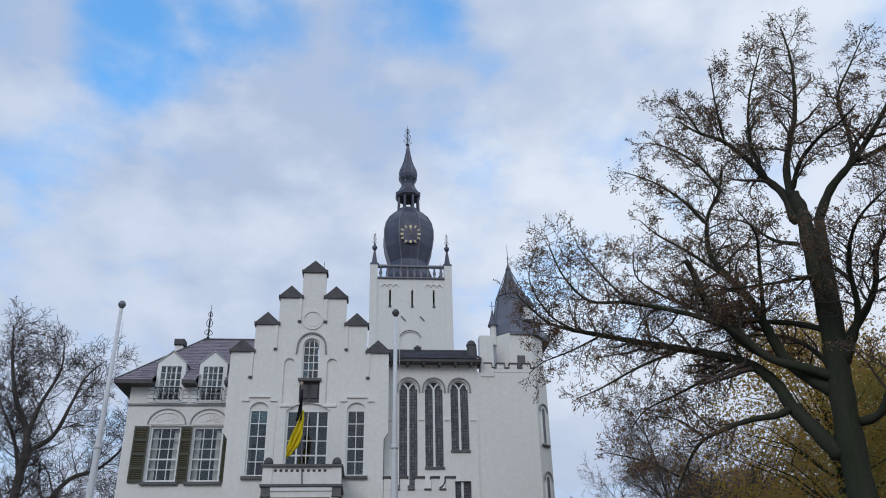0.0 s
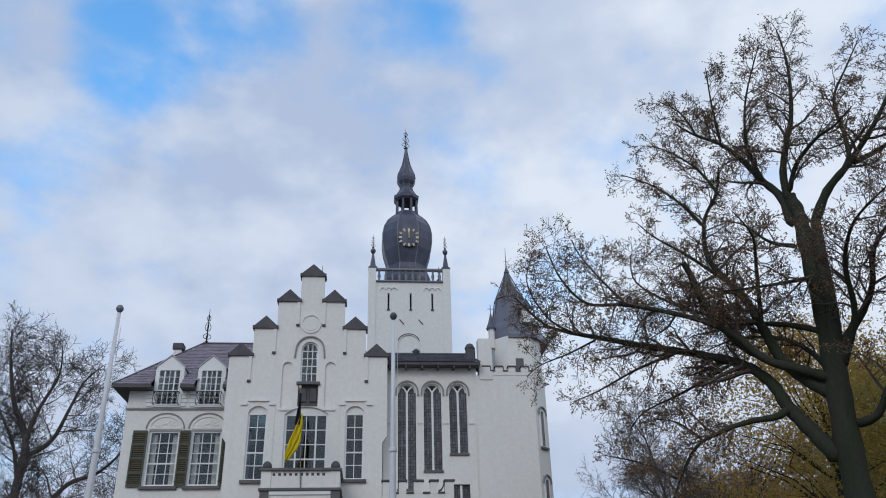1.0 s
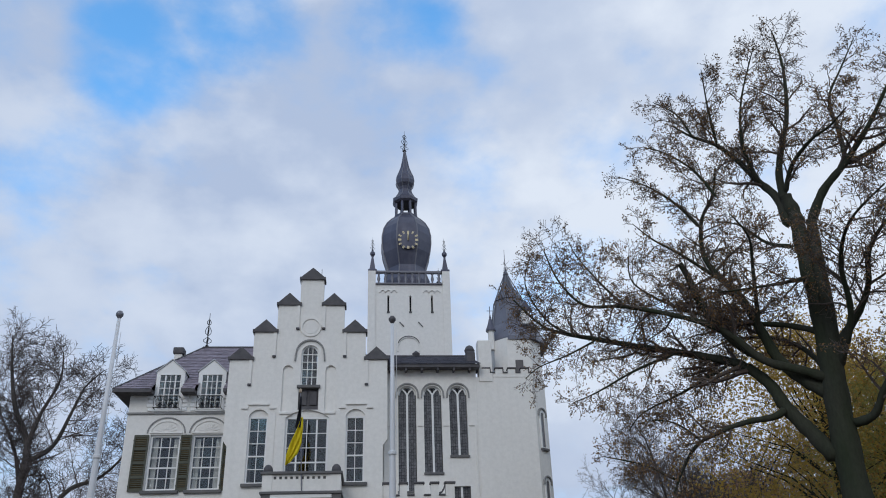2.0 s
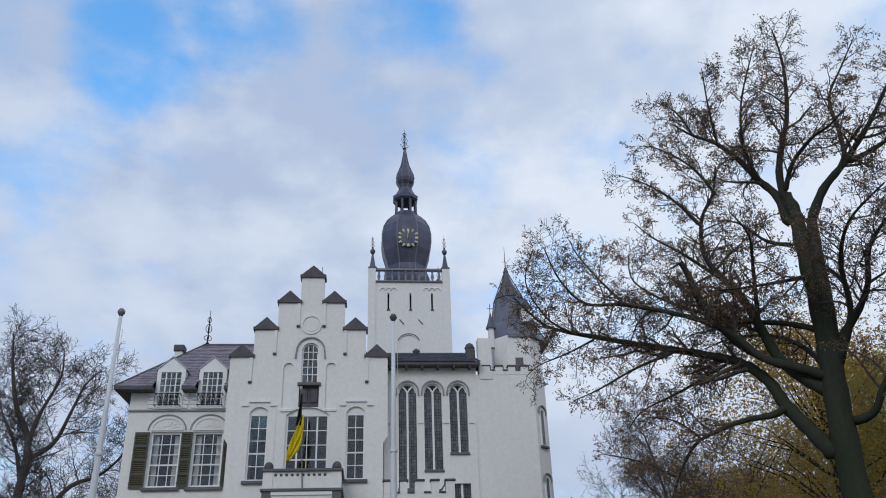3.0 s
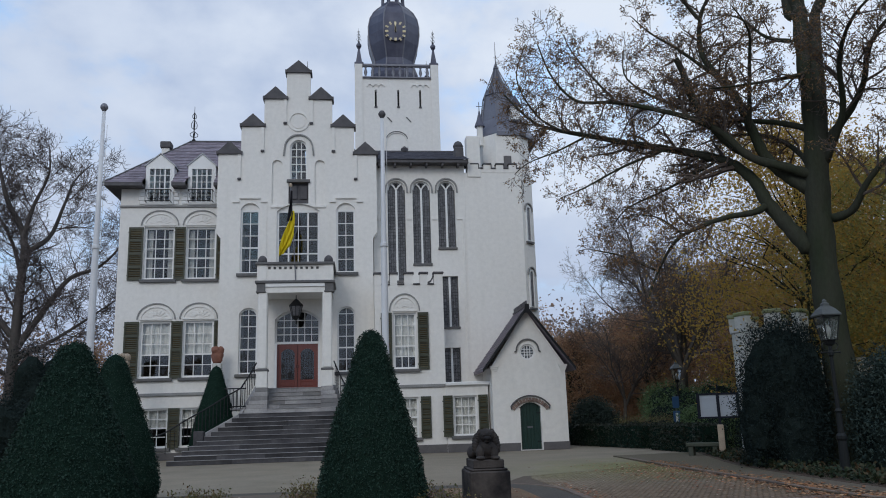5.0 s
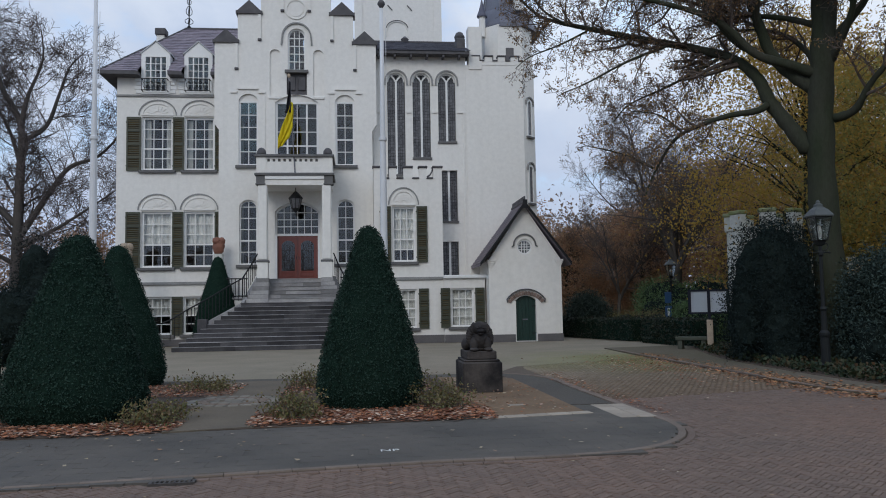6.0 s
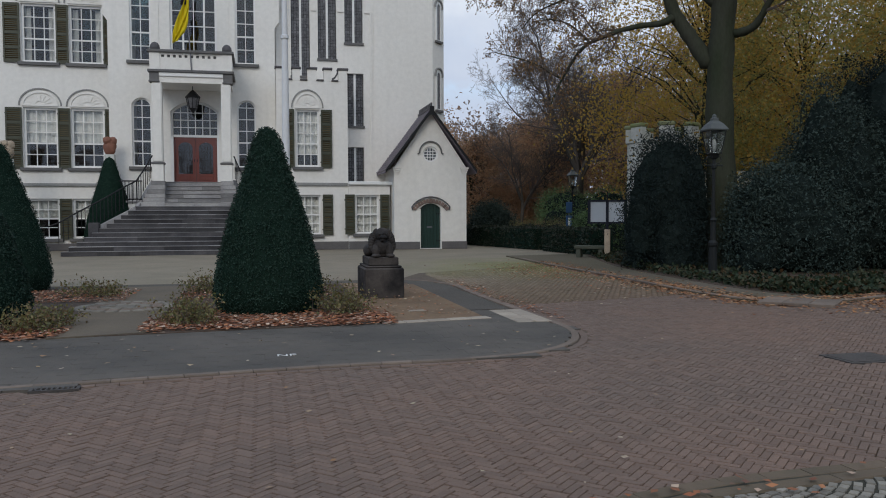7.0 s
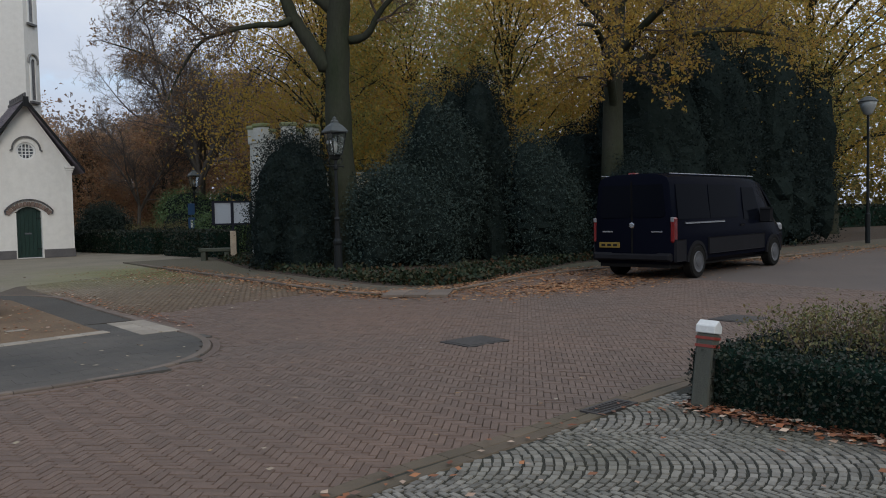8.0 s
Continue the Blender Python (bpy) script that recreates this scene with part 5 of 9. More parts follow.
def stair_step(x0, x1, y0, y1, z0, z1, front="riser"):
    """One step laid from several stone blocks with fine joints and a rounded front edge."""
    s = part("step", boxed(x0 + 0.02, y0 + 0.05, z0, x1 - 0.02, y1, z1 - 0.05), M["riser"], stairs)
    x = x0
    while x < x1 - 0.05:
        w = rng.uniform(1.1, 2.0)
        e = min(x + w, x1)
        if x1 - e < 0.5:
            e = x1
        jog = rng.uniform(-0.006, 0.006)
        part("riser", boxed(x + 0.004, y0 + 0.03 + jog, z0 + 0.002, e - 0.004, y0 + 0.4, z1 - 0.027), M[front], s)
        part("tread", boxed(x + 0.003, y0 + jog, z1 - 0.025, e - 0.003, y0 + 0.5, z1 + rng.uniform(-0.003, 0.003), 0.010), M["step"], s)
        x = e


for k in range(N1):
    f = k / (N1 - 1)
    half = 4.75 - 2.45 * f
    stair_step(SC - half, SC + half, 33.65 + k * 0.215, 36.3 + 0.1, k * RISE, (k + 1) * RISE)
for k in range(N2):
    half = 1.85 - 0.10 * k
    stair_step(SC - half, SC + half, 36.0 + k * 0.19, YG - 0.01, (N1 + k) * RISE, (N1 + k + 1) * RISE, "step")
part("landing", boxed(SC - 1.75, 37.1, 3.0, SC + 1.75, YG + 0.2, 3.063), M["step"], stairs)
for s in (-1, 1):
    # raking cheek wall from the foot of the flight to the porch
    bm = bmesh.new()
    pts = [(3.55, 35.05, 1.20), (2.25, 35.95, 1.98), (1.98, 36.5, 2.55), (1.72, 37.1, 3.15)]
    for a, b in zip(pts, pts[1:]):
        p, q = Vector((SC + s * a[0], a[1], a[2])), Vector((SC + s * b[0], b[1], b[2]))
        d = (q - p)
        side = Vector((d.y, -d.x, 0)).normalized() * 0.08
        vs = [bm.verts.new(v) for v in (p - side, p + side, q + side, q - side)] + [bm.verts.new((v.x, v.y, 0)) for v in (p - side, p + side, q + side, q - side)]
        for f in ((0, 1, 2, 3), (0, 4, 5, 1), (1, 5, 6, 2), (2, 6, 7, 3), (3, 7, 4, 0)):
            bm.faces.new([vs[i] for i in f])
    part("cheek_wall", bm, M["step"], stairs, "raking stone cheek wall")
    part("newel_block", boxed(SC + s * 3.75 - 0.20, 34.75, 0, SC + s * 3.75 + 0.20, 35.15, 1.30, 0.03), M["riser"], stairs, "dark stone newel block")
    part("side_landing", boxed(SC + s * 2.7 - 0.6, 36.2, 0, SC + s * 2.7 + 0.6, YG - 0.02, 2.12, 0.02), M["render"], stairs, "white side landing wall")
    part("landing_slab", boxed(SC + s * 2.7 - 0.65, 36.12, 2.123, SC + s * 2.7 + 0.65, YG - 0.02, 2.22, 0.02), M["step"], stairs, "stone landing slab")
    rail = thing("stair_railing", "curving black wrought iron stair railing", "railing", "stair railings")
    bm = bmesh.new()
    top = [(5.3, 34.2, 1.15), (4.95, 34.35, 1.30), (4.3, 34.6, 1.72), (3.4, 35.2, 2.28), (2.75, 35.75, 2.75), (2.25, 36.0, 3.05), (1.95, 36.5, 3.65), (1.72, 37.0, 4.2)]
    if s > 0:
        top = top[2:]
    tp = [Vector((SC + s * a, b, c)) for a, b, c in top]
    for a, b in zip(tp, tp[1:]):
        rod(bm, a, b, 0.032, sides=6)
    part("rail", bm, M["iron"], rail, "bent iron top rail")
    for a, b in zip(tp[1:] if s < 0 else tp, tp[2:] if s < 0 else tp[1:]):
        n = max(2, int((b - a).length / 0.17))
        for k in range(n):
            p = a.lerp(b, k / n)
            bm = bmesh.new()
            rod(bm, (p.x, p.y, max(p.z - 0.88, 0.1)), (p.x, p.y, p.z), 0.017, sides=5)
            part("bar", bm, M["iron"], rail)
    for z in (2.28, 3.05):
        part("rail", rod(bmesh.new(), (SC + s * 2.05, 36.2, z), (SC + s * 3.1, 36.2, z), 0.03, sides=6), M["iron"], rail)
    for k in range(7):
        x = SC + s * (2.1 + 0.95 * k / 6)
        bm = bmesh.new()
        rod(bm, (x, 36.2, 2.23), (x, 36.2, 3.05), 0.018, sides=5)
        part("bar", bm, M["iron"], rail)

# --- flag on the balcony ---
fp = thing("balcony_flagpole", "thin leaning flagpole on the balcony", "flagpole")
bm = bmesh.new()
rod(bm, (-2.83, 36.1, 7.78), (-3.08, 36.0, 12.15), 0.028, 0.020)
part("pole", bm, M["lead_seam"], fp)
bm = bmesh.new()
lathe(bm, [(0.03, 12.1), (0.07, 12.15), (0.07, 12.26), (0.02, 12.30)], 10, (-3.08, 36.0))
part("knob", bm, M["sandstone"], fp)
flag = thing("flag", "limp yellow flag with black upper part on the balcony pole", "flag")


def cloth(name, rows, mat, label):
    """Hanging cloth in folds; rows: (height, left edge, right edge)."""
    bm = bmesh.new()
    nx = 21
    dense = []
    for (za, la, ra), (zb, lb, rb) in zip(rows, rows[1:]):
        for k in range(6):
            f = k / 6
            dense.append((za + (zb - za) * f, la + (lb - la) * f, ra + (rb - ra) * f))
    dense.append(rows[-1])
    grid = []
    for j, (z, l, r) in enumerate(dense):
        row = []
        for i in range(nx + 1):
            u = i / nx
            wave = math.sin(15 * u + 0.25 * j) * 0.07 + 0.03 * math.sin(31 * u - 0.4 * j)
            row.append(bm.verts.new((l + (r - l) * u + 0.03 * math.sin(9 * u + 0.3 * j), 35.93 + wave, z - 0.12 * u * math.sin(0.2 * j))))
        grid.append(row)
    for a, b in zip(grid, grid[1:]):
        for i in range(nx):
            bm.faces.new((a[i], a[i + 1], b[i + 1], b[i]))
    o = part(name, bm, mat, flag, label, smooth=True)
    o.modifiers.new("thickness", "SOLIDIFY").thickness = 0.012


cloth("yellow_cloth", [(10.95, -3.02, -2.93), (10.5, -3.16, -2.84), (9.9, -3.36, -2.92), (9.3, -3.52, -3.10), (8.85, -3.60, -3.38)], M["yellow"], "bright yellow cloth")
cloth("black_cloth", [(11.9, -3.06, -3.02), (11.4, -3.10, -2.98), (10.9, -3.16, -2.95), (10.45, -3.19, -3.03)], M["black_cloth"], "black cloth with a yellow device")

# --- tall white flagpoles ---
for x, y in ((-8.0, 25.0), (0.78, 25.0)):
    p = thing("flagpole", "tall white tapered flagpole with a dark ball on top", "flagpole", "white flagpoles in front of the hall", at=(x, y, 0))
    h = 11.35 if x < 0 else 11.2
    bm = bmesh.new()
    lathe(bm, [(0.13, 0), (0.125, 0.3), (0.105, h * 0.5), (0.075, h * 0.72), (0.055, h)], 14)
    part("pole", bm, M["grey_white"], p, smooth=True)
    bm = bmesh.new()
    lathe(bm, [(0.03, h), (0.06, h + 0.03), (0.12, h + 0.12), (0.12, h + 0.18), (0.07, h + 0.26), (0.02, h + 0.28)], 12)
    part("ball", bm, M["lead_seam"] if x < 0 else M["cap"], p, "weathered ball finial", smooth=True)
    bm = bmesh.new()
    lathe(bm, [(0.115, 6.9), (0.125, 6.92), (0.125, 7.0), (0.10, 7.02)], 12)
    rod(bm, (0.13, -0.02, 7.0), (0.13, -0.02, 10.9), 0.008, sides=5)
    part("cleat", bm, M["grey_white"], p)

# ---- ground ----
def flat(name, pts, z, mat, label, thick=0.06, kind="structure"):
    """A level slab of ground with the outline given in (x, y)."""
    bm = bmesh.new()
    top = [bm.verts.new((x, y, z)) for x, y in pts]
    low = [bm.verts.new((x, y, z - thick)) for x, y in pts]
    edges = [bm.edges.new((top[i], top[(i + 1) % len(top)])) for i in range(len(top))]
    bmesh.ops.triangle_fill(bm, use_beauty=True, use_dissolve=False, edges=edges)
    for i in range(len(pts)):
        j = (i + 1) % len(pts)
        bm.faces.new((top[i], top[j], low[j], low[i]))
    return tagged(part(name, bm, mat), label, name.replace("_", " "), kind=kind)


def smooth_line(pts, n=8):
    out = []
    for i in range(len(pts) - 1):
        p0, p1, p2, p3 = (Vector(pts[max(i - 1, 0)]), Vector(pts[i]), Vector(pts[i + 1]), Vector(pts[min(i + 2, len(pts) - 1)]))
        for k in range(n):
            t = k / n
            out.append(tuple(0.5 * ((2 * p1) + (p2 - p0) * t + (2 * p0 - 5 * p1 + 4 * p2 - p3) * t * t + (3 * p1 - p0 - 3 * p2 + p3) * t ** 3)))
    return out + [tuple(pts[-1])]


def inside(x, y, poly):
    c, j = False, len(poly) - 1
    for i in range(len(poly)):
        xi, yi, xj, yj = *poly[i], *poly[j]
        if (yi > y) != (yj > y) and x < (xj - xi) * (y - yi) / (yj - yi) + xi:
            c = not c
        j = i
    return c


M["earth"] = material("leafy_grass_ground", (0.055, 0.060, 0.025), 0.95, (0.085, 0.062, 0.03), 0.5, 9, 0.7, 0.6, 14)
M["joint"] = material("sandy_joints", (0.088, 0.064, 0.048), 0.95, (0.11, 0.085, 0.062), 2, 20, 0.5, 0.4)
M["paver"] = material("red_brown_clay_paver", (0.178, 0.113, 0.084), 0.75, (0.145, 0.103, 0.082), 0.35, 30, 0.55, 0.55, 60, per="island", spread=0.14)
M["paver_one"] = material("red_brown_clay_paver_single", (0.178, 0.113, 0.084), 0.75, (0.145, 0.103, 0.082), 0.35, 30, 0.55, 0.55, 60, per="object", spread=0.14)
M["far_road"] = material("grey_brown_road", (0.128, 0.095, 0.078), 0.85, (0.102, 0.080, 0.068), 0.5, 24, 0.5, 0.4, 26)
M["slab"] = material("blue_grey_paving_slab", (0.104, 0.090, 0.076), 0.8, (0.060, 0.054, 0.047), 0.55, 9, 0.75, 0.3, 40, per="island", spread=0.05)
M["kerb"] = material("pinkish_concrete_kerb", (0.190, 0.145, 0.115), 0.9, (0.140, 0.108, 0.086), 1.5, 20, 0.5, 0.3, per="object", spread=0.15)
M["slab_ring"] = material("grey_ring_stone", (0.20, 0.18, 0.15), 0.85, (0.15, 0.135, 0.112), 2, 18, 0.5, 0.3, per="object", spread=0.25)
M["court"] = material("beige_court_setts", (0.262, 0.222, 0.168), 0.9, (0.205, 0.178, 0.130), 0.6, 11, 0.6, 0.6, 13)
M["mossy"] = material("mossy_setts", (0.262, 0.222, 0.168), 0.9, (0.205, 0.178, 0.130), 0.4, 12, 0.6, 0.5, 14, per="island", spread=0.16)
# mossy footpath brick, its colour darkened for the shade it lies in
M["path_brick"] = material("shaded_mossy_path_brick", (0.112, 0.088, 0.064), 0.9, (0.090, 0.080, 0.046), 0.22, 12, 0.6, 0.5, 14)


def stained(mat, tint, centre, direction, lo, hi, wobble=1.2):
    """Tints a surface of the ground: along a direction, or (direction None) round a centre, with a ragged edge."""
    t = mat.node_tree
    bsdf = t.nodes["Principled BSDF"]
    source = bsdf.inputs["Base Color"].links[0].from_socket
    geo = t.nodes.new("ShaderNodeNewGeometry")
    v = t.nodes.new("ShaderNodeVectorMath")
    t.links.new(geo.outputs["Position"], v.inputs[0])
    if direction:
        v.operation = "DOT_PRODUCT"
        v.inputs[1].default_value = direction
    else:
        v.operation = "DISTANCE"
        v.inputs[1].default_value = centre
    n = t.nodes.new("ShaderNodeTexNoise")
    n.inputs["Scale"].default_value, n.inputs["Detail"].default_value = 0.7, 7.0
    t.links.new(geo.outputs["Position"], n.inputs["Vector"])
    k = t.nodes.new("ShaderNodeMath")
    k.operation = "MULTIPLY_ADD"
    k.inputs[1].default_value = wobble * 4
    t.links.new(n.outputs["Fac"], k.inputs[0])
    t.links.new(v.outputs["Value"], k.inputs[2])
    r = t.nodes.new("ShaderNodeMapRange")
    r.interpolation_type = "SMOOTHSTEP"
    for key, x in (("From Min", lo + wobble * 2), ("From Max", hi + wobble * 2), ("To Min", 1.0), ("To Max", 0.0)):
        r.inputs[key].default_value = x
    t.links.new(k.outputs[0], r.inputs["Value"])
    m = t.nodes.new("ShaderNodeMix")
    m.data_type, m.blend_type = "RGBA", "MULTIPLY"
    m.inputs["B"].default_value = (*tint, 1)
    t.links.new(r.outputs[0], m.inputs["Factor"])
    t.links.new(source, m.inputs["A"])
    t.links.new(m.outputs["Result"], bsdf.inputs["Base Color"])


for name in ("court", "mossy"):
    stained(M[name], (0.64, 0.52, 0.46), None, (-0.35, 0.94, 0), 10.5, 21.0)        # brown trodden end by the road
    stained(M[name], (0.80, 0.92, 0.50), (9.2, 23.0, 0), None, 1.0, 6.5, 1.6)        # moss by the shrub bed
M["sand"] = material("brown_trodden_ground", (0.205, 0.130, 0.074), 0.95, (0.135, 0.088, 0.052), 0.8, 14, 0.6, 0.5, 20)
M["pale_slab"] = material("pale_concrete_slab", (0.36, 0.305, 0.245), 0.85, (0.28, 0.24, 0.195), 2, 18, 0.4, 0.2, per="object", spread=0.12)
M["sett"] = material("grey_granite_sett", (0.225, 0.205, 0.176), 0.7, (0.150, 0.140, 0.108), 0.9, 22, 0.55, 0.4, 60, per="island", spread=0.34)
M["sett_one"] = material("grey_granite_sett_single", (0.225, 0.205, 0.176), 0.7, (0.150, 0.140, 0.108), 0.9, 22, 0.55, 0.4, 60, per="object", spread=0.3)
M["moss_joint"] = material("dark_mossy_joints", (0.024, 0.024, 0.016), 0.95, (0.036, 0.032, 0.020), 1.2, 20, 0.5, 0.5)
M["near_brick"] = material("brown_mossy_gutter_brick", (0.150, 0.105, 0.072), 0.85, (0.095, 0.076, 0.048), 1.2, 20, 0.5, 0.3, per="object", spread=0.2)
M["bed"] = material("dark_bed_soil", (0.05, 0.036, 0.025), 0.95, (0.075, 0.045, 0.028), 1.2, 14, 0.6, 0.7, 18)
M["white_paint"] = material("white_road_paint", (0.72, 0.72, 0.70), 0.7, (0.6, 0.6, 0.58), 6, 40, 0.3, 0.1)
M["cast_iron"] = material("cast_iron_cover", (0.040, 0.036, 0.034), 0.6, (0.060, 0.050, 0.045), 5, 40, 0.5, 0.3)
M["gravel"] = material("grey_brown_gravel", (0.140, 0.112, 0.080), 0.95, (0.105, 0.086, 0.064), 0.9, 18, 0.6, 0.5, 30)
M["asphalt"] = material("dark_path_asphalt", (0.080, 0.069, 0.057), 0.85, (0.060, 0.053, 0.045), 0.8, 40, 0.5, 0.4, 80)

bm = bmesh.new()
bmesh.ops.create_grid(bm, x_segments=8, y_segments=8, size=900)
bmesh.ops.translate(bm, verts=bm.verts, vec=(0, 300, -0.09))
tagged(part("ground", bm, M["earth"]), "leaf-strewn grass and earth ground", "ground", kind="structure")

# outlines in plan
KERB = smooth_line([(-14.0, 7.35), (-6.0, 7.62), (-3.2, 7.88), (0.5, 8.36), (2.0, 8.42), (2.9, 8.58), (3.55, 8.98), (4.02, 9.7), (4.22, 10.7), (4.20, 13.0), (4.20, 15.5), (4.25, 17.4), (3.9, 18.6), (3.2, 19.3)], 6)
RKERB = smooth_line([(9.0, 29.0), (8.7, 24.0), (8.55, 18.0), (8.40, 15.4), (8.50, 13.2), (8.95, 12.35), (10.0, 12.3), (12.6, 13.2), (15.0, 13.6), (19.0, 13.2), (26.0, 12.2), (60.0, 12.6)], 6)
RBED = smooth_line([(12.3, 29.5), (11.2, 25.6), (10.2, 21.5), (9.72, 16.0), (9.95, 13.6), (11.3, 13.1), (14.8, 14.5), (18.3, 15.5), (27.0, 14.6), (60.0, 15.2)], 6)
NEAR = smooth_line([(-2.0, 1.0), (0.2, 3.2), (1.4, 3.95), (2.3, 4.24), (2.9, 4.33), (3.84, 4.38), (5.36, 4.56), (6.2, 4.62), (9.0, 4.45), (16.0, 3.4), (60.0, -4.0)], 6)


def between(line_a, line_b):
    return list(line_a) + list(line_b)[::-1]


def shifted(line, d):
    """The line moved sideways by d, to its left."""
    out = []
    for i, p in enumerate(line):
        a, b = Vector(line[max(i - 1, 0)]), Vector(line[min(i + 1, len(line) - 1)])
        t = (b - a).normalized()
        out.append((p[0] - t.y * d, p[1] + t.x * d))
    return out


flat("road_base", [(-60, -14), (90, -14), (90, 16.0), (14, 16.0), (12.6, 36.0), (-60, 36.0)], -0.0125, M["joint"], "sandy bedding of the paving", 0.06)
flat("far_road", [(15.0, -9.0), (90, -9.0), (90, 12.7), (60.0, 12.62), (26.0, 12.22), (19.0, 13.2), (15.0, 13.62)], -0.006, M["far_road"], "worn grey-brown road")
flat("court", [(-60, 19.35), (-1.0, 19.4), (3.2, 19.3), (4.2, 21.5), (8.7, 23.8), (9.0, 29.0), (12.3, 29.5), (13.0, 45), (-60, 45)], -0.010, M["court"], "pale beige sett-paved forecourt")
flat("footpath", between(RKERB, RBED), 0.028, M["path_brick"], "narrow leaf-strewn brick footpath")
flat("shrub_bed", list(RBED) + [(60, 60), (13.0, 60)], 0.035, M["bed"], "dark soil under the shrubs")
flat("planting_bed", [(-14.0, 11.0), (-4.4, 10.86), (-2.5, 11.08), (1.5, 11.43), (1.7, 11.56), (1.75, 18.3), (-14.0, 18.2)], 0.028, M["bed"], "leaf-covered soil of the planting bed")
flat("trodden_ground", [(1.752, 11.62), (3.33, 11.85), (3.33, 17.6), (3.0, 18.2), (1.752, 18.3)], 0.03, M["sand"], "brown trodden ground round the lion")
flat("garden_path", [(-2.62, 11.0), (-1.45, 11.25), (-1.5, 18.4), (-3.0, 18.4)], 0.040, M["gravel"], "grey-brown path between the clipped yews")
flat("asphalt_path", [(3.335, 12.75), (4.04, 12.75), (4.06, 17.4), (3.8, 18.45), (3.1, 19.2), (-14, 19.2), (-14, 18.42), (2.8, 18.35), (3.335, 17.7)], 0.020, M["asphalt"], "dark asphalt path")


def pieces(name, parent, prototypes, spots, mat_one, mat_rest, near, shape):
    """Lays pieces: those in the stretch "near" singly, up to 300, the rest in one mesh. spots: (x, y, z, turn, kind, sx, sy)."""
    singles = [s for s in spots if near(s[0], s[1])]
    singles = singles[:300]
    chosen = set(map(id, singles))
    meshes = {}
    for x, y, z, turn, kind, sx, sy in singles:
        if kind not in meshes:
            v, f = shape(*prototypes[kind])
            me = bpy.data.meshes.new(name)
            me.from_pydata(v, [], f)
            me.materials.append(mat_one)
            meshes[kind] = me
        o = new(name, meshes[kind])
        o.parent = parent
        o.matrix_basis = Matrix.Translation((x, y, z)) @ Matrix.Rotation(turn, 4, "Z") @ Matrix.Diagonal((sx, sy, 1, 1))
    verts, faces = [], []
    for s in spots:
        if id(s) in chosen:
            continue
        x, y, z, turn, kind, sx, sy = s
        v, f = shape(*prototypes[kind])
        c, sn, n = math.cos(turn), math.sin(turn), len(verts)
        verts += [(x + c * a * sx - sn * b * sy, y + sn * a * sx + c * b * sy, z + h) for a, b, h in v]
        faces += [tuple(n + i for i in q) for q in f]
    rest = from_lists(name, verts, faces, mat_rest, parent)
    tagged(rest, kind="stuff")
    rest.name = name + "_rest"
    return rest


def block_shape(l, w, h, ch=0.006):
    """A paving piece: flat top, chamfered edge, sides; its top lies at 0."""
    a, b = l / 2, w / 2
    v = [(-a, -b, -h), (a, -b, -h), (a, b, -h), (-a, b, -h), (-a + ch, -b + ch, 0), (a - ch, -b + ch, 0), (a - ch, b - ch, 0), (-a + ch, b - ch, 0)]
    f = [(4, 5, 6, 7)] + [(i, (i + 1) % 4, 4 + (i + 1) % 4, 4 + i) for i in range(4)]
    return v, f


prng = random.Random(11)
# herringbone clay pavers of the road
road = thing("brick_road", "red-brown clay brick road laid in herringbone", "road", kind="structure")
ROADPOLY = [(-9, 1.0)] + [p for p in NEAR if p[0] < 15] + [(15.0, 3.6), (15.0, 13.55)] + [p for p in RKERB[::-1] if p[0] < 14.9 and p[1] < 15.2] + [(8.5, 14.4), (4.35, 13.4)] + [p for p in shifted(KERB, -0.125)[::-1] if p[1] < 13.3 and p[0] > -9] + [(-9, 7.5)]
W = 0.0585
spots = []
c45 = math.sqrt(0.5)
for i in range(-230, 460):
    for j in range(-380, 300):
        s = (i - j) % 6
        if s == 0:
            u, v, turn = (i + 1.5) * W, (j + 0.5) * W, 0.0
        elif s == 5:
            u, v, turn = (i + 0.5) * W, (j + 1.5) * W, math.pi / 2
        else:
            continue
        x, y = 2.0 + (u - v) * c45, 2.0 + (u + v) * c45
        if not (-8 < x < 15 and 1.5 < y < 14.5) or not inside(x, y, ROADPOLY):
            continue
        if x < -2.5 - 0.5 * y:
            continue
        if abs(x - 6.43) < 0.36 and abs(y - 7.58) < 0.28:
            continue
        sag = 0.004 * math.sin(x * 0.9) * math.sin(y * 0.7)
        spots.append((x, y, sag + prng.uniform(-0.003, 0.003) - 0.002, turn + math.pi / 4 + prng.uniform(-0.028, 0.028), 0, prng.uniform(0.965, 1.0), prng.uniform(0.95, 1.0)))
pieces("paver", road, {0: (0.172, 0.0572, 0.012, 0.003)}, spots, M["paver_one"], M["paver"], lambda x, y: 0.2 < x < 3.4 and 4.5 < y < 6.6, block_shape)
# mossy setts of the drive
drive = thing("sett_drive", "mossy granite sett drive to the forecourt", "drive", kind="structure")
spots = []
for i in range(60):
    for j in range(110):
        x, y = 4.28 + i * 0.115 + (0.057 if j % 2 else 0), 13.0 + j * 0.115
        if x > 8.45 or y > 24 or (y < 14.6 and inside(x, y, ROADPOLY)):
            continue
        if y > 21.4 + (x - 4.2) * 0.5 or (x < 4.36 and y < 18) or (x < 3.4 + 0.3 * (y - 18)):
            continue
        spots.append((x + prng.uniform(-0.006, 0.006), y + prng.uniform(-0.006, 0.006), prng.uniform(-0.006, 0.003), prng.uniform(-0.06, 0.06), 0, prng.uniform(0.9, 1.03), prng.uniform(0.9, 1.03)))
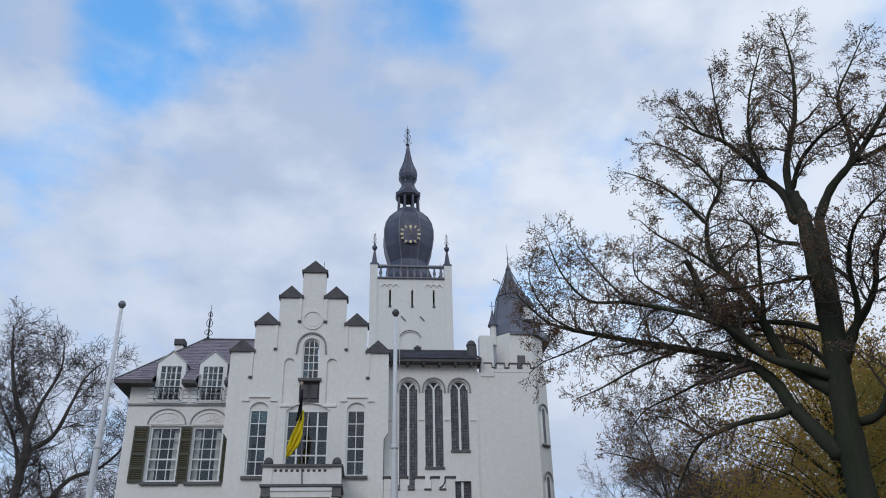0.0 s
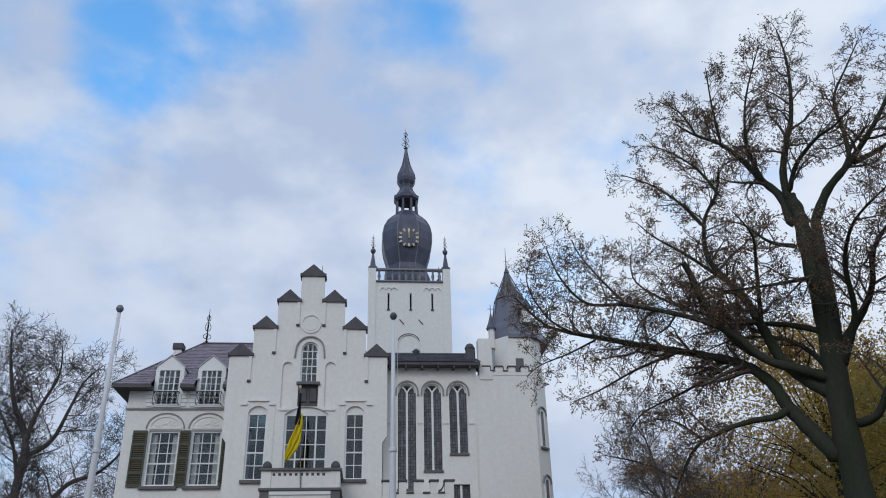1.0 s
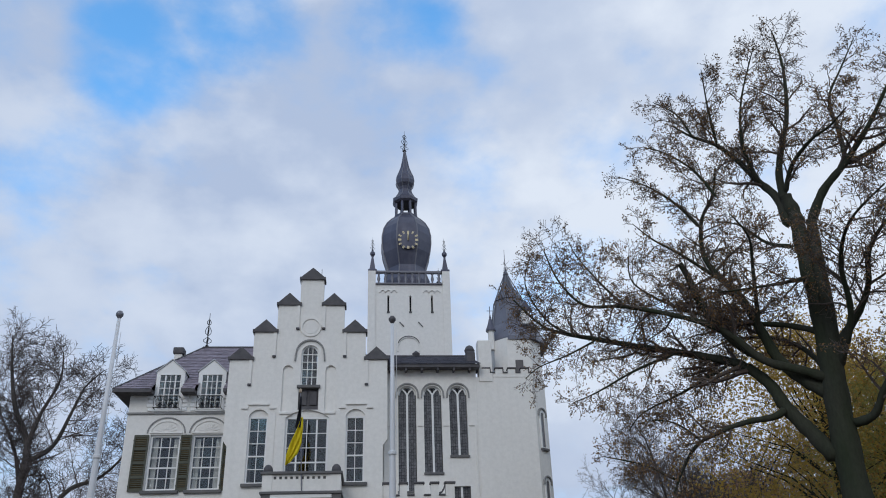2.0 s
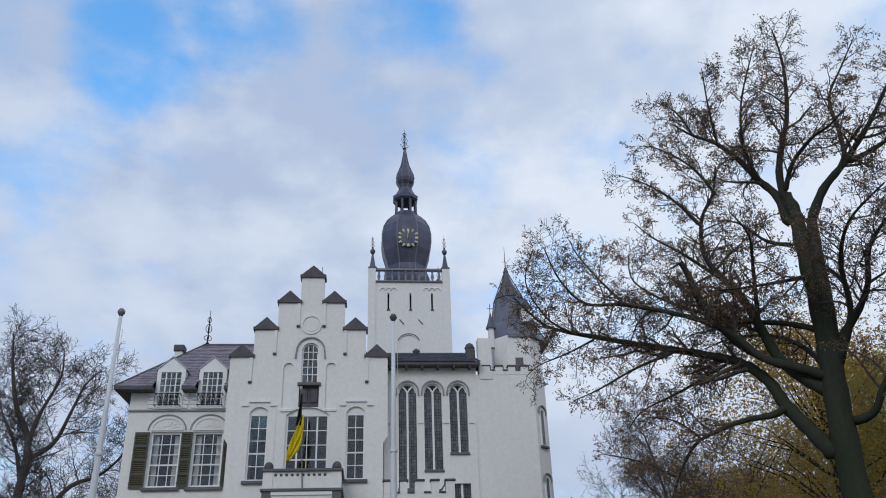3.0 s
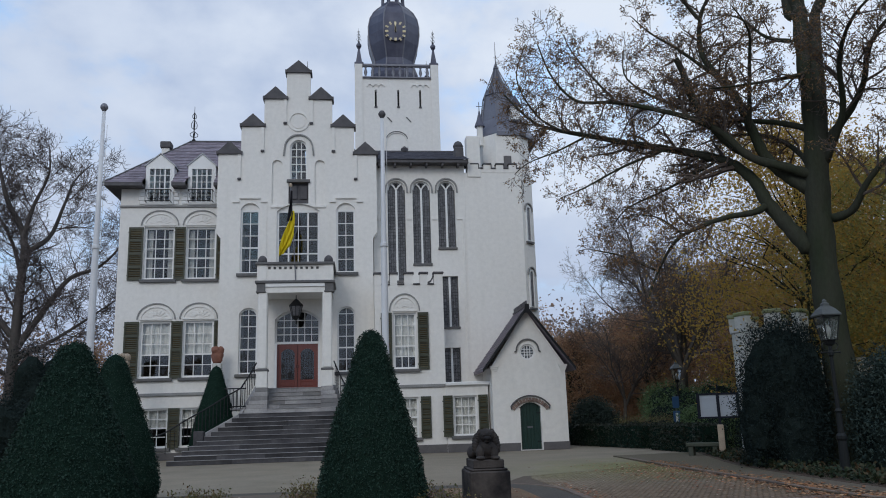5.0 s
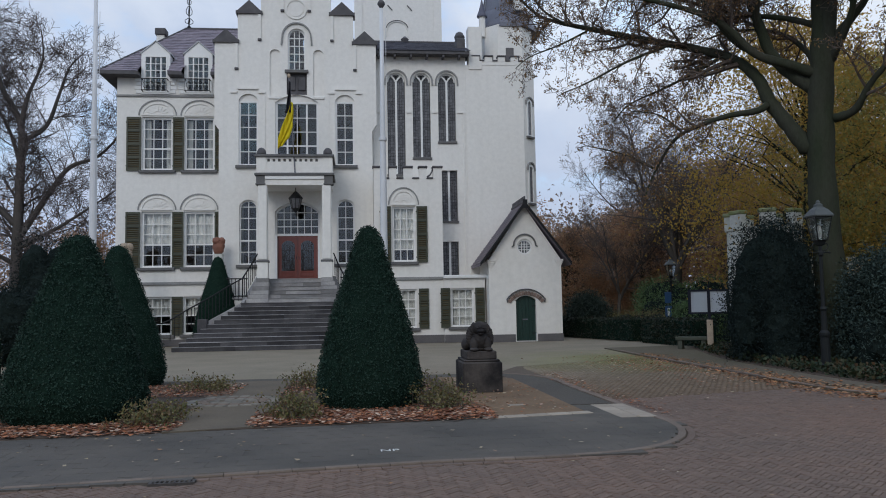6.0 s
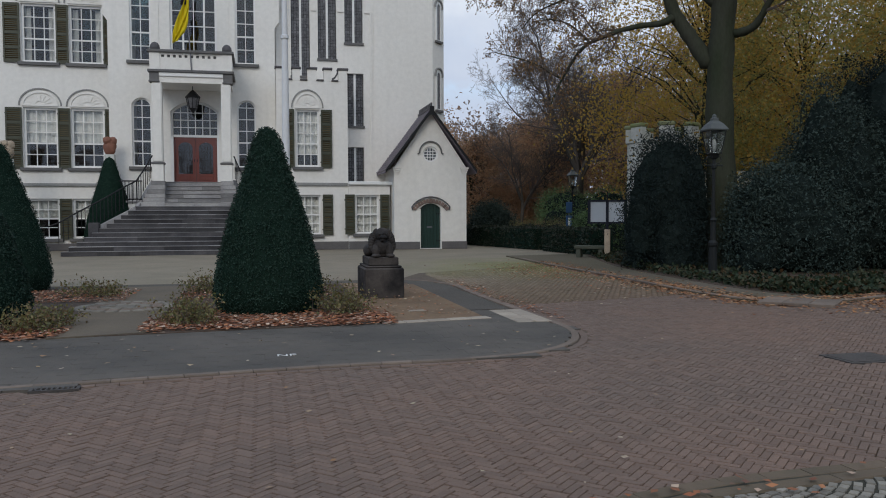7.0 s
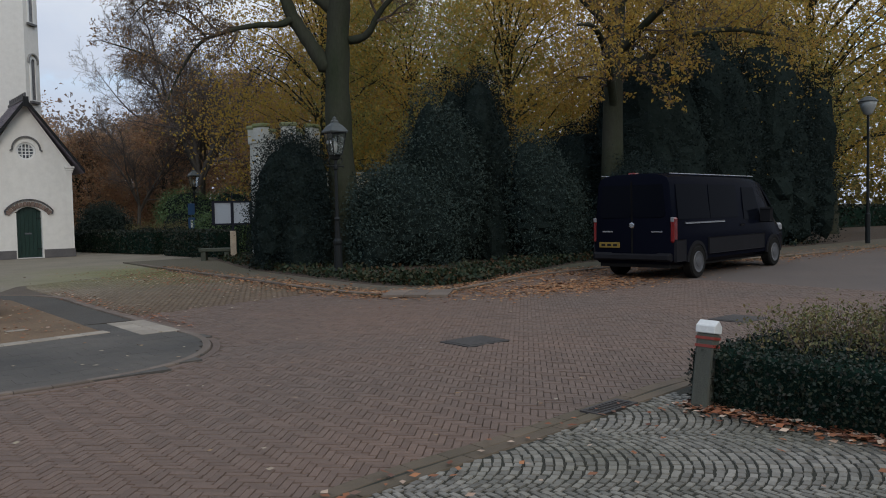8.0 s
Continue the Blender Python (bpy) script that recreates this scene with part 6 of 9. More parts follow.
pieces("sett", drive, {0: (0.108, 0.106, 0.04, 0.012)}, spots, M["mossy"], M["mossy"], lambda x, y: y < 14.6, block_shape)
# blue-grey slabs of the pavement
pave = thing("pavement", "worn blue-grey concrete slab pavement", "pavement", kind="structure")
PAVE = [p for p in shifted(KERB, 0.14) if p[1] < 12.7] + [(3.34, 12.7), (3.34, 11.86), (1.7, 11.58), (1.5, 11.43), (-1.45, 11.2), (-2.5, 11.05), (-4.4, 10.84), (-14, 11.0)]
spots = []
for i in range(62):
    for j in range(19):
        x, y = -14 + i * 0.302 + (0.15 if j % 2 else 0), 7.45 + j * 0.302
        sh = 0.0 if x < -6 else (x + 6) * 0.075
        y += min(sh, 0.55)
        corners = [inside(x + a, y + b, PAVE) for a in (-0.12, 0.12) for b in (-0.12, 0.12)]
        if not any(corners) or x < -6.5:
            continue
        if 3.60 < x < 4.2 and 10.95 < y < 12.7:
            continue
        if abs(x - 0.31) < 0.25 and abs(y - 9.13) < 0.22:
            continue
        spots.append((x, y, 0.020 + prng.uniform(-0.0007, 0.0007), 0.0, 0, 1, 1))
pieces("slab", pave, {0: (0.3008, 0.3008, 0.06, 0.0012)}, spots, M["slab"], M["slab"], lambda x, y: -3.2 < x < 3 and y < 10.4, block_shape)
flat("pavement_base", PAVE, 0.0185, M["slab"], "dark joints of the pavement", 0.09)
marker = thing("parking_tile", "pavement slab with white painted letters", "paving slab", at=(0.31, 9.12, 0))
o = part("slab", boxed(-0.24, -0.20, 0.0, 0.24, 0.20, 0.024, 0.005), M["slab"], marker)
txt = bpy.data.curves.new("letters", "FONT")
txt.body, txt.size, txt.extrude, txt.align_x, txt.align_y = "NP", 0.175, 0.001, "CENTER", "CENTER"
to = new("letters_curve", txt)
bpy.context.view_layer.update()
tm = bpy.data.meshes.new_from_object(to.evaluated_get(bpy.context.evaluated_depsgraph_get()))
bpy.data.objects.remove(to)
tm.materials.append(M["white_paint"])
lt = new("letters", tm)
lt.parent = marker
lt.matrix_basis = pose(0.0, 0.0, 0.0265, 0, 0, 2) @ Matrix.Diagonal((1.0, 0.95, 1, 1))
tagged(lt, "white painted letters")


def kerb_run(name, line, width, height, label, side=1, step=0.9, low=-0.05, mat=None):
    """Kerb stones laid end to end along a line."""
    k = thing(name, label, "kerb", kind="structure")
    run, acc = [Vector(line[0])], 0.0
    dense = smooth_line(line, 3)
    last = Vector(dense[0])
    for p in dense[1:]:
        p = Vector(p)
        while (p - last).length > step:
            last = last + (p - last).normalized() * step
            run.append(last.copy())
    for a, b in zip(run, run[1:]):
        d = (b - a).normalized()
        nrm = Vector((-d.y, d.x)) * width * side
        bm = bmesh.new()
        g = d * 0.004
        base = [a + g, b - g, b - g + nrm, a + g + nrm]
        lo = [bm.verts.new((p.x, p.y, low)) for p in base]
        ins = [nrm * 0.06, nrm * 0.06, -nrm * 0.06, -nrm * 0.06]
        mid = [bm.verts.new((p.x, p.y, height - 0.012)) for p in base]
        hi = [bm.verts.new((p.x + q.x, p.y + q.y, height)) for p, q in zip(base, ins)]
        bm.faces.new(hi)
        for i in range(4):
            j = (i + 1) % 4
            bm.faces.new((lo[i], lo[j], mid[j], mid[i]))
            bm.faces.new((mid[i], mid[j], hi[j], hi[i]))
        part("kerb_stone", bm, mat or M["kerb"], k)
    return k


kerb_run("kerb", [p for p in KERB if p[0] > -9], 0.10, 0.023, "pinkish concrete kerb round the pavement", step=0.33)
kerb_run("gutter_course", [p for p in shifted(KERB, -0.11) if p[0] > -9], 0.10, 0.004, "row of clay pavers along the kerb", step=0.21, mat=M["paver_one"])
kerb_run("drive_kerb", [p for p in RKERB if p[1] < 27 and p[0] < 30], 0.10, 0.05, "worn kerb along the shrub bed")
kerb_run("near_kerb", [p for p in NEAR if 0.5 < p[0] < 13], 0.13, 0.028, "brown concrete kerb at the cobbles", side=-1, step=0.30, mat=M["near_brick"])
kerb_run("near_gutter", [p for p in shifted(NEAR, -0.15) if 0.6 < p[0] < 13], 0.12, 0.034, "worn grey-brown kerb at the cobbles", side=-1, step=0.9, mat=M["near_brick"])
line = thing("slab_edging", "row of pale concrete edging slabs", "edging", kind="structure")
for k in range(5):
    a = 1.72 + k * 0.335
    part("edging_slab", boxed(-0.163, -0.11, 0, 0.163, 0.11, 0.032, 0.006, m=pose(a + 0.17, 11.50 + 0.055 * k, 0, 0, 0, 9)), M["pale_slab"], line)
pad = thing("pale_slabs", "two rows of pale concrete slabs in the pavement", "paving", kind="structure")
for i in range(2):
    for k in range(4):
        part("slab", boxed(-0.132, -0.185, 0, 0.132, 0.185, 0.026, 0.006, m=pose(3.78 + i * 0.272, 11.30 + k * 0.38, 0)), M["pale_slab"], pad)
pad2 = thing("crossing_slabs", "worn grey-brown slabs at the shrub bed corner", "paving", kind="structure")
for i in range(2):
    for k in range(3):
        part("slab", boxed(-0.24, -0.20, 0, 0.24, 0.20, 0.058, 0.006, m=pose(9.25, 11.95, 0, 0, 0, 44) @ pose(i * 0.49, k * 0.41 - 0.1, 0)), M["kerb"], pad2)
circle = thing("paving_circle", "round setting of worn grey paving stones in the path", "paving", kind="structure")
part("centre_stone", boxed(-0.16, -0.16, 0, 0.16, 0.16, 0.052, 0.01, m=pose(-2.22, 14.45, 0)), M["slab_ring"], circle)
for ring, (r, count) in enumerate(((0.32, 10), (0.52, 16), (0.72, 22))):
    me = finish("ring_stone", boxed(-0.085, -0.085, 0, 0.085, 0.085, 0.056, 0.012), M["kerb"] if ring == 1 else M["slab_ring"])
    for k in range(count):
        o = new("ring_stone", me)
        o.parent = circle
        a = math.tau * (k + 0.5 * ring) / count
        o.matrix_basis = pose(-2.22 + r * math.cos(a), 14.45 + r * math.sin(a), 0, 0, 0, math.degrees(a))
# fan-laid granite setts in the foreground
fan = thing("cobbled_forecourt", "grey granite setts laid in segmental arcs", "paving", kind="structure")
FAN = [p for p in shifted(NEAR, -0.28) if p[0] < 14] + [(14, -6), (-4, -6), (-3, 0.2)]
spots = []
AW = 1.10
FU, FV_ = Vector((0.66, 0.75)), Vector((0.75, -0.66))       # across the fans, and the way they bulge
R = AW * 0.75
half = math.asin(AW / 2 / R)
for col in range(-5, 7):
    for row in range(160):
        d0 = -4.0 + row * 0.063
        count = 15
        for k in range(count):
            a = -half + 2 * half * (k + 0.5) / count
            p = Vector((3.4, 4.0)) + FU * (col * AW + R * math.sin(a)) + FV_ * (d0 + R * math.cos(a))
            if not inside(p.x, p.y, FAN) or p.x > 8.0 or p.x < -0.8 or p.y < -0.4 or (p.x > 5.75 and p.y > -1.0):
                continue
            tang = FU * math.cos(a) - FV_ * math.sin(a)
            spots.append((p.x + prng.uniform(-0.006, 0.006), p.y + prng.uniform(-0.006, 0.006), 0.031 + prng.uniform(-0.003, 0.003), math.atan2(tang.y, tang.x) + prng.uniform(-0.13, 0.13), 0, prng.uniform(0.90, 1.04), (0.063 * math.cos(a) - 0.009) / 0.052 * prng.uniform(0.93, 1.05)))
pieces("sett", fan, {0: (0.073, 0.052, 0.02, 0.004)}, spots, M["sett_one"], M["sett"], lambda x, y: 3.6 < x < 5.0 and 3.2 < y < 4.2, block_shape)
flat("cobble_bed", [p for p in NEAR if p[0] > -1] + [(60, -14), (-8, -14), (-4, -1)], 0.023, M["moss_joint"], "mossy joints between the setts", 0.05)


# ---- plants: shared tools ----
M["yew"] = material("dark_yew_needles", (0.014, 0.032, 0.014), 0.6, None, 2, 30, 0.3, 0, hues=[(0.013, 0.030, 0.023), (0.021, 0.046, 0.034), (0.031, 0.062, 0.046), (0.017, 0.038, 0.028)], specular=0.12)
# core colours: near-black green that stands in for shade inside the foliage
M["yew_core"] = material("yew_inner_shade", (0.009, 0.020, 0.015), 0.95, (0.014, 0.030, 0.022), 6, 30, 0.5, 0.8, 40, specular=0.0)
M["shrub_core"] = material("shrub_inner_shade", (0.013, 0.020, 0.018), 0.95, (0.020, 0.028, 0.026), 6, 30, 0.5, 0.8, 40, specular=0.0)
M["shrub"] = material("dark_evergreen_leaves", (0.02, 0.035, 0.018), 0.5, None, 2, 30, 0.3, 0, hues=[(0.028, 0.044, 0.038), (0.036, 0.055, 0.048), (0.044, 0.064, 0.055), (0.032, 0.049, 0.042)], specular=0.10)
M["conifer"] = material("black_green_conifer", (0.012, 0.022, 0.014), 0.6, None, 2, 30, 0.3, 0, hues=[(0.011, 0.018, 0.018), (0.015, 0.024, 0.023), (0.021, 0.031, 0.029)], specular=0.05)
M["rhodo"] = material("fresh_green_leaves", (0.06, 0.10, 0.04), 0.5, None, 2, 30, 0.3, 0, hues=[(0.06, 0.10, 0.045), (0.10, 0.165, 0.07), (0.14, 0.21, 0.09)], specular=0.15)
M["ivy"] = material("ivy_leaves", (0.03, 0.055, 0.02), 0.5, None, 2, 30, 0.3, 0, hues=[(0.011, 0.021, 0.012), (0.020, 0.033, 0.018), (0.031, 0.046, 0.024), (0.042, 0.046, 0.024), (0.07, 0.036, 0.016)], specular=0.15)
M["hedge"] = material("clipped_hedge_leaves", (0.02, 0.034, 0.016), 0.55, None, 2, 30, 0.3, 0, hues=[(0.008, 0.014, 0.009), (0.014, 0.024, 0.015), (0.026, 0.038, 0.022), (0.020, 0.016, 0.011)], specular=0.3)
M["rose"] = material("autumn_rose_leaves", (0.10, 0.10, 0.03), 0.6, None, 2, 30, 0.3, 0, hues=[(0.09, 0.105, 0.036), (0.17, 0.165, 0.056), (0.24, 0.20, 0.085), (0.14, 0.08, 0.04), (0.08, 0.10, 0.036)], transmit=0.25)
M["yellow_leaf"] = material("yellow_oak_leaves", (0.30, 0.19, 0.03), 0.6, None, 0.25, 30, 0.3, 0, hues=[(0.38, 0.27, 0.065), (0.52, 0.34, 0.075), (0.60, 0.41, 0.085), (0.46, 0.25, 0.068), (0.36, 0.30, 0.08)], transmit=0.62)
M["green_leaf"] = material("green_gold_leaves", (0.16, 0.15, 0.03), 0.6, None, 0.25, 30, 0.3, 0, hues=[(0.24, 0.25, 0.09), (0.36, 0.34, 0.11), (0.46, 0.39, 0.115), (0.30, 0.31, 0.115)], transmit=0.62)
# rust and withered leaf hues, lightened and greyed to include background haze
M["rust_leaf"] = material("hazy_rust_leaves", (0.18, 0.08, 0.035), 0.7, None, 0.25, 30, 0.3, 0, hues=[(0.34, 0.20, 0.135), (0.46, 0.26, 0.15), (0.54, 0.33, 0.18), (0.36, 0.28, 0.20)], transmit=0.5)
M["dull_leaf"] = material("hazy_withered_leaves", (0.07, 0.055, 0.035), 0.8, None, 0.5, 30, 0.3, 0, hues=[(0.13, 0.105, 0.08), (0.20, 0.155, 0.10), (0.24, 0.18, 0.105), (0.16, 0.14, 0.10)], transmit=0.4)
# far twig brown made paler: distance haze is put into the colour
M["far_brown_haze"] = material("grey_brown_hazy_twigs", (0.2, 0.15, 0.12), 0.9, None, 0.1, 30, 0.3, 0, hues=[(0.20, 0.155, 0.135), (0.27, 0.20, 0.165), (0.33, 0.23, 0.17), (0.23, 0.19, 0.175)], transmit=0.4)
M["far_gold"] = material("olive_gold_far_leaves", (0.13, 0.10, 0.03), 0.8, None, 0.2, 30, 0.3, 0, hues=[(0.13, 0.11, 0.045), (0.20, 0.155, 0.05), (0.27, 0.20, 0.058), (0.15, 0.14, 0.055)], transmit=0.45)
M["beech_leaf"] = material("withered_gold_beech_leaves", (0.11, 0.08, 0.03), 0.8, None, 0.5, 30, 0.3, 0, hues=[(0.15, 0.090, 0.050), (0.22, 0.125, 0.058), (0.27, 0.165, 0.066), (0.19, 0.098, 0.052)], transmit=0.4)
M["litter"] = material("fallen_leaves", (0.25, 0.10, 0.05), 0.85, None, 2, 30, 0.3, 0, hues=[(0.09, 0.032, 0.020), (0.30, 0.10, 0.044), (0.45, 0.19, 0.085), (0.17, 0.055, 0.030), (0.64, 0.48, 0.36), (0.12, 0.040, 0.024), (0.36, 0.125, 0.052), (0.22, 0.09, 0.045)])
M["litter_orange"] = material("orange_fallen_leaves", (0.3, 0.13, 0.05), 0.85, None, 2, 30, 0.3, 0, hues=[(0.22, 0.085, 0.035), (0.36, 0.155, 0.060), (0.42, 0.21, 0.09), (0.16, 0.055, 0.028), (0.46, 0.29, 0.16), (0.28, 0.11, 0.045)])
M["litter_pale"] = material("pale_fallen_leaves", (0.4, 0.3, 0.2), 0.85, None, 2, 30, 0.3, 0, hues=[(0.30, 0.20, 0.10), (0.42, 0.36, 0.26), (0.25, 0.13, 0.06), (0.48, 0.42, 0.33)])
M["bark"] = material("mossy_grey_bark", (0.052, 0.051, 0.040), 0.95, (0.035, 0.043, 0.026), 1.2, 16, 0.6, 0.8, 22, stretch=(1, 1, 0.35), specular=0.1)
M["grey_bark"] = material("grey_brown_bark", (0.085, 0.074, 0.068), 0.9, (0.062, 0.056, 0.05), 1.2, 16, 0.6, 0.6, 22, stretch=(1, 1, 0.35))
M["twig"] = material("dark_twigs", (0.078, 0.060, 0.051), 0.9, (0.105, 0.080, 0.065), 1.5, 16, 0.5, 0.3)
M["grey_twig"] = material("grey_brown_bare_twigs", (0.085, 0.070, 0.068), 0.9, (0.11, 0.09, 0.086), 1.5, 16, 0.5, 0.3)


class Soup:
    """Vertices and faces gathered into one mesh."""

    def __init__(self, small=False):
        self.v, self.f, self.small = [], [], small

    def tube(self, pts, radii, sides):
        n0 = len(self.v)
        ref = Vector((0.31, 0.17, 0.93))
        for i, p in enumerate(pts):
            d = (pts[min(i + 1, len(pts) - 1)] - pts[max(i - 1, 0)]).normalized()
            a = d.cross(ref)
            if a.length < 0.05:
                a = d.cross(Vector((1, 0, 0)))
            a.normalize()
            b = d.cross(a)
            for k in range(sides):
                t = math.tau * k / sides
                self.v.append(tuple(p + (a * math.cos(t) + b * math.sin(t)) * radii[i]))
        for i in range(len(pts) - 1):
            for k in range(sides):
                j = (k + 1) % sides
                a, b = n0 + i * sides, n0 + (i + 1) * sides
                self.f.append((a + k, a + j, b + j, b + k))

    def leaf(self, p, size, rng, droop=0.0, slim=0.55):
        d = Vector((rng.gauss(0, 1), rng.gauss(0, 1), rng.gauss(0, 1) - droop)).normalized()
        s = d.cross(Vector((rng.gauss(0, 1), rng.gauss(0, 1), rng.gauss(0, 1)))).normalized() * size * slim * 0.5
        d = d * size
        n = len(self.v)
        if self.small:
            self.v += [tuple(p), tuple(p + d * 0.7 + s * 1.2), tuple(p + d - s * 1.1)]
            self.f.append((n, n + 1, n + 2))
            return
        self.v += [tuple(p), tuple(p + d * 0.5 + s), tuple(p + d), tuple(p + d * 0.5 - s)]
        self.f.append((n, n + 1, n + 2, n + 3))

    def flat_leaf(self, x, y, z, size, rng):
        a = rng.uniform(0, math.tau)
        c, s = math.cos(a) * size, math.sin(a) * size
        n = len(self.v)
        t = rng.uniform(-0.3, 0.5) * size
        self.v += [(x - c * 0.5, y - s * 0.5, z + abs(t) * 0.3), (x - s * 0.3, y + c * 0.3, z + t * 0.5 + 0.004), (x + c * 0.5, y + s * 0.5, z + abs(t) * 0.6), (x + s * 0.3, y - c * 0.3, z + 0.004)]
        self.f.append((n, n + 1, n + 2, n + 3))

    def make(self, name, mat, parent=None, smooth=False):
        return from_lists(name, self.v, self.f, mat, parent, smooth)


def curve_points(pts, n=6):
    return [Vector(p) for p in smooth_line(pts, n)]


def wander(rng, p, d, length, seg, bend, lift):
    """A crooked line of points from p."""
    pts = [p]
    for _ in range(seg):
        d = (d + Vector((rng.gauss(0, bend), rng.gauss(0, bend), rng.gauss(0, bend) + lift))).normalized()
        p = p + d * (length / seg)
        pts.append(p)
    return pts


def sprout(rng, wood, leaves, pts, r0, r1, length, spacing, level, leaf_size, leaf_chance, start=0.2, lift=0.06, thin=0.004, wide=0.9):
    """Side branches along a line of points, each with twigs of its own."""
    total = sum((b - a).length for a, b in zip(pts, pts[1:]))
    at, done = start * total, 0.0
    for a, b in zip(pts, pts[1:]):
        seg = (b - a).length
        while done + seg > at:
            f = (at - done) / seg
            p = a.lerp(b, f)
            along = at / total
            d0 = (b - a).normalized()
            side = d0.cross(Vector((rng.gauss(0, 1), rng.gauss(0, 1), rng.gauss(0, 1)))).normalized()
            d = (d0 * rng.uniform(0.35, 0.9) + side * wide).normalized()
            ln = length * (1.15 - 0.6 * along) * rng.uniform(0.6, 1.25)
            r = max((r0 + (r1 - r0) * along) * rng.uniform(0.35, 0.55), thin)
            seg_n = 5 if level > 2 else (4 if level > 1 else 2)
            line = wander(rng, p, d, ln, seg_n, 0.22, lift)
            wood.tube(line, [max(r * (1 - 0.75 * k / seg_n), thin) for k in range(seg_n + 1)], 5 if level > 2 else 3)
            if level > 1:
                sprout(rng, wood, leaves, line, r, max(r * 0.3, thin), length * 0.42, spacing * 0.62, level - 1, leaf_size, leaf_chance, 0.18, lift, thin, wide)
            if level <= 2 and leaves is not None:
                for q in line[1:]:
                    while rng.random() < leaf_chance:
                        leaves.leaf(q + Vector((rng.gauss(0, 0.05), rng.gauss(0, 0.05), rng.gauss(0, 0.05))), leaf_size * rng.uniform(0.6, 1.2), rng, 0.6)
            at += spacing * rng.uniform(0.6, 1.4)
        done += seg


# ---- the great tree by the drive ----
rng = random.Random(21)
beech = thing("large_tree", "large old beech with mossy trunk and nearly bare branches", "tree")
wood, twigs, leaves = Soup(), Soup(), Soup()
trunk = curve_points([(13.15, 21.0, -0.1), (13.05, 21.0, 2.4), (12.93, 20.98, 4.9), (12.97, 20.93, 6.9), (13.05, 20.87, 8.35), (13.12, 20.83, 9.9), (13.11, 20.83, 11.5), (13.11, 20.83, 12.7), (13.1, 20.83, 13.3), (13.0, 20.9, 13.9)])
n = len(trunk)
wood.tube(trunk, [0.43 * (1 - 0.62 * k / n) + 0.25 * math.exp(-k * 0.55) + 0.02 * math.sin(k * 1.3) for k in range(n)], 14)
stem = curve_points([(13.02, 20.88, 7.2), (13.1, 20.76, 8.4), (13.18, 20.56, 10.0), (13.25, 20.5, 11.5), (13.34, 20.45, 12.8)])
wood.tube(stem, [0.26 - 0.0045 * k for k in range(len(stem))], 10)


def bough(pts, r0, r1):
    """A limb along the points, its side branches, twigs and last leaves."""
    line = curve_points(pts, 5)
    n = len(line)
    wood.tube(line, [(r0 + (r1 - r0) * (k / (n - 1)) ** 0.8) * (1 + 0.08 * math.sin(k * 2.3 + r0 * 50)) * (0.35 if k == 0 else 1) for k in range(n)], 9)
    tiny = r0 < 0.10
    sprout(rng, twigs, leaves, line, r0, r1, 1.22 if tiny else 1.75, 0.235, 3, 0.085, 0.48, 0.1 if tiny else 0.28, 0.035, 0.0068)


bough([(12.7, 21.1, 5.8), (12.3, 21.4, 6.6), (11.9, 21.7, 7.4), (11.7, 21.9, 8.1), (11.3, 22.2, 8.7), (10.8, 22.6, 9.1), (9.7, 23.3, 9.6), (8.6, 24.1, 10.1), (7.5, 24.8, 10.6), (6.7, 25.4, 11.0), (6.0, 25.9, 11.5), (5.2, 26.5, 12.7)], 0.25, 0.03)
bough([(11.8, 21.6, 7.3), (11.4, 21.6, 7.1), (10.7, 21.7, 7.0), (10.0, 21.9, 6.8), (9.2, 22.1, 6.4), (8.6, 22.2, 5.5), (8.2, 22.1, 4.7)], 0.12, 0.02)
bough([(12.9, 21.0, 7.6), (12.5, 21.4, 8.1), (12.1, 21.8, 8.8), (11.9, 22.1, 9.8), (11.7, 22.4, 10.9), (11.4, 22.8, 11.8), (11.1, 23.1, 12.6), (11.1, 23.3, 13.4), (11.3, 23.3, 14.4), (11.8, 23.2, 15.3), (12.1, 23.2, 16.4)], 0.22, 0.03)
bough([(12.9, 20.9, 8.0), (12.3, 21.1, 8.3), (11.4, 21.4, 8.7), (10.7, 21.6, 9.5), (10.0, 21.8, 10.0), (9.1, 22.1, 10.4), (7.9, 22.7, 10.9), (6.8, 23.1, 11.1), (6.1, 23.3, 12.0), (5.7, 23.3, 13.1)], 0.16, 0.02)
bough([(11.6, 21.7, 8.8), (10.9, 22.0, 9.5), (10.2, 22.3, 10.9), (10.0, 22.3, 11.7), (9.8, 22.3, 12.2)], 0.14, 0.09)
bough([(12.9, 21.0, 12.9), (12.9, 21.2, 14.0), (12.6, 21.6, 14.9), (12.3, 21.9, 15.8), (11.9, 22.4, 16.8), (11.3, 22.9, 17.5), (10.9, 23.4, 18.3)], 0.17, 0.025)
bough([(13.0, 20.9, 13.2), (13.0, 21.0, 14.6), (13.3, 20.9, 15.8), (13.6, 20.7, 16.8), (13.8, 20.6, 18.1), (13.9, 20.6, 19.2), (13.9, 20.7, 20.5)], 0.15, 0.02)
bough([(13.0, 20.9, 14.0), (13.1, 20.3, 14.7), (13.4, 19.5, 15.1), (13.6, 18.8, 15.1), (13.8, 18.1, 15.3)], 0.09, 0.02)
bough([(13.4, 20.6, 12.8), (13.8, 20.2, 13.7), (14.4, 19.7, 14.4), (15.1, 19.1, 15.4), (15.6, 18.5, 16.4), (16.2, 18.0, 17.5)], 0.17, 0.025)
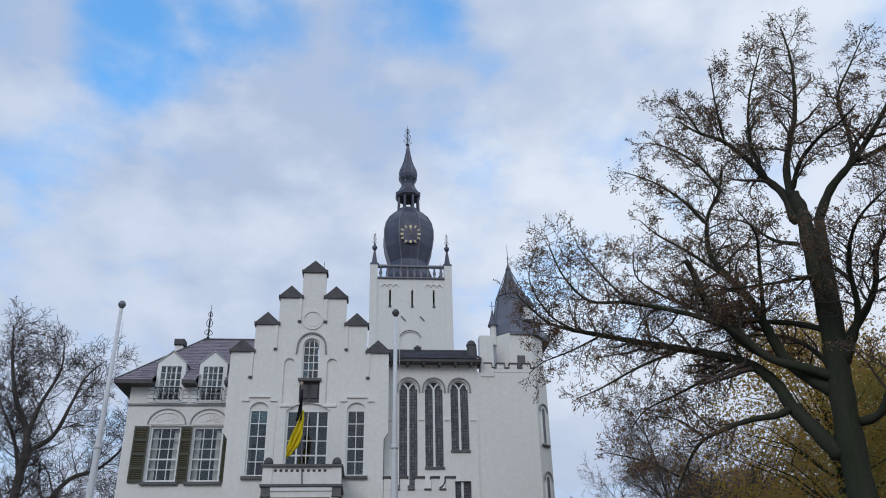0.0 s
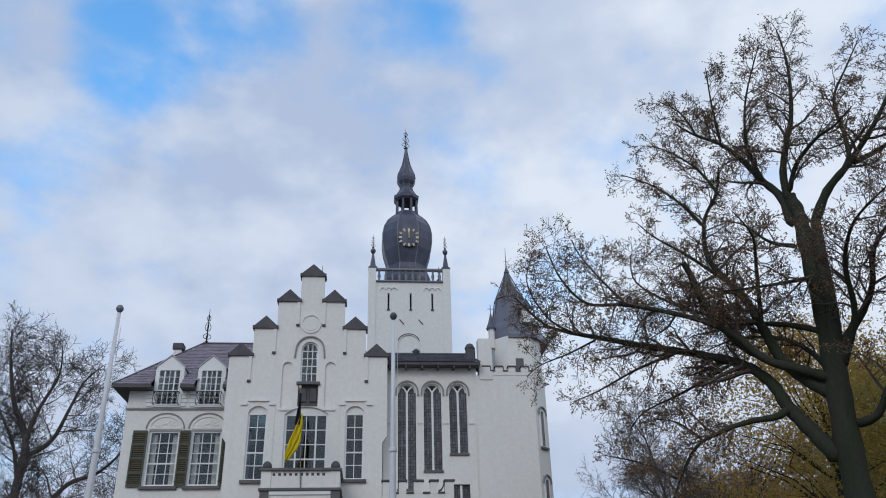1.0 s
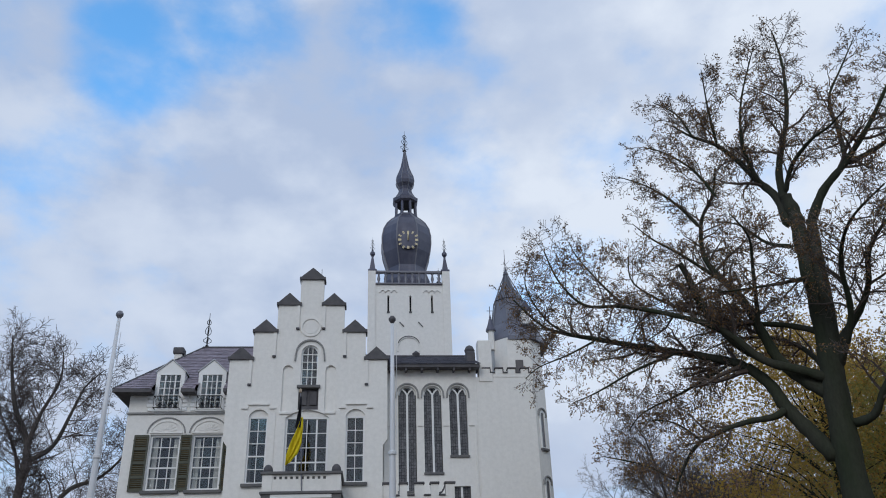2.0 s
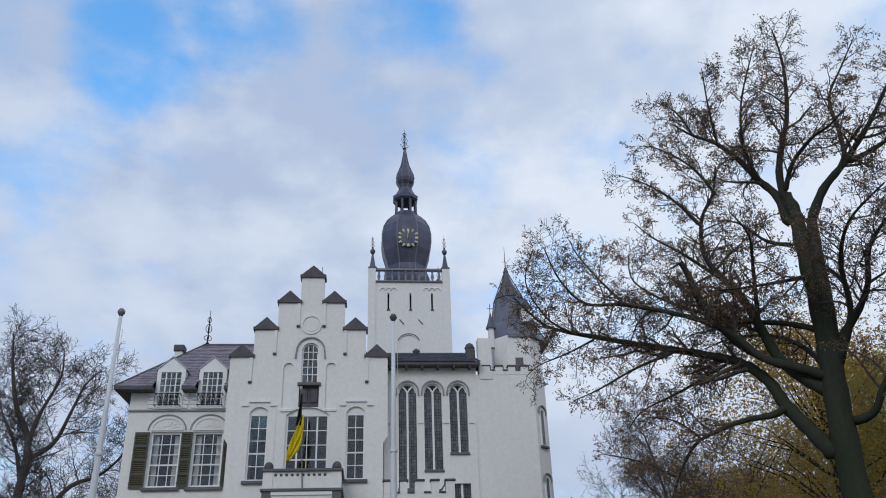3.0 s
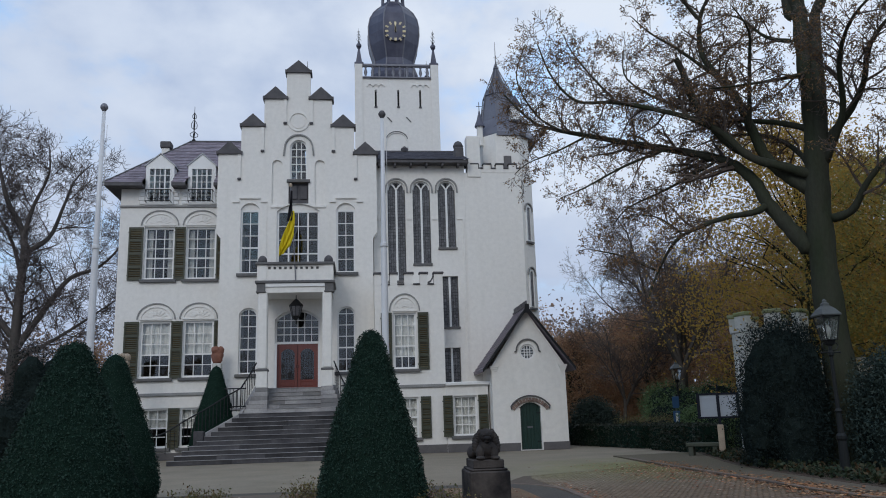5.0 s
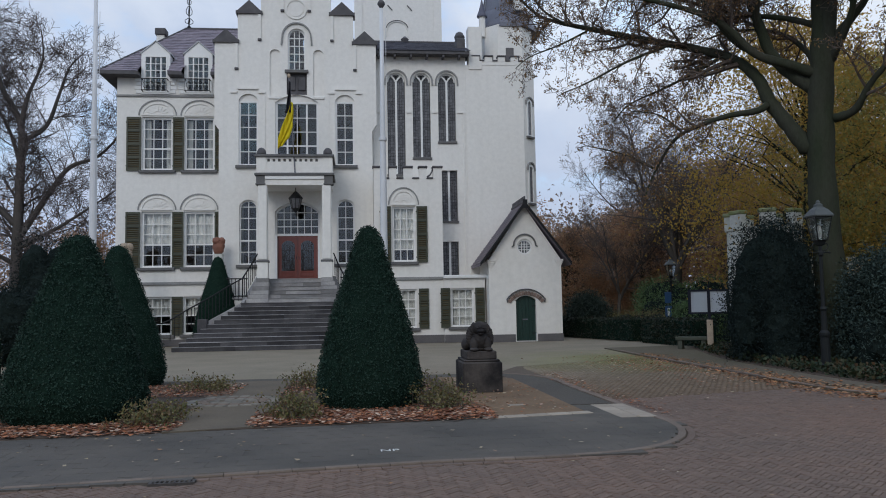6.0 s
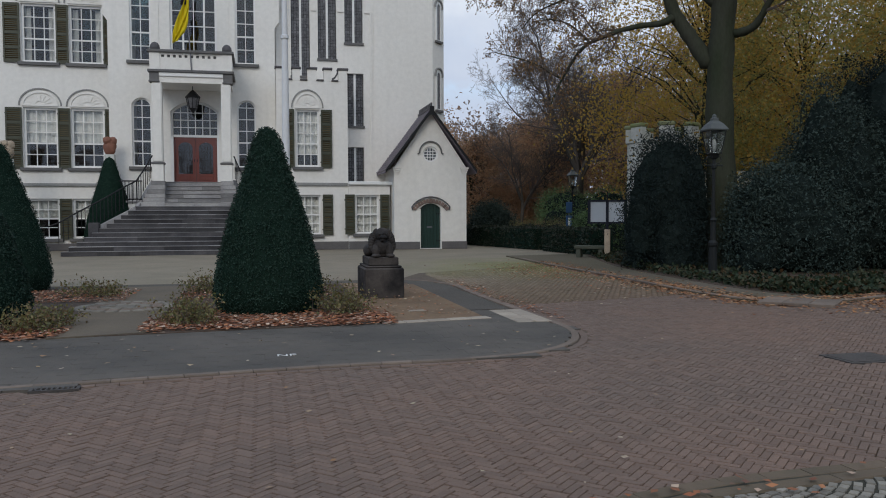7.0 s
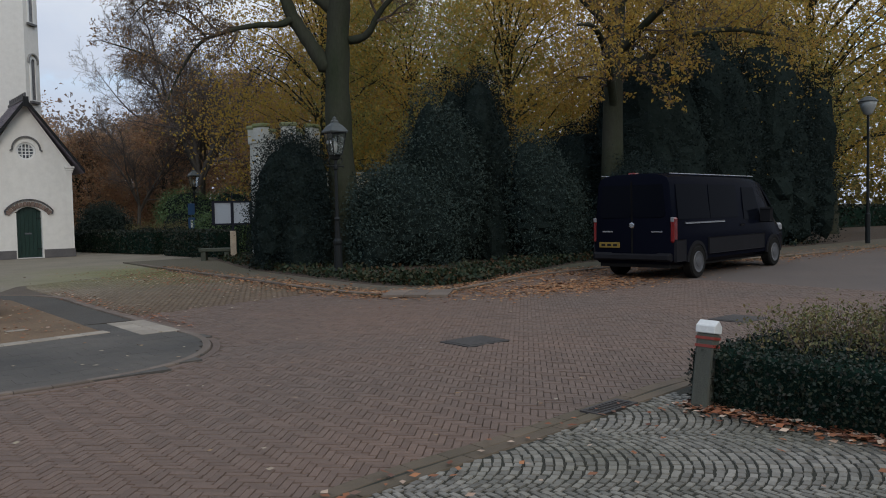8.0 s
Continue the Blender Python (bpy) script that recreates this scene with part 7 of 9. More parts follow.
bough([(14.6, 19.9, 14.5), (14.9, 20.2, 15.8), (15.1, 20.5, 17.4), (15.9, 20.5, 18.8), (16.7, 20.5, 20.1)], 0.09, 0.015)
bough([(14.6, 19.9, 14.5), (15.8, 19.6, 15.1), (17.4, 19.1, 16.3), (18.6, 18.8, 17.4)], 0.1, 0.02)
bough([(12.4, 21.2, 14.6), (12.1, 21.0, 15.3), (11.9, 20.7, 16.1), (12.0, 20.3, 17.3), (12.4, 19.6, 18.8)], 0.09, 0.015)
bough([(13.2, 20.8, 8.8), (13.6, 20.0, 9.5), (13.8, 19.4, 10.2), (13.8, 18.9, 11.1), (14.2, 18.1, 11.8), (14.8, 17.2, 12.3)], 0.14, 0.02)
bough([(13.2, 20.8, 6.7), (13.5, 20.2, 6.8), (13.7, 19.6, 7.5), (14.3, 18.8, 8.3), (15.0, 17.9, 8.7)], 0.15, 0.03)
bough([(10.7, 22.3, 13.5), (10.1, 22.4, 14.4), (9.3, 22.6, 15.2), (8.4, 22.8, 15.7)], 0.07, 0.012)
bough([(11.0, 22.2, 17.0), (10.8, 22.7, 18.3), (10.4, 23.5, 19.4)], 0.05, 0.012)
bough([(11.6, 21.8, 16.4), (11.4, 21.5, 17.7), (11.3, 21.2, 19.1)], 0.06, 0.012)
bough([(11.3, 22.0, 14.5), (11.0, 22.7, 16.0), (10.4, 23.6, 17.3), (10.0, 24.4, 18.0)], 0.06, 0.012)
bough([(6.8, 24.8, 10.7), (6.1, 25.6, 11.6), (5.6, 26.2, 13.2), (6.0, 26.3, 14.6)], 0.05, 0.012)
bough([(8.3, 23.8, 11.4), (7.6, 23.8, 12.2), (6.9, 23.7, 13.1), (6.6, 23.4, 13.5)], 0.05, 0.012)
bough([(9.5, 23.1, 9.5), (8.3, 23.5, 9.1), (7.1, 23.8, 8.5), (6.3, 24.0, 8.2)], 0.06, 0.012)
bough([(10.8, 22.2, 8.9), (9.7, 23.6, 8.4), (8.8, 24.8, 8.1), (8.5, 25.6, 7.7)], 0.06, 0.012)
bough([(7.4, 24.4, 10.4), (6.5, 24.7, 10.0), (5.6, 25.0, 9.7), (5.1, 25.0, 9.3)], 0.04, 0.012)
bough([(9.1, 23.4, 5.7), (8.1, 23.5, 6.2), (7.0, 23.7, 6.5)], 0.05, 0.012)
bough([(9.8, 22.9, 6.7), (9.4, 23.8, 7.5), (8.9, 24.9, 7.9)], 0.05, 0.012)
bough([(13.2, 20.7, 11.1), (12.4, 20.7, 10.9), (11.1, 20.8, 10.7), (10.0, 20.9, 10.6)], 0.09, 0.015)
bough([(13.0, 20.9, 9.4), (12.5, 21.7, 9.9), (11.5, 22.7, 10.4), (10.3, 23.9, 11.3), (9.2, 25.0, 12.7), (9.3, 25.4, 14.0)], 0.11, 0.015)
bough([(11.0, 22.1, 11.5), (9.8, 22.2, 12.5), (9.0, 22.2, 13.0), (8.3, 21.9, 13.4)], 0.07, 0.012)
bough([(11.6, 21.7, 9.7), (11.4, 20.9, 11.4), (11.1, 20.2, 12.1), (10.4, 19.7, 12.6)], 0.08, 0.012)
bough([(12.9, 21.0, 12.2), (12.7, 22.1, 12.9), (12.5, 23.3, 14.2), (12.1, 24.5, 14.9)], 0.08, 0.012)
bough([(13.1, 20.9, 7.5), (13.3, 21.9, 8.9), (13.1, 23.2, 10.0), (12.4, 24.8, 10.6), (11.9, 26.3, 10.7)], 0.12, 0.02)
bough([(13.2, 20.8, 8.2), (13.2, 19.6, 9.4), (12.7, 18.7, 10.5), (12.5, 17.6, 11.2), (12.8, 16.3, 11.6)], 0.12, 0.02)
wood.make("trunk", M["bark"], beech, True)
tagged(twigs.make("twig_mass", M["twig"], beech), "dense dark twigs", kind="stuff")
tagged(leaves.make("leaf_mass", M["beech_leaf"], beech), "few withered brown leaves", kind="stuff")


# ---- other trees ----
def bare_tree(name, label, seed, height, spread, at, twist=0.0, leaf=None, group="bare park trees", levels=3, spacing=0.55, ramps=5):
    rng = random.Random(seed)
    t = thing(name, label, "tree", group, at)
    wood, twigs, leaves = Soup(), Soup(), Soup(True) if leaf else None
    fork = height * rng.uniform(0.28, 0.36)
    line = wander(rng, Vector((0, 0, -0.1)), Vector((rng.uniform(-0.08, 0.08), rng.uniform(-0.08, 0.08), 1)), fork, 5, 0.05, 0.05)
    r = height * 0.014
    wood.tube(line, [r * 1.5, r * 1.15, r * 1.05, r, r * 0.95, r * 0.9], 9)
    for k in range(ramps):
        a = twist + math.tau * k / ramps + rng.uniform(-0.4, 0.4)
        lean = rng.uniform(0.35, 0.85) if k else 0.1
        base = line[-1] if k < 3 else line[-2]
        limb = wander(rng, base, Vector((math.cos(a) * lean, math.sin(a) * lean, 1)).normalized(), (height - fork) * rng.uniform(0.75, 1.0) * (1 + 0.3 * lean * spread), 8, 0.13, 0.05)
        wood.tube(limb, [max(r * 0.62 * (1 - 0.92 * i / 8), 0.012) for i in range(9)], 7)
        sprout(rng, twigs, leaves, limb, r * 0.62, 0.02, height * 0.22, spacing, levels, 0.10, 0.35 if leaf else 0, 0.15, 0.08, 0.008, 0.8)
    wood.make("trunk", M["grey_bark"], t, True)
    tagged(twigs.make("twig_mass", M["grey_twig"], t), kind="stuff")
    if leaf:
        tagged(leaves.make("leaf_mass", leaf, t), kind="stuff")
    return t


left_a = thing("bare_tree", "tall bare tree with fine grey-brown twigs beside the hall", "tree", "bare park trees")
rng = random.Random(23)
wood, twigs = Soup(), Soup()
for pts, r0, r1 in (([(-17.6, 43.0, -0.1), (-17.5, 43.0, 4.0), (-17.4, 43.0, 8.6), (-17.4, 43.0, 11.4), (-18.2, 42.6, 13.3), (-18.7, 42.4, 15.3), (-19.0, 42.3, 17.2)], 0.36, 0.03),
                    ([(-17.4, 43.0, 10.6), (-16.3, 43.4, 11.5), (-15.7, 43.6, 13.4), (-15.3, 43.8, 14.8), (-14.5, 44.0, 15.8)], 0.16, 0.02),
                    ([(-17.4, 42.9, 11.4), (-17.1, 43.1, 13.1), (-16.5, 43.3, 15.0), (-16.6, 43.3, 16.6)], 0.16, 0.02),
                    ([(-17.5, 43.0, 5.4), (-16.1, 43.5, 8.0), (-15.2, 43.8, 9.4), (-14.0, 44.2, 10.0), (-13.0, 44.5, 11.2), (-12.6, 44.6, 12.8)], 0.20, 0.03),
                    ([(-17.5, 43.0, 6.2), (-19.6, 42.4, 8.6), (-21.6, 42.0, 11.2), (-22.4, 41.8, 14.0)], 0.18, 0.03),
                    ([(-17.5, 43.0, 5.0), (-15.4, 42.6, 6.0), (-13.4, 42.8, 7.4), (-12.2, 43.2, 8.4)], 0.14, 0.02),
                    ([(-17.5, 43.0, 4.2), (-19.4, 41.6, 5.4), (-21.4, 40.8, 6.2)], 0.14, 0.02),
                    ([(-17.4, 43.0, 9.4), (-18.6, 44.4, 11.6), (-20.0, 45.0, 13.8), (-20.6, 45.4, 15.6)], 0.13, 0.02)):
    line = curve_points(pts, 5)
    n = len(line)
    wood.tube(line, [r0 + (r1 - r0) * (k / (n - 1)) ** 0.8 for k in range(n)], 8)
    sprout(rng, twigs, None, line, r0 * 0.6, r1, 2.7, 0.25, 3, 0.1, 0, 0.25, 0.07, 0.0095)
wood.make("trunk", M["grey_bark"], left_a, True)
tagged(twigs.make("twig_mass", M["grey_twig"], left_a), kind="stuff")
far_bare = bare_tree("bare_tree", "bare park tree with fine grey-brown twigs", 14, 14.0, 1.0, (16.6, 41.6, 0), 1.1, spacing=0.42, leaf=M["dull_leaf"])
for x, y, a, s in ((19.5, 52.0, 80, 0.9), (24.5, 49.0, 200, 0.95), (18.4, 45.0, 300, 0.85), (14.4, 52.5, 140, 0.52), (15.6, 47.5, 20, 0.58), (29.0, 42.0, 20, 1.0)):
    o = copy_thing(far_bare, pose(x, y, 0, 0, 0, a))
    o.scale = (s, s, s)


def leafy_tree(name, label, seed, height, spread, at, leaf, group, low=0.16, clumps=210, per=165, size=0.122):
    """A tree in leaf: trunk, boughs, and a crown of leaves gathered in uneven clumps with gaps."""
    rng = random.Random(seed)
    t = thing(name, label, "tree", group, at)
    wood, leaves = Soup(), Soup(True)
    line = wander(rng, Vector((0, 0, -0.1)), Vector((0, 0, 1)), height * 0.75, 7, 0.05, 0.1)
    r = height * 0.020
    wood.tube(line, [r * (1.3 - 0.15 * k) for k in range(8)], 8)
    for _ in range(clumps):
        a, u = rng.uniform(0, math.tau), rng.random()
        z = height * (low + (1 - low) * u)
        env = math.sin(math.pi * min(1, (u * 0.86 + 0.14))) ** 0.6
        rad = spread * env * rng.uniform(0.25, 1.0) ** 0.6
        c = Vector((math.cos(a) * rad, math.sin(a) * rad, z))
        k = min(int(z / height / 0.75 * 7 * 0.8), 6)
        if rng.random() < 0.25:
            wood.tube([line[k], line[k].lerp(c, 0.4) + Vector((rng.gauss(0, 0.25), rng.gauss(0, 0.25), 0.45)), line[k].lerp(c, 0.75) + Vector((rng.gauss(0, 0.25), rng.gauss(0, 0.25), 0.2)), c], [r * 0.22, r * 0.14, r * 0.08, 0.012], 4)
        w = rng.uniform(0.55, 1.15) * spread * 0.24
        for _ in range(per):
            leaves.leaf(c + Vector((rng.gauss(0, w), rng.gauss(0, w), rng.gauss(0, w * 0.45))), size * rng.uniform(0.6, 1.25), rng, 0.3, 0.7)
    wood.make("trunk", M["bark"], t, True)
    tagged(leaves.make("crown", leaf, t), kind="stuff")
    return t


oak = leafy_tree("autumn_tree", "yellow-brown autumn oak in the park", 31, 12.8, 4.6, (17.5, 29.8, 0), M["yellow_leaf"], "autumn trees of the park")
lime = leafy_tree("autumn_tree", "green-gold autumn lime in the park", 32, 11.0, 4.0, (20.5, 28.0, 0), M["green_leaf"], "autumn trees of the park")
rust = leafy_tree("autumn_tree", "rust-brown autumn maple in the park", 33, 10.5, 3.6, (13.6, 51.0, 0), M["rust_leaf"], "autumn trees of the park", 0.06, 260, 75, 0.2)
rust.scale = (0.66, 0.66, 0.62)
for src, spots in ((oak, ((24.5, 25.0, 60, 1.0), (29.0, 20.0, 150, 0.98), (23.5, 36.0, 250, 1.05), (33.5, 26.0, 10, 1.25), (40.0, 19.0, 100, 1.35))),
                   (lime, ((27.5, 30.0, 120, 1.15), (36.5, 22.0, 33, 1.05), (41.0, 22.5, 75, 1.25))),
                   (rust, ((20.5, 60.0, 50, 0.85), (12.0, 63.0, 130, 1.0), (26.0, 55.0, 220, 1.15), (31.0, 46.0, 310, 1.2), (18.2, 50.0, 15, 0.75), (23.0, 44.0, 77, 0.8), (15.9, 56.0, 200, 0.7), (-22.0, 37.0, 77, 0.5), (-16.0, 49.0, 5, 0.62), (-24.0, 50.0, 140, 0.75)))):
    for x, y, a, s in spots:
        o = copy_thing(src, pose(x, y, 0, 0, 0, a))
        o.scale = (s, s, s)
second = thing("park_tree", "thick dark trunk behind the parked van", "tree", at=(0, 0, 0))
wood, twigs, leaves = Soup(), Soup(), Soup()
line = curve_points([(20.6, 16.9, -0.1), (20.5, 16.8, 2.5), (20.45, 16.7, 5.0), (20.6, 16.6, 8.0), (20.8, 16.5, 11.0)])
wood.tube(line, [0.42 - 0.010 * k for k in range(len(line))], 12)
rng = random.Random(77)
for pts in ([(20.5, 16.7, 4.6), (19.2, 15.9, 6.0), (17.8, 15.2, 6.6), (16.4, 14.6, 6.4)], [(20.6, 16.6, 5.6), (21.8, 15.2, 6.8), (23.2, 14.0, 7.0), (24.6, 12.8, 6.6)], [(20.6, 16.6, 7.0), (19.0, 17.4, 8.6), (17.4, 18.0, 9.6)],
            [(20.6, 16.6, 6.4), (20.2, 14.6, 7.4), (20.0, 12.8, 7.6)], [(20.6, 16.6, 8.0), (22.4, 15.6, 9.6), (24.5, 14.8, 10.6)]):
    limb = curve_points(pts)
    wood.tube(limb, [0.16 * (1 - 0.85 * k / len(limb)) for k in range(len(limb))], 7)
    sprout(rng, twigs, leaves, limb, 0.12, 0.02, 1.9, 0.32, 3, 0.13, 0.62, 0.1, -0.02, 0.006)
wood.make("trunk", M["bark"], second, True)
tagged(twigs.make("twig_mass", M["twig"], second), kind="stuff")
tagged(leaves.make("crown", M["yellow_leaf"], second), "hanging yellow-brown leaves", kind="stuff")
# distant wood that closes the park, plus unseen clumps added behind for reflections
rng = random.Random(90)
far, gold = Soup(True), Soup(True)
for k in range(1230):
    kind = "brown" if k < 320 else ("gold" if k < 720 else "behind")
    if kind == "brown":
        a, d, z = rng.choice((rng.uniform(-45, -14), rng.uniform(8, 34), rng.uniform(8, 34))), rng.uniform(75, 110), rng.uniform(0.3, 12.0)
        z += 7.0 * rng.random() if a < -24 else 0
    elif kind == "gold":
        a, d = rng.uniform(29, 80), rng.uniform(60, 85)
        z = rng.uniform(0.5, 13.5)
    else:
        # unseen clumps behind the camera, added to darken reflections in van and glass
        a, d, z = rng.uniform(100, 285), rng.uniform(40, 66), rng.uniform(0.5, 8)
    a = math.radians(a)
    c = Vector((math.sin(a) * d, math.cos(a) * d, z))
    count, small, large = {"brown": (170, 0.20, 0.42), "gold": (110, 0.28, 0.52), "behind": (30, 0.7, 1.2)}[kind]
    for _ in range(count):
        (gold if kind == "gold" else far).leaf(c + Vector((rng.gauss(0, 2.6), rng.gauss(0, 2.6), rng.gauss(0, 1.2))), rng.uniform(small, large), rng, 0.2, 1.0)
tagged(far.make("distant_wood", M["far_brown_haze"]), "distant brown autumn wood in haze colours, with unseen clumps added behind the camera", "wood", kind="stuff")
tagged(gold.make("distant_wood", M["far_gold"]), "distant olive-gold autumn wood", "wood", kind="stuff")


# ---- shrubs, hedges, clipped yews ----
def leaf_shell(soup, rng, point_at, count, size, rough, slim=0.6):
    for _ in range(count):
        p, nrm = point_at(rng)
        soup.leaf(p + nrm * abs(rng.gauss(0, rough)) - nrm * rough * 0.6, size * rng.uniform(0.6, 1.3), rng, 0.0, slim)


def bush(name, label, category, at, radii, count, size, mat, seed, lumps=9, group="", rough=0.16):
    """A shrub: a lumpy inside, coloured dark for the shade between leaves, and a coat of leaves over several lobes."""
    rng = random.Random(seed)
    t = thing(name, label, category, group, at)
    rx, ry, rz = radii
    lobes = [(Vector((0, 0, rz * 0.45)), Vector((rx * 0.75, ry * 0.75, rz * 0.55)))]
    for _ in range(lumps):
        a, u = rng.uniform(0, math.tau), rng.uniform(0.1, 0.80)
        k = math.sqrt(max(0.05, 1 - u * u)) * 0.68
        lobes.append((Vector((math.cos(a) * rx * k, math.sin(a) * ry * k, rz * u)), Vector((rx, ry, rz)) * rng.uniform(0.24, 0.40)))
    weights = [r.x * r.z for c, r in lobes]
    core, leaves = bmesh.new(), Soup(True)
    mid = Vector((0, 0, rz * 0.42))
    bmesh.ops.create_icosphere(core, subdivisions=4, radius=1.0)
    for v in core.verts:
        d, reach = v.co.normalized(), 0.2
        for c, r in lobes:
            o = Vector(((mid.x - c.x) / r.x, (mid.y - c.y) / r.y, (mid.z - c.z) / r.z))
            e = Vector((d.x / r.x, d.y / r.y, d.z / r.z))
            disc = (o @ e) ** 2 - e.length_squared * (o.length_squared - 1)
            if disc > 0:
                reach = max(reach, (-(o @ e) + math.sqrt(disc)) / e.length_squared)
        p = mid + d * reach * (0.86 + 0.12 * noise.noise(d * 6.0 + Vector((seed, 0, 0))))
        v.co = Vector((p.x, p.y, max(p.z, -0.02)))

    def at_surface(rng):
        while True:
            c, r = rng.choices(lobes, weights)[0]
            d = Vector((rng.gauss(0, 1), rng.gauss(0, 1), rng.gauss(0, 1))).normalized()
            p = Vector((c.x + d.x * r.x, c.y + d.y * r.y, c.z + d.z * r.z))
            if p.z > 0.02:
                return p, d

    leaf_shell(leaves, rng, at_surface, int(count * 2.6), size * 0.56, rough * 1.25, 0.42)
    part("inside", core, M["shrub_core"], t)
    tagged(leaves.make("foliage", mat, t), kind="stuff")
    return t


def clipped_yew(x, y, h, r, count, seed):
    """A clipped yew cone with a rounded tip and a slightly tucked foot."""
    rng = random.Random(seed)
    t = thing("clipped_yew", "dark green yew clipped into a tall cone", "topiary", "clipped yews before the hall", (x, y, 0))
    prof = [(0.0, 0.90), (0.06, 0.98), (0.12, 1.0), (0.25, 0.93), (0.38, 0.82), (0.5, 0.71), (0.62, 0.58), (0.75, 0.43), (0.86, 0.315), (0.93, 0.245), (0.97, 0.18), (0.99, 0.11), (1.0, 0.01)]

    def radius(f):
        for (a, ra), (b, rb) in zip(prof, prof[1:]):
            if f <= b:
                return r * (ra + (rb - ra) * (f - a) / (b - a))
        return 0.01

    bm = bmesh.new()
    rows, sides = 44, 48
    rings = []
    for j in range(rows + 1):
        f = j / rows
        ring = []
        for i in range(sides):
            a = math.tau * i / sides
            k = radius(f) * (1 + 0.022 * noise.noise(Vector((math.cos(a) * 3, math.sin(a) * 3, f * h * 2.4 + seed)))) + 0.018 * noise.noise(Vector((math.cos(a) * 9 * r, math.sin(a) * 9 * r, f * h * 16 + seed))) - 0.02
            ring.append(bm.verts.new((math.cos(a) * max(k, 0.005), math.sin(a) * max(k, 0.005), 0.02 + f * h)))
        rings.append(ring)
    for a, b in zip(rings, rings[1:]):
        for i in range(sides):
            j = (i + 1) % sides
            bm.faces.new((a[i], a[j], b[j], b[i]))
    # solid core whose dark colour draws the shade behind the needles
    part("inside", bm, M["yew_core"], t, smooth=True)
    leaves = Soup()

    def at_surface(rng):
        while True:
            f = rng.random()
            if rng.random() < (radius(f) / r) ** 0.8 + 0.05:
                a = rng.uniform(0, math.tau)
                k = radius(f) + 0.03 * noise.noise(Vector((math.cos(a) * 4, math.sin(a) * 4, f * h * 5 + seed)))
                return Vector((math.cos(a) * k, math.sin(a) * k, 0.02 + f * h)), Vector((math.cos(a), math.sin(a), 0.35)).normalized()

    leaf_shell(leaves, rng, at_surface, count, 0.038, 0.011, 0.5)
    tagged(leaves.make("foliage", M["yew"], t), kind="stuff")
    return t


clipped_yew(-4.33, 12.85, 2.82, 1.05, 26000, 3)
clipped_yew(0.15, 13.60, 3.00, 0.88, 24000, 4)
clipped_yew(-5.30, 18.30, 3.10, 1.02, 13000, 5)
clipped_yew(-6.25, 36.4, 4.05, 1.10, 6000, 6)

bush("yew_shrub", "dense black-green yew shrub beside the notice board", "shrub", (11.02, 20.9, 0), (1.18, 1.4, 3.7), 12000, 0.13, M["conifer"], 41, 14, "evergreen shrubs")
bush("yew_shrub", "tall black-green yew behind the street lamp", "shrub", (11.95, 21.8, 0), (1.20, 1.2, 4.0), 9000, 0.13, M["conifer"], 42, 14, "evergreen shrubs")
bush("evergreen_shrub", "broad dark evergreen shrub under the trees", "shrub", (13.8, 19.0, 0), (1.7, 1.6, 2.9), 11000, 0.16, M["shrub"], 43, 12, "evergreen shrubs")
bush("evergreen_shrub", "tall loose evergreen shrub under the trees", "shrub", (15.6, 19.2, 0), (1.8, 1.6, 4.6), 12000, 0.16, M["shrub"], 44, 14, "evergreen shrubs")
bush("evergreen_shrub", "tall dark conifer shrub under the trees", "shrub", (17.0, 19.5, 0), (1.6, 1.6, 5.6), 11000, 0.17, M["conifer"], 45, 14, "evergreen shrubs")
bush("evergreen_shrub", "round evergreen shrub beside the van", "shrub", (18.0, 17.6, 0), (1.6, 1.4, 3.4), 10000, 0.15, M["shrub"], 46, 12, "evergreen shrubs")
bush("evergreen_shrub", "low dark evergreen shrub behind the van", "shrub", (20.4, 15.4, 0), (1.8, 1.3, 3.0), 9000, 0.15, M["conifer"], 47, 12, "evergreen shrubs")
for x, y, rx, h, seed in ((23.2, 17.4, 2.5, 7.3, 48), (26.2, 17.0, 2.6, 7.9, 49), (29.0, 16.6, 2.5, 7.2, 60), (31.2, 16.4, 2.1, 6.6, 67)):
    bush("yew", "tall broad black-green yew behind the van", "yew", (x, y, 0), (rx, 2.2, h), 12000, 0.19, M["conifer"], seed, 20, "tall yews behind the van", 0.13)
bush("evergreen_shrub", "dark shrub in front of the park trees", "shrub", (22.0, 19.5, 0), (2.2, 2.0, 4.6), 9000, 0.19, M["conifer"], 50, 12, "evergreen shrubs")
bush("rhododendron", "fresh green rhododendron mound beyond the hedge", "shrub", (17.0, 40.5, 0), (3.2, 2.5, 2.6), 9000, 0.20, M["rhodo"], 51, 12, "rhododendrons")
bush("rhododendron", "green rhododendron beyond the hedge", "shrub", (14.2, 32.0, 0), (1.4, 1.4, 1.5), 5000, 0.17, M["rhodo"], 52, 9, "rhododendrons")
bush("park_shrub", "dull green shrub by the park path", "shrub", (12.8, 44.0, 0), (1.8, 1.8, 2.2), 5000, 0.2, M["shrub"], 53, 9, "rhododendrons")
bush("park_shrub", "yellowing low shrub beyond the hedge", "shrub", (13.6, 38.0, 0), (1.8, 2.2, 1.15), 5000, 0.13, M["rose"], 54, 9, "rhododendrons")
bush("evergreen_shrub", "dark evergreen shrub beside the hall", "shrub", (-13.5, 33.0, 0), (1.8, 2.0, 2.6), 6000, 0.18, M["conifer"], 55, 10, "evergreen shrubs")
bush("evergreen_shrub", "dark evergreen shrub beside the hall", "shrub", (-16.5, 31.0, 0), (2.2, 2.0, 3.0), 6000, 0.18, M["conifer"], 56, 10, "evergreen shrubs")
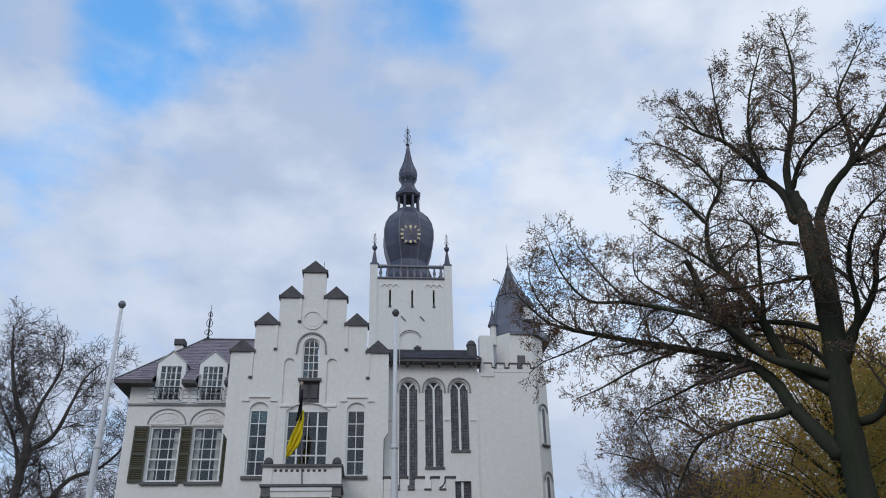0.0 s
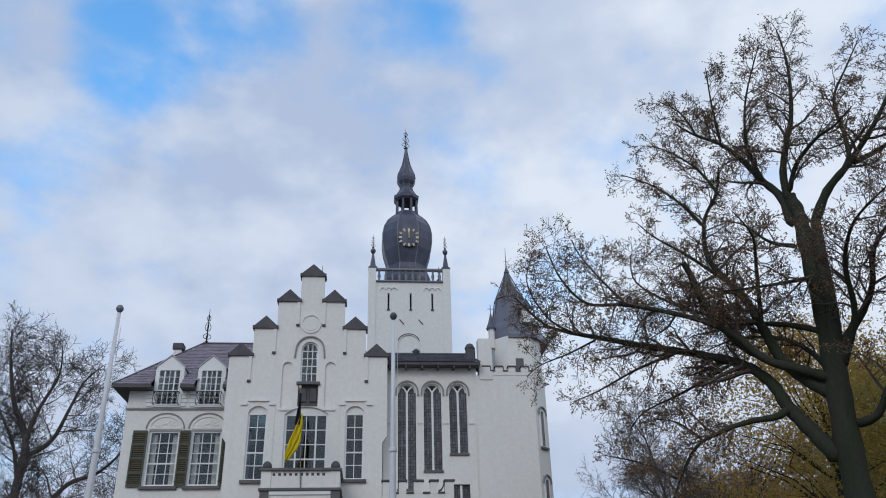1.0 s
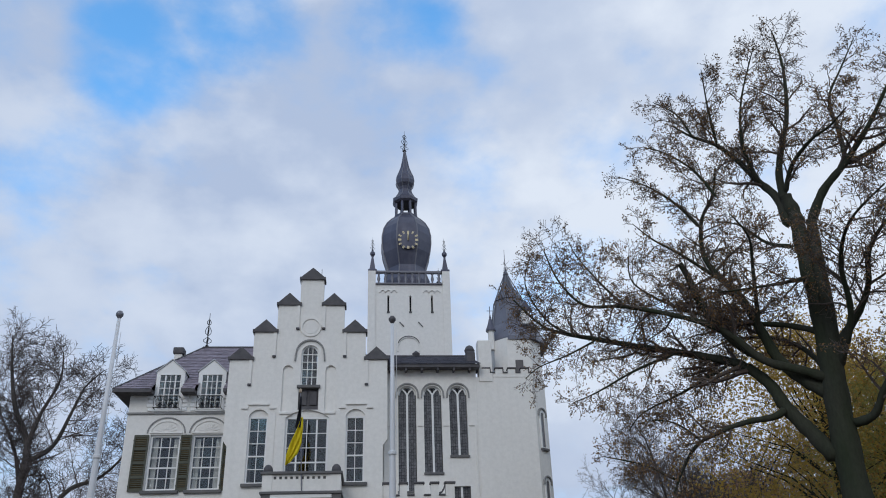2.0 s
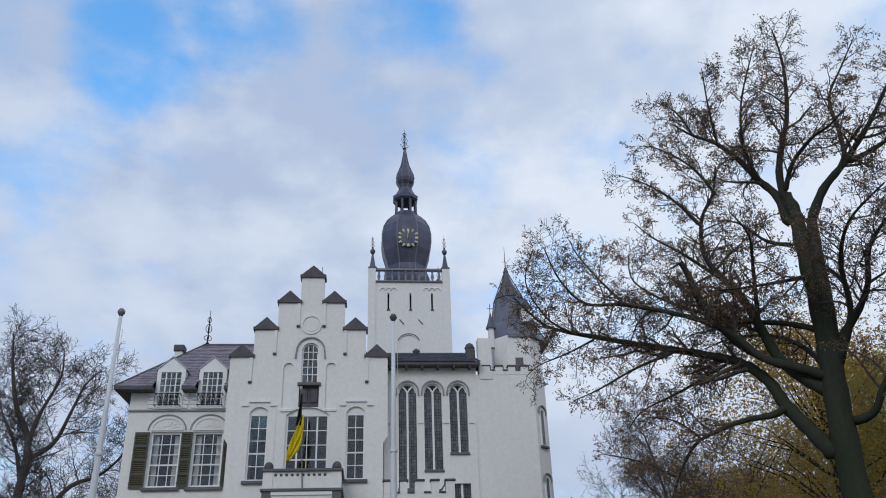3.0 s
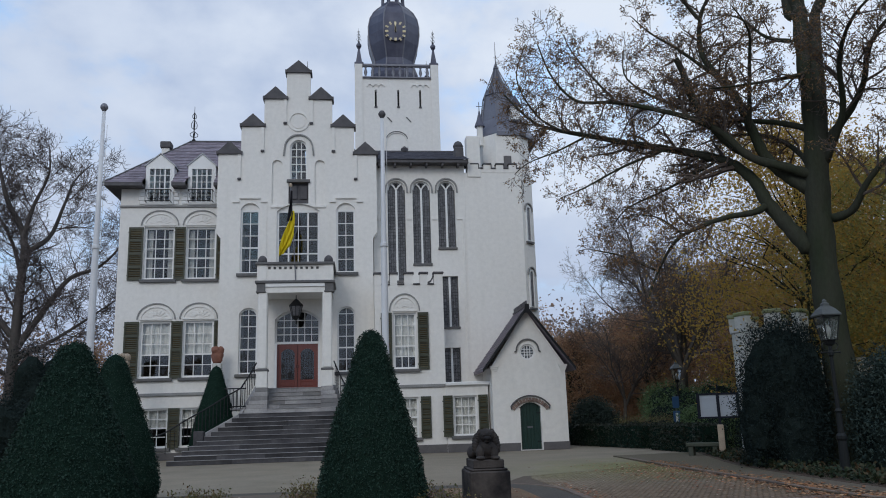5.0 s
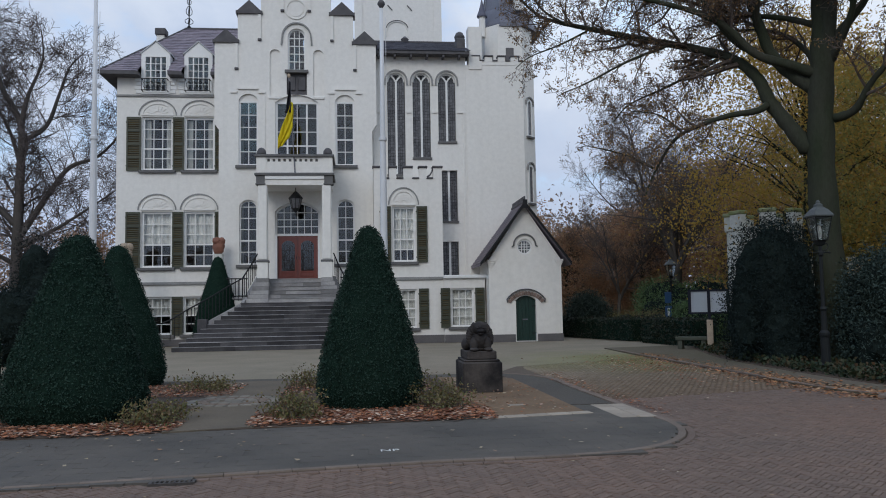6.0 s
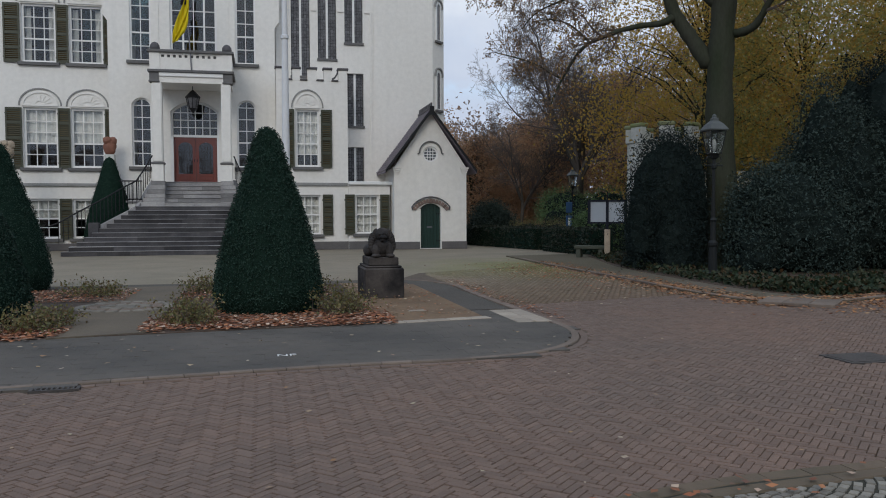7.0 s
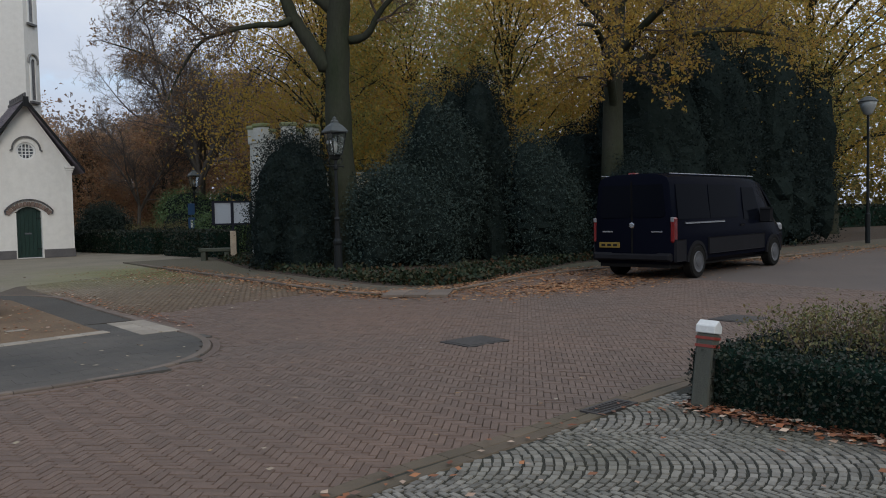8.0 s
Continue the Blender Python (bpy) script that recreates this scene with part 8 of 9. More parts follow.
bush("evergreen_shrub", "dark evergreen shrub below the bare trees", "shrub", (-10.8, 27.5, 0), (1.9, 1.8, 2.4), 6000, 0.16, M["conifer"], 58, 10, "evergreen shrubs")
bush("evergreen_shrub", "tall dark evergreen beside the hall", "shrub", (-14.2, 38.5, 0), (2.0, 2.0, 4.6), 6000, 0.18, M["conifer"], 59, 12, "evergreen shrubs")


def hedge_block(name, label, a, b, width, height, count, size, mat, seed, group=""):
    """A clipped hedge from a to b with uneven faces."""
    rng = random.Random(seed)
    a, b = Vector((*a, 0)), Vector((*b, 0))
    d = (b - a).normalized()
    side = Vector((-d.y, d.x, 0))
    ln = (b - a).length
    t = thing(name, label, "hedge", group)
    bm = bmesh.new()
    nx, faces_at = max(4, int(ln / 0.3)), [(-0.5, 0.02), (-0.5, 0.5), (-0.48, 1.0), (0.0, 1.0), (0.48, 1.0), (0.5, 0.5), (0.5, 0.02)]
    rows = []
    for i in range(nx + 1):
        p = a + d * ln * i / nx
        rows.append([bm.verts.new(p + side * u * (width - 0.05) + Vector((0, 0, w * (height - 0.02) + 0.02 * noise.noise(p * 3 + Vector((u, w, seed)))))) for u, w in faces_at])
    for r, s in zip(rows, rows[1:]):
        for k in range(len(faces_at) - 1):
            bm.faces.new((r[k], s[k], s[k + 1], r[k + 1]))
    bm.faces.new(rows[0])
    bm.faces.new(rows[-1][::-1])
    # solid core, coloured as the shade inside the hedge
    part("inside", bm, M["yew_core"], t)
    leaves = Soup()

    def at_surface(rng):
        f = rng.random()
        k = rng.random()
        p = a + d * ln * f
        if k < 0.36:
            return p + side * rng.uniform(-0.5, 0.5) * width + Vector((0, 0, height + 0.02 * noise.noise(p * 4))), Vector((0, 0, 1))
        if k < 0.92:
            s = -1 if k < 0.64 else 1
            return p + side * s * 0.5 * width + Vector((0, 0, rng.uniform(0.02, height))), side * s
        s = -1 if k < 0.96 else 1
        return (a if s < 0 else b) + side * rng.uniform(-0.5, 0.5) * width + Vector((0, 0, rng.uniform(0.02, height))), d * s

    leaf_shell(leaves, rng, at_surface, count, size, 0.03)
    tagged(leaves.make("foliage", mat, t), kind="stuff")
    return t


hedge_block("low_hedge", "low clipped dark hedge along the forecourt", (10.6, 42.5), (12.3, 34.2), 0.9, 0.95, 6000, 0.10, M["hedge"], 61, "low hedges")
hedge_block("low_hedge", "low clipped dark hedge by the notice board", (12.35, 33.0), (12.7, 28.6), 1.0, 0.98, 4500, 0.10, M["hedge"], 62, "low hedges")
hedge_block("low_hedge", "distant clipped hedge in the park", (60.0, 22.0), (40.0, 24.5), 1.2, 1.3, 3500, 0.2, M["hedge"], 63, "low hedges")
hedge_block("low_hedge", "low dark hedge beyond the clipped yews", (-14.0, 17.5), (-7.6, 17.6), 0.9, 1.1, 5000, 0.09, M["hedge"], 65, "low hedges")
hedge_block("near_hedge", "glossy dark low hedge beside the bollard", (6.22, 3.98), (6.22, -1.0), 1.46, 0.46, 24000, 0.034, M["hedge"], 64)
rng = random.Random(66)
near = thing("rose_hedge", "autumn rose bushes growing out of the dark hedge", "shrub", at=(0, 0, 0))
stems, leaves = Soup(), Soup()
for k in range(520):
    f = rng.random() ** 1.1
    x, y = 6.45 + rng.uniform(-0.5, 0.6), 3.75 - 3.4 * f
    h = rng.uniform(0.50, 0.64) + 0.05 * math.sin(y * 2.1) + min(0.20, (3.9 - y) * 0.12)
    line = wander(rng, Vector((x, y, 0.28)), Vector((rng.gauss(0, 0.25), rng.gauss(0, 0.25), 1)).normalized(), h - 0.24, 4, 0.16, 0.02)
    stems.tube(line, [0.005, 0.0045, 0.004, 0.003, 0.002], 3)
    for q in line[1:]:
        for _ in range(9):
            leaves.leaf(q + Vector((rng.gauss(0, 0.06), rng.gauss(0, 0.06), rng.gauss(0, 0.045))), rng.uniform(0.018, 0.042), rng, 0.1, 0.6)
tagged(stems.make("stem_mass", M["twig"], near), kind="stuff")
tagged(leaves.make("foliage", M["rose"], near), kind="stuff")


def rose_patch(x, y, rx, ry, h, count, seed):
    rng = random.Random(seed)
    t = thing("rose_bush", "thin autumn rose bush with yellowing leaves", "shrub", "rose bushes in the bed", (x, y, 0.03))
    stems, leaves = Soup(), Soup()
    for _ in range(count):
        p = Vector((rng.gauss(0, rx * 0.5), rng.gauss(0, ry * 0.5), 0))
        line = wander(rng, p, Vector((rng.gauss(0, 0.4), rng.gauss(0, 0.4), 1)).normalized(), h * rng.uniform(0.6, 1.35), 4, 0.2, 0.0)
        stems.tube(line, [0.005, 0.004, 0.004, 0.003, 0.002], 3)
        for q in line[1:]:
            for _ in range(6):
                leaves.leaf(q + Vector((rng.gauss(0, 0.06), rng.gauss(0, 0.06), rng.gauss(0, 0.05))), rng.uniform(0.03, 0.065), rng, 0.1, 0.6)
    tagged(stems.make("stem_mass", M["twig"], t), kind="stuff")
    tagged(leaves.make("foliage", M["rose"], t), kind="stuff")


for x, y, rx, ry, h, n, seed in ((-2.95, 12.0, 0.40, 0.6, 0.26, 70, 71), (-0.95, 12.1, 0.35, 0.6, 0.30, 75, 72), (1.25, 12.9, 0.35, 0.8, 0.36, 70, 73),
                                 (-3.1, 16.6, 0.6, 0.5, 0.26, 45, 74), (-1.0, 16.8, 0.5, 0.5, 0.32, 45, 75), (0.9, 16.4, 0.6, 0.6, 0.32, 45, 76)):
    rose_patch(x, y, rx, ry, h, n, seed)
rng = random.Random(80)
ivy = Soup()
for _ in range(16000):
    f = rng.random()
    i = int(f * (len(RBED) - 1))
    p, q = Vector(RBED[i]), Vector(RBED[min(i + 1, len(RBED) - 1)])
    e = p.lerp(q, rng.random())
    if e.x > 30 or e.y > 28:
        continue
    t = (q - p).normalized()
    o = abs(rng.gauss(0, 1.0)) + 0.12
    x, y = e.x - t.y * o, e.y + t.x * o
    ivy.leaf(Vector((x, y, 0.05 + rng.uniform(0, 0.17) + 0.08 * noise.noise(Vector((x, y, 0))))), rng.uniform(0.06, 0.12), rng, 0.2, 0.8)
tagged(ivy.make("ivy", M["ivy"]), "ivy ground cover along the shrub bed", "ground cover", kind="stuff")

# ---- fallen leaves ----
rng = random.Random(85)
litter, pale, orange = Soup(), Soup(), Soup()


def strew(soup, count, x0, x1, y0, y1, z, size=(0.035, 0.075), keep=None):
    for _ in range(count):
        x, y = rng.uniform(x0, x1), rng.uniform(y0, y1)
        if keep is None or keep(x, y):
            soup.flat_leaf(x, y, z + rng.uniform(0.0, 0.035), rng.uniform(*size), rng)


def ragged(edge, soft=0.35):
    """Leaves lie thick behind a wavy edge and thin out before it."""
    return lambda x, y: rng.random() < min(1.0, max(0.0, (y - edge - 0.22 * noise.noise(Vector((x * 1.7, y * 0.6, 3.0)))) / soft + 0.25)) * (0.55 + 0.6 * noise.noise(Vector((x * 3.1, y * 3.1, 0.0))) + 0.3)


strew(litter, 5200, -7.0, -2.5, 10.75, 11.9, 0.03, (0.045, 0.10), ragged(10.95))
strew(litter, 6400, -1.6, 1.95, 11.0, 12.6, 0.03, (0.045, 0.10), ragged(11.28))
strew(litter, 1800, -7.0, -2.9, 11.9, 13.5, 0.03)
strew(litter, 1400, -1.4, 1.9, 12.5, 13.8, 0.03)
strew(litter, 2200, -4.6, -2.4, 15.4, 17.8, 0.035)
strew(litter, 2200, -1.5, 1.4, 15.2, 18.0, 0.035)
strew(pale, 40, 1.8, 3.3, 12.0, 17.5, 0.035, (0.04, 0.08))
strew(litter, 420, 1.8, 3.25, 11.9, 17.8, 0.032, (0.03, 0.07))
strew(pale, 75, -4.0, 4.0, 8.6, 11.2, 0.026, (0.04, 0.08), lambda x, y: inside(x, y, PAVE))
strew(pale, 150, -3.0, 9.0, 3.5, 13.0, 0.004, (0.025, 0.06), lambda x, y: inside(x, y, ROADPOLY))
strew(pale, 160, 4.5, 8.3, 13.0, 26.0, 0.004, (0.04, 0.09))
for _ in range(8200):
    i = rng.randrange(len(RKERB) - 1)
    p, q = Vector(RKERB[i]), Vector(RKERB[i + 1])
    if p.x > 34 or p.y > 25:
        continue
    e = p.lerp(q, rng.random())
    t = (q - p).normalized()
    o = rng.gauss(0.12, 0.34)
    orange.flat_leaf(e.x - t.y * o, e.y + t.x * o, 0.035 if o > 0 else 0.006, rng.uniform(0.05, 0.10), rng)
for _ in range(3000):
    x, y = rng.gauss(12.4, 1.5), rng.gauss(11.3, 0.55)
    orange.flat_leaf(x, y, 0.006, rng.uniform(0.05, 0.10), rng)
for _ in range(4200):
    x, y = rng.uniform(14, 30), rng.gauss(12.6, 0.7)
    orange.flat_leaf(x, y, 0.012, rng.uniform(0.05, 0.11), rng)
for _ in range(1300):
    f = rng.random() ** 1.4
    x, y = 5.46 + rng.gauss(0, 0.11), 3.95 - 3.0 * f + rng.gauss(0, 0.05)
    litter.flat_leaf(x, y, 0.035 + rng.uniform(0, 0.03), rng.uniform(0.035, 0.085), rng)
for _ in range(46):
    x = rng.uniform(1.6, 5.4)
    litter.flat_leaf(x, 4.1 + 0.08 * (x - 3) + rng.gauss(0, 0.08), 0.05, rng.uniform(0.04, 0.08), rng)
for _ in range(60):
    litter.flat_leaf(rng.uniform(2.0, 6.0), rng.uniform(1.5, 4.0), 0.05, rng.uniform(0.04, 0.08), rng)
for _ in range(420):
    y = rng.uniform(11.5, 19.0)
    litter.flat_leaf(4.45 + rng.gauss(0, 0.14), y, 0.006, rng.uniform(0.04, 0.08), rng)
for _ in range(1100):
    litter.flat_leaf(rng.gauss(7.6, 0.8), rng.gauss(20.5, 2.2), 0.006, rng.uniform(0.05, 0.09), rng)
tagged(litter.make("fallen_leaves", M["litter"]), "drifts of red-brown fallen leaves", "leaves", kind="stuff")
tagged(orange.make("fallen_leaves", M["litter_orange"]), "drifts of orange-brown leaves along the shrub bed", "leaves", kind="stuff")
tagged(pale.make("scattered_leaves", M["litter_pale"]), "scattered pale fallen leaves", "leaves", kind="stuff")


# ---- things ----
M["van_paint"] = material("blue_black_van_paint", (0.004, 0.005, 0.010), 0.15, (0.005, 0.006, 0.011), 1, 30, 0.1, 0.0, specular=0.045)
M["van_trim"] = material("grey_black_plastic", (0.016, 0.016, 0.018), 0.6, (0.021, 0.021, 0.024), 3, 40, 0.3, 0.1, specular=0.1)
M["tinted"] = material("tinted_van_glass", (0.004, 0.005, 0.008), 0.04, (0.005, 0.006, 0.009), 1, 10, 0.05, 0.0, specular=0.06)
M["tyre"] = material("black_rubber", (0.010, 0.010, 0.010), 0.9, (0.016, 0.015, 0.014), 5, 40, 0.4, 0.2, specular=0.1)
M["rim"] = material("dull_steel_rim", (0.11, 0.112, 0.118), 0.45, None, 5, 40, 0.3, 0.1, metallic=0.4, specular=0.4)
for name in ("van_paint", "tinted", "van_trim"):
    M[name].node_tree.nodes["Principled BSDF"].inputs["IOR"].default_value = 1.16
M["red_lens"] = material("red_tail_lens", (0.16, 0.008, 0.010), 0.2, None, 5, 40, 0.1, 0.0, coat=0.4)
M["white_lens"] = material("clear_lamp_lens", (0.22, 0.22, 0.23), 0.2, None, 5, 40, 0.1, 0.0)
M["chrome"] = material("chrome_strip", (0.45, 0.46, 0.48), 0.2, None, 5, 40, 0.1, 0.0, metallic=0.9)
M["plate"] = material("yellow_number_plate", (0.24, 0.15, 0.02), 0.5, None, 5, 40, 0.1, 0.0)
M["lamp_green"] = material("black_green_lamp_paint", (0.006, 0.008, 0.009), 0.5, (0.012, 0.014, 0.014), 4, 40, 0.3, 0.1, specular=0.25)
M["lamp_metal"] = material("grey_lamp_hood", (0.075, 0.085, 0.085), 0.5, None, 4, 40, 0.3, 0.1)
M["blue_frame"] = material("blue_black_frame", (0.006, 0.009, 0.020), 0.5, None, 4, 40, 0.2, 0.05, specular=0.2)
M["notice"] = material("pale_grey_notice_sheet", (0.36, 0.40, 0.45), 0.35, (0.32, 0.36, 0.41), 2, 30, 0.15, 0.0, coat=0.3)
M["sign_blue"] = material("blue_sign", (0.03, 0.09, 0.20), 0.4, None, 4, 40, 0.15, 0.0)
M["moss_stone"] = material("mossy_pale_stone", (0.27, 0.28, 0.17), 0.9, (0.20, 0.23, 0.09), 2.5, 14, 0.6, 0.5)
M["old_white"] = material("weathered_white_wall", (0.60, 0.60, 0.57), 0.9, (0.48, 0.49, 0.45), 1.2, 10, 0.5, 0.3, streaks=0.3, streak_colour=(0.25, 0.27, 0.2))
M["bollard"] = material("grey_green_timber", (0.085, 0.090, 0.070), 0.85, (0.065, 0.066, 0.055), 3, 26, 0.6, 0.5, stretch=(3, 3, 0.4))
M["red_band"] = material("faded_red_reflector", (0.28, 0.035, 0.020), 0.55, (0.2, 0.03, 0.02), 8, 40, 0.4, 0.1)
M["bench_stone"] = material("mossy_bench_stone", (0.07, 0.075, 0.06), 0.85, (0.05, 0.06, 0.04), 3, 20, 0.5, 0.3)
M["frosted"] = material("pale_lamp_glass", (0.42, 0.44, 0.44), 0.25, (0.36, 0.38, 0.38), 4, 30, 0.2, 0.0, transmit=0.3)

# --- recumbent lion on its pedestal ---
lion_base = thing("lion_pedestal", "blackened two-tier stone pedestal of a lion", "pedestal", at=(2.26, 15.2, 0.03))
part("lower_block", boxed(-0.37, -0.40, -0.03, 0.37, 0.75, 0.56, 0.025), M["statue"], lion_base)
part("moulding", boxed(-0.335, -0.36, 0.563, 0.335, 0.72, 0.60, 0.015), M["statue"], lion_base)
part("upper_block", boxed(-0.28, -0.31, 0.603, 0.28, 0.68, 0.755, 0.015), M["statue"], lion_base)
bm = bmesh.new()


def blob(bm, c, r, rough=0.05, seed=0.0, sub=3):
    made = bmesh.ops.create_icosphere(bm, subdivisions=sub, radius=1.0)
    for v in made["verts"]:
        k = 1 + rough * noise.noise(v.co * 3.0 + Vector((seed, seed, seed)))
        v.co = Vector((c[0] + v.co.x * r[0] * k, c[1] + v.co.y * r[1] * k, c[2] + v.co.z * r[2] * k))


blob(bm, (0, 0.30, 0.95), (0.20, 0.36, 0.20), 0.08, 1.0)
blob(bm, (0, -0.02, 1.00), (0.22, 0.20, 0.25), 0.10, 2.0)
blob(bm, (0, -0.10, 1.25), (0.145, 0.14, 0.165), 0.06, 3.0)
blob(bm, (0, -0.235, 1.20), (0.072, 0.075, 0.055), 0.04, 4.0)
blob(bm, (0, -0.225, 1.14), (0.055, 0.06, 0.035), 0.04, 4.5)
blob(bm, (0, -0.225, 1.27), (0.028, 0.05, 0.06), 0.04, 4.7)
for k in range(18):
    a = math.radians(-215 + 250 * k / 17)
    for r, y, z, w in ((0.150, -0.10, 1.24, 0.048), (0.195, -0.04, 1.13, 0.066), (0.20, -0.09, 1.02, 0.070)):
        blob(bm, (math.cos(a) * r, y, z + math.sin(a) * r * 1.05), (w, 0.06, w), 0.15, k * 1.7 + r, 2)
for s in (-1, 1):
    blob(bm, (s * 0.13, -0.17, 0.90), (0.075, 0.085, 0.17), 0.06, 6.0 + s)
    blob(bm, (s * 0.135, -0.235, 0.79), (0.085, 0.12, 0.05), 0.06, 6.5 + s)
    blob(bm, (s * 0.115, -0.08, 1.37), (0.030, 0.03, 0.03), 0.05, 8.0 + s, 2)
    blob(bm, (s * 0.19, 0.42, 0.88), (0.10, 0.20, 0.15), 0.08, 9.0 + s)
    blob(bm, (s * 0.058, -0.215, 1.265), (0.028, 0.03, 0.024), 0.05, 7.0, 2)
bmesh.ops.scale(bm, vec=(1, 1, 0.84), verts=bm.verts, space=Matrix.Translation((0, 0, -0.755)))
lion = new("lion_statue", finish("lion_statue", bm, M["statue"], True))
lion.matrix_basis = Matrix.Translation((2.26, 15.2, 0.03))
tagged(lion, "weathered dark stone lion lying on its pedestal", "statue")
part("stone", boxed(-0.14, -0.07, 0, 0.14, 0.07, 0.012, 0.005, m=pose(2.48, 12.75, 0.03, 0, 0, 8)), M["pale_slab"], thing("flat_stone", "small flat pale stone in the ground", "stone"))

# --- terracotta and pale figures beside the stairs ---
for x, y, mat, label, h in ((-6.42, 37.55, "terracotta", "worn terracotta figure on a pillar beside the stairs", 4.25), (-10.45, 37.3, "sandstone", "worn pale sandstone figure on a pillar", 4.0)):
    pil = thing("figure_pillar", "slim white rendered pillar carrying a figure", "pillar", "figure pillars", (x, y, 0))
    part("shaft", boxed(-0.20, -0.20, 0, 0.20, 0.20, h, 0.02), M["old_white"], pil)
    bm = bmesh.new()
    blob(bm, (0, 0, h + 0.32), (0.26, 0.22, 0.36), 0.25, x)
    blob(bm, (-0.08, -0.1, h + 0.60), (0.18, 0.15, 0.18), 0.3, y)
    blob(bm, (0.10, 0.02, h + 0.58), (0.20, 0.18, 0.20), 0.2, x + 3)
    st = new("figure_statue", finish("figure_statue", bm, M[mat], True))
    st.matrix_basis = Matrix.Translation((x, y, 0))
    tagged(st, label, "statue")


# --- street lamps ---
def old_lamp(x, y, h):
    """A cast iron post with a fluted base, ladder bar and four-sided lantern."""
    t = thing("street_lamp", "old black-green cast iron street lamp with glass lantern", "street lamp", "old street lamps", (x, y, 0.03))
    k = h / 3.9
    bm = bmesh.new()
    lathe(bm, [(0.14, -0.03), (0.14, 0.12), (0.11, 0.16), (0.095, 0.75), (0.115, 0.80), (0.115, 0.86), (0.07, 0.92), (0.06, 1.35), (0.08, 1.40), (0.048, 1.46), (0.04, 2.0), (0.036, 2.6), (0.062, 2.64), (0.062, 2.70), (0.04, 2.74), (0.04, 2.86)], 12)
    bmesh.ops.scale(bm, vec=(1, 1, k), verts=bm.verts)
    part("post", bm, M["lamp_green"], t, smooth=False)
    bm = bmesh.new()
    z = 2.70 * k
    rod(bm, (-0.22, 0, z), (0.22, 0, z), 0.014)
    for s in (-1, 1):
        pts = [(0.05, 2.86), (0.16, 2.92), (0.20, 2.84), (0.14, 2.76), (0.06, 2.74)]
        for a, b in zip(pts, pts[1:]):
            rod(bm, (s * a[0], 0, a[1] * k), (s * b[0], 0, b[1] * k), 0.012, sides=6)
        blob(bm, (s * 0.22, 0, z), (0.03, 0.03, 0.03), 0, sub=1)
    part("ladder_bar", bm, M["lamp_green"], t)
    zb, zt = 2.98 * k, 3.52 * k
    bm = bmesh.new()
    for a in range(4):
        q = math.pi / 4 + math.pi / 2 * a
        rod(bm, (0.12 * 1.414 * math.cos(q), 0.12 * 1.414 * math.sin(q), zb), (0.20 * 1.414 * math.cos(q), 0.20 * 1.414 * math.sin(q), zt), 0.014, sides=6)
        q2 = q + math.pi / 2
        for r, zz in ((0.12, zb), (0.20, zt)):
            rod(bm, (r * 1.414 * math.cos(q), r * 1.414 * math.sin(q), zz), (r * 1.414 * math.cos(q2), r * 1.414 * math.sin(q2), zz), 0.013, sides=6)
    lathe(bm, [(0.04, 2.84 * k), (0.10, 2.88 * k), (0.13, zb - 0.02), (0.16, zb)], 4, (0, 0), math.pi / 4)
    part("lantern_frame", bm, M["lamp_green"], t)
    bm = bmesh.new()
    lathe(bm, [(0.325, zt), (0.34, zt + 0.03), (0.22, zt + 0.16), (0.10, zt + 0.24), (0.10, zt + 0.29), (0.05, zt + 0.32), (0.05, zt + 0.36), (0.015, zt + 0.40)], 4, (0, 0), math.pi / 4)
    part("hood", bm, M["lamp_metal"], t, "grey metal lantern hood")
    for a in range(4):
        q = math.pi / 2 * a
        bm = bmesh.new()
        c, s = math.cos(q), math.sin(q)
        pts = [(0.118, -0.115, zb + 0.01), (0.118, 0.115, zb + 0.01), (0.198, 0.195, zt - 0.01), (0.198, -0.195, zt - 0.01)]
        f = [bm.verts.new((c * p[0] - s * p[1], s * p[0] + c * p[1], p[2])) for p in pts]
        g = [bm.verts.new((c * (p[0] - 0.004) - s * p[1], s * (p[0] - 0.004) + c * p[1], p[2])) for p in pts]
        bm.faces.new(f)
        bm.faces.new(g[::-1])
        for i in range(4):
            j = (i + 1) % 4
            bm.faces.new((f[i], g[i], g[j], f[j]))
        o = part("pane", bm, M["glass"], t)
        o.visible_shadow = False
    bm = bmesh.new()
    lathe(bm, [(0.02, zb + 0.04), (0.05, zb + 0.10), (0.06, zb + 0.24), (0.03, zb + 0.34)], 10)
    part("bulb", bm, M["frosted"], t, "unlit pale lamp bulb", smooth=True)
    return t


old_lamp(10.58, 17.38, 3.9)
old_lamp(15.6, 38.8, 3.9)
park = thing("park_lamp", "slim dark lamp post with a pale bowl lamp", "street lamp", at=(31.2, 13.5, 0.02))
bm = bmesh.new()
lathe(bm, [(0.09, -0.02), (0.09, 1.1), (0.055, 1.15), (0.045, 4.75)], 10)
part("post", bm, M["lamp_green"], park)
bm = bmesh.new()
lathe(bm, [(0.06, 4.75), (0.16, 4.82), (0.26, 5.05), (0.30, 5.22), (0.28, 5.24)], 14)
part("bowl", bm, M["frosted"], park, "pale glass bowl", smooth=True)
bm = bmesh.new()
lathe(bm, [(0.33, 5.24), (0.34, 5.27), (0.20, 5.40), (0.05, 5.46)], 14)
part("hood", bm, M["lamp_metal"], park)

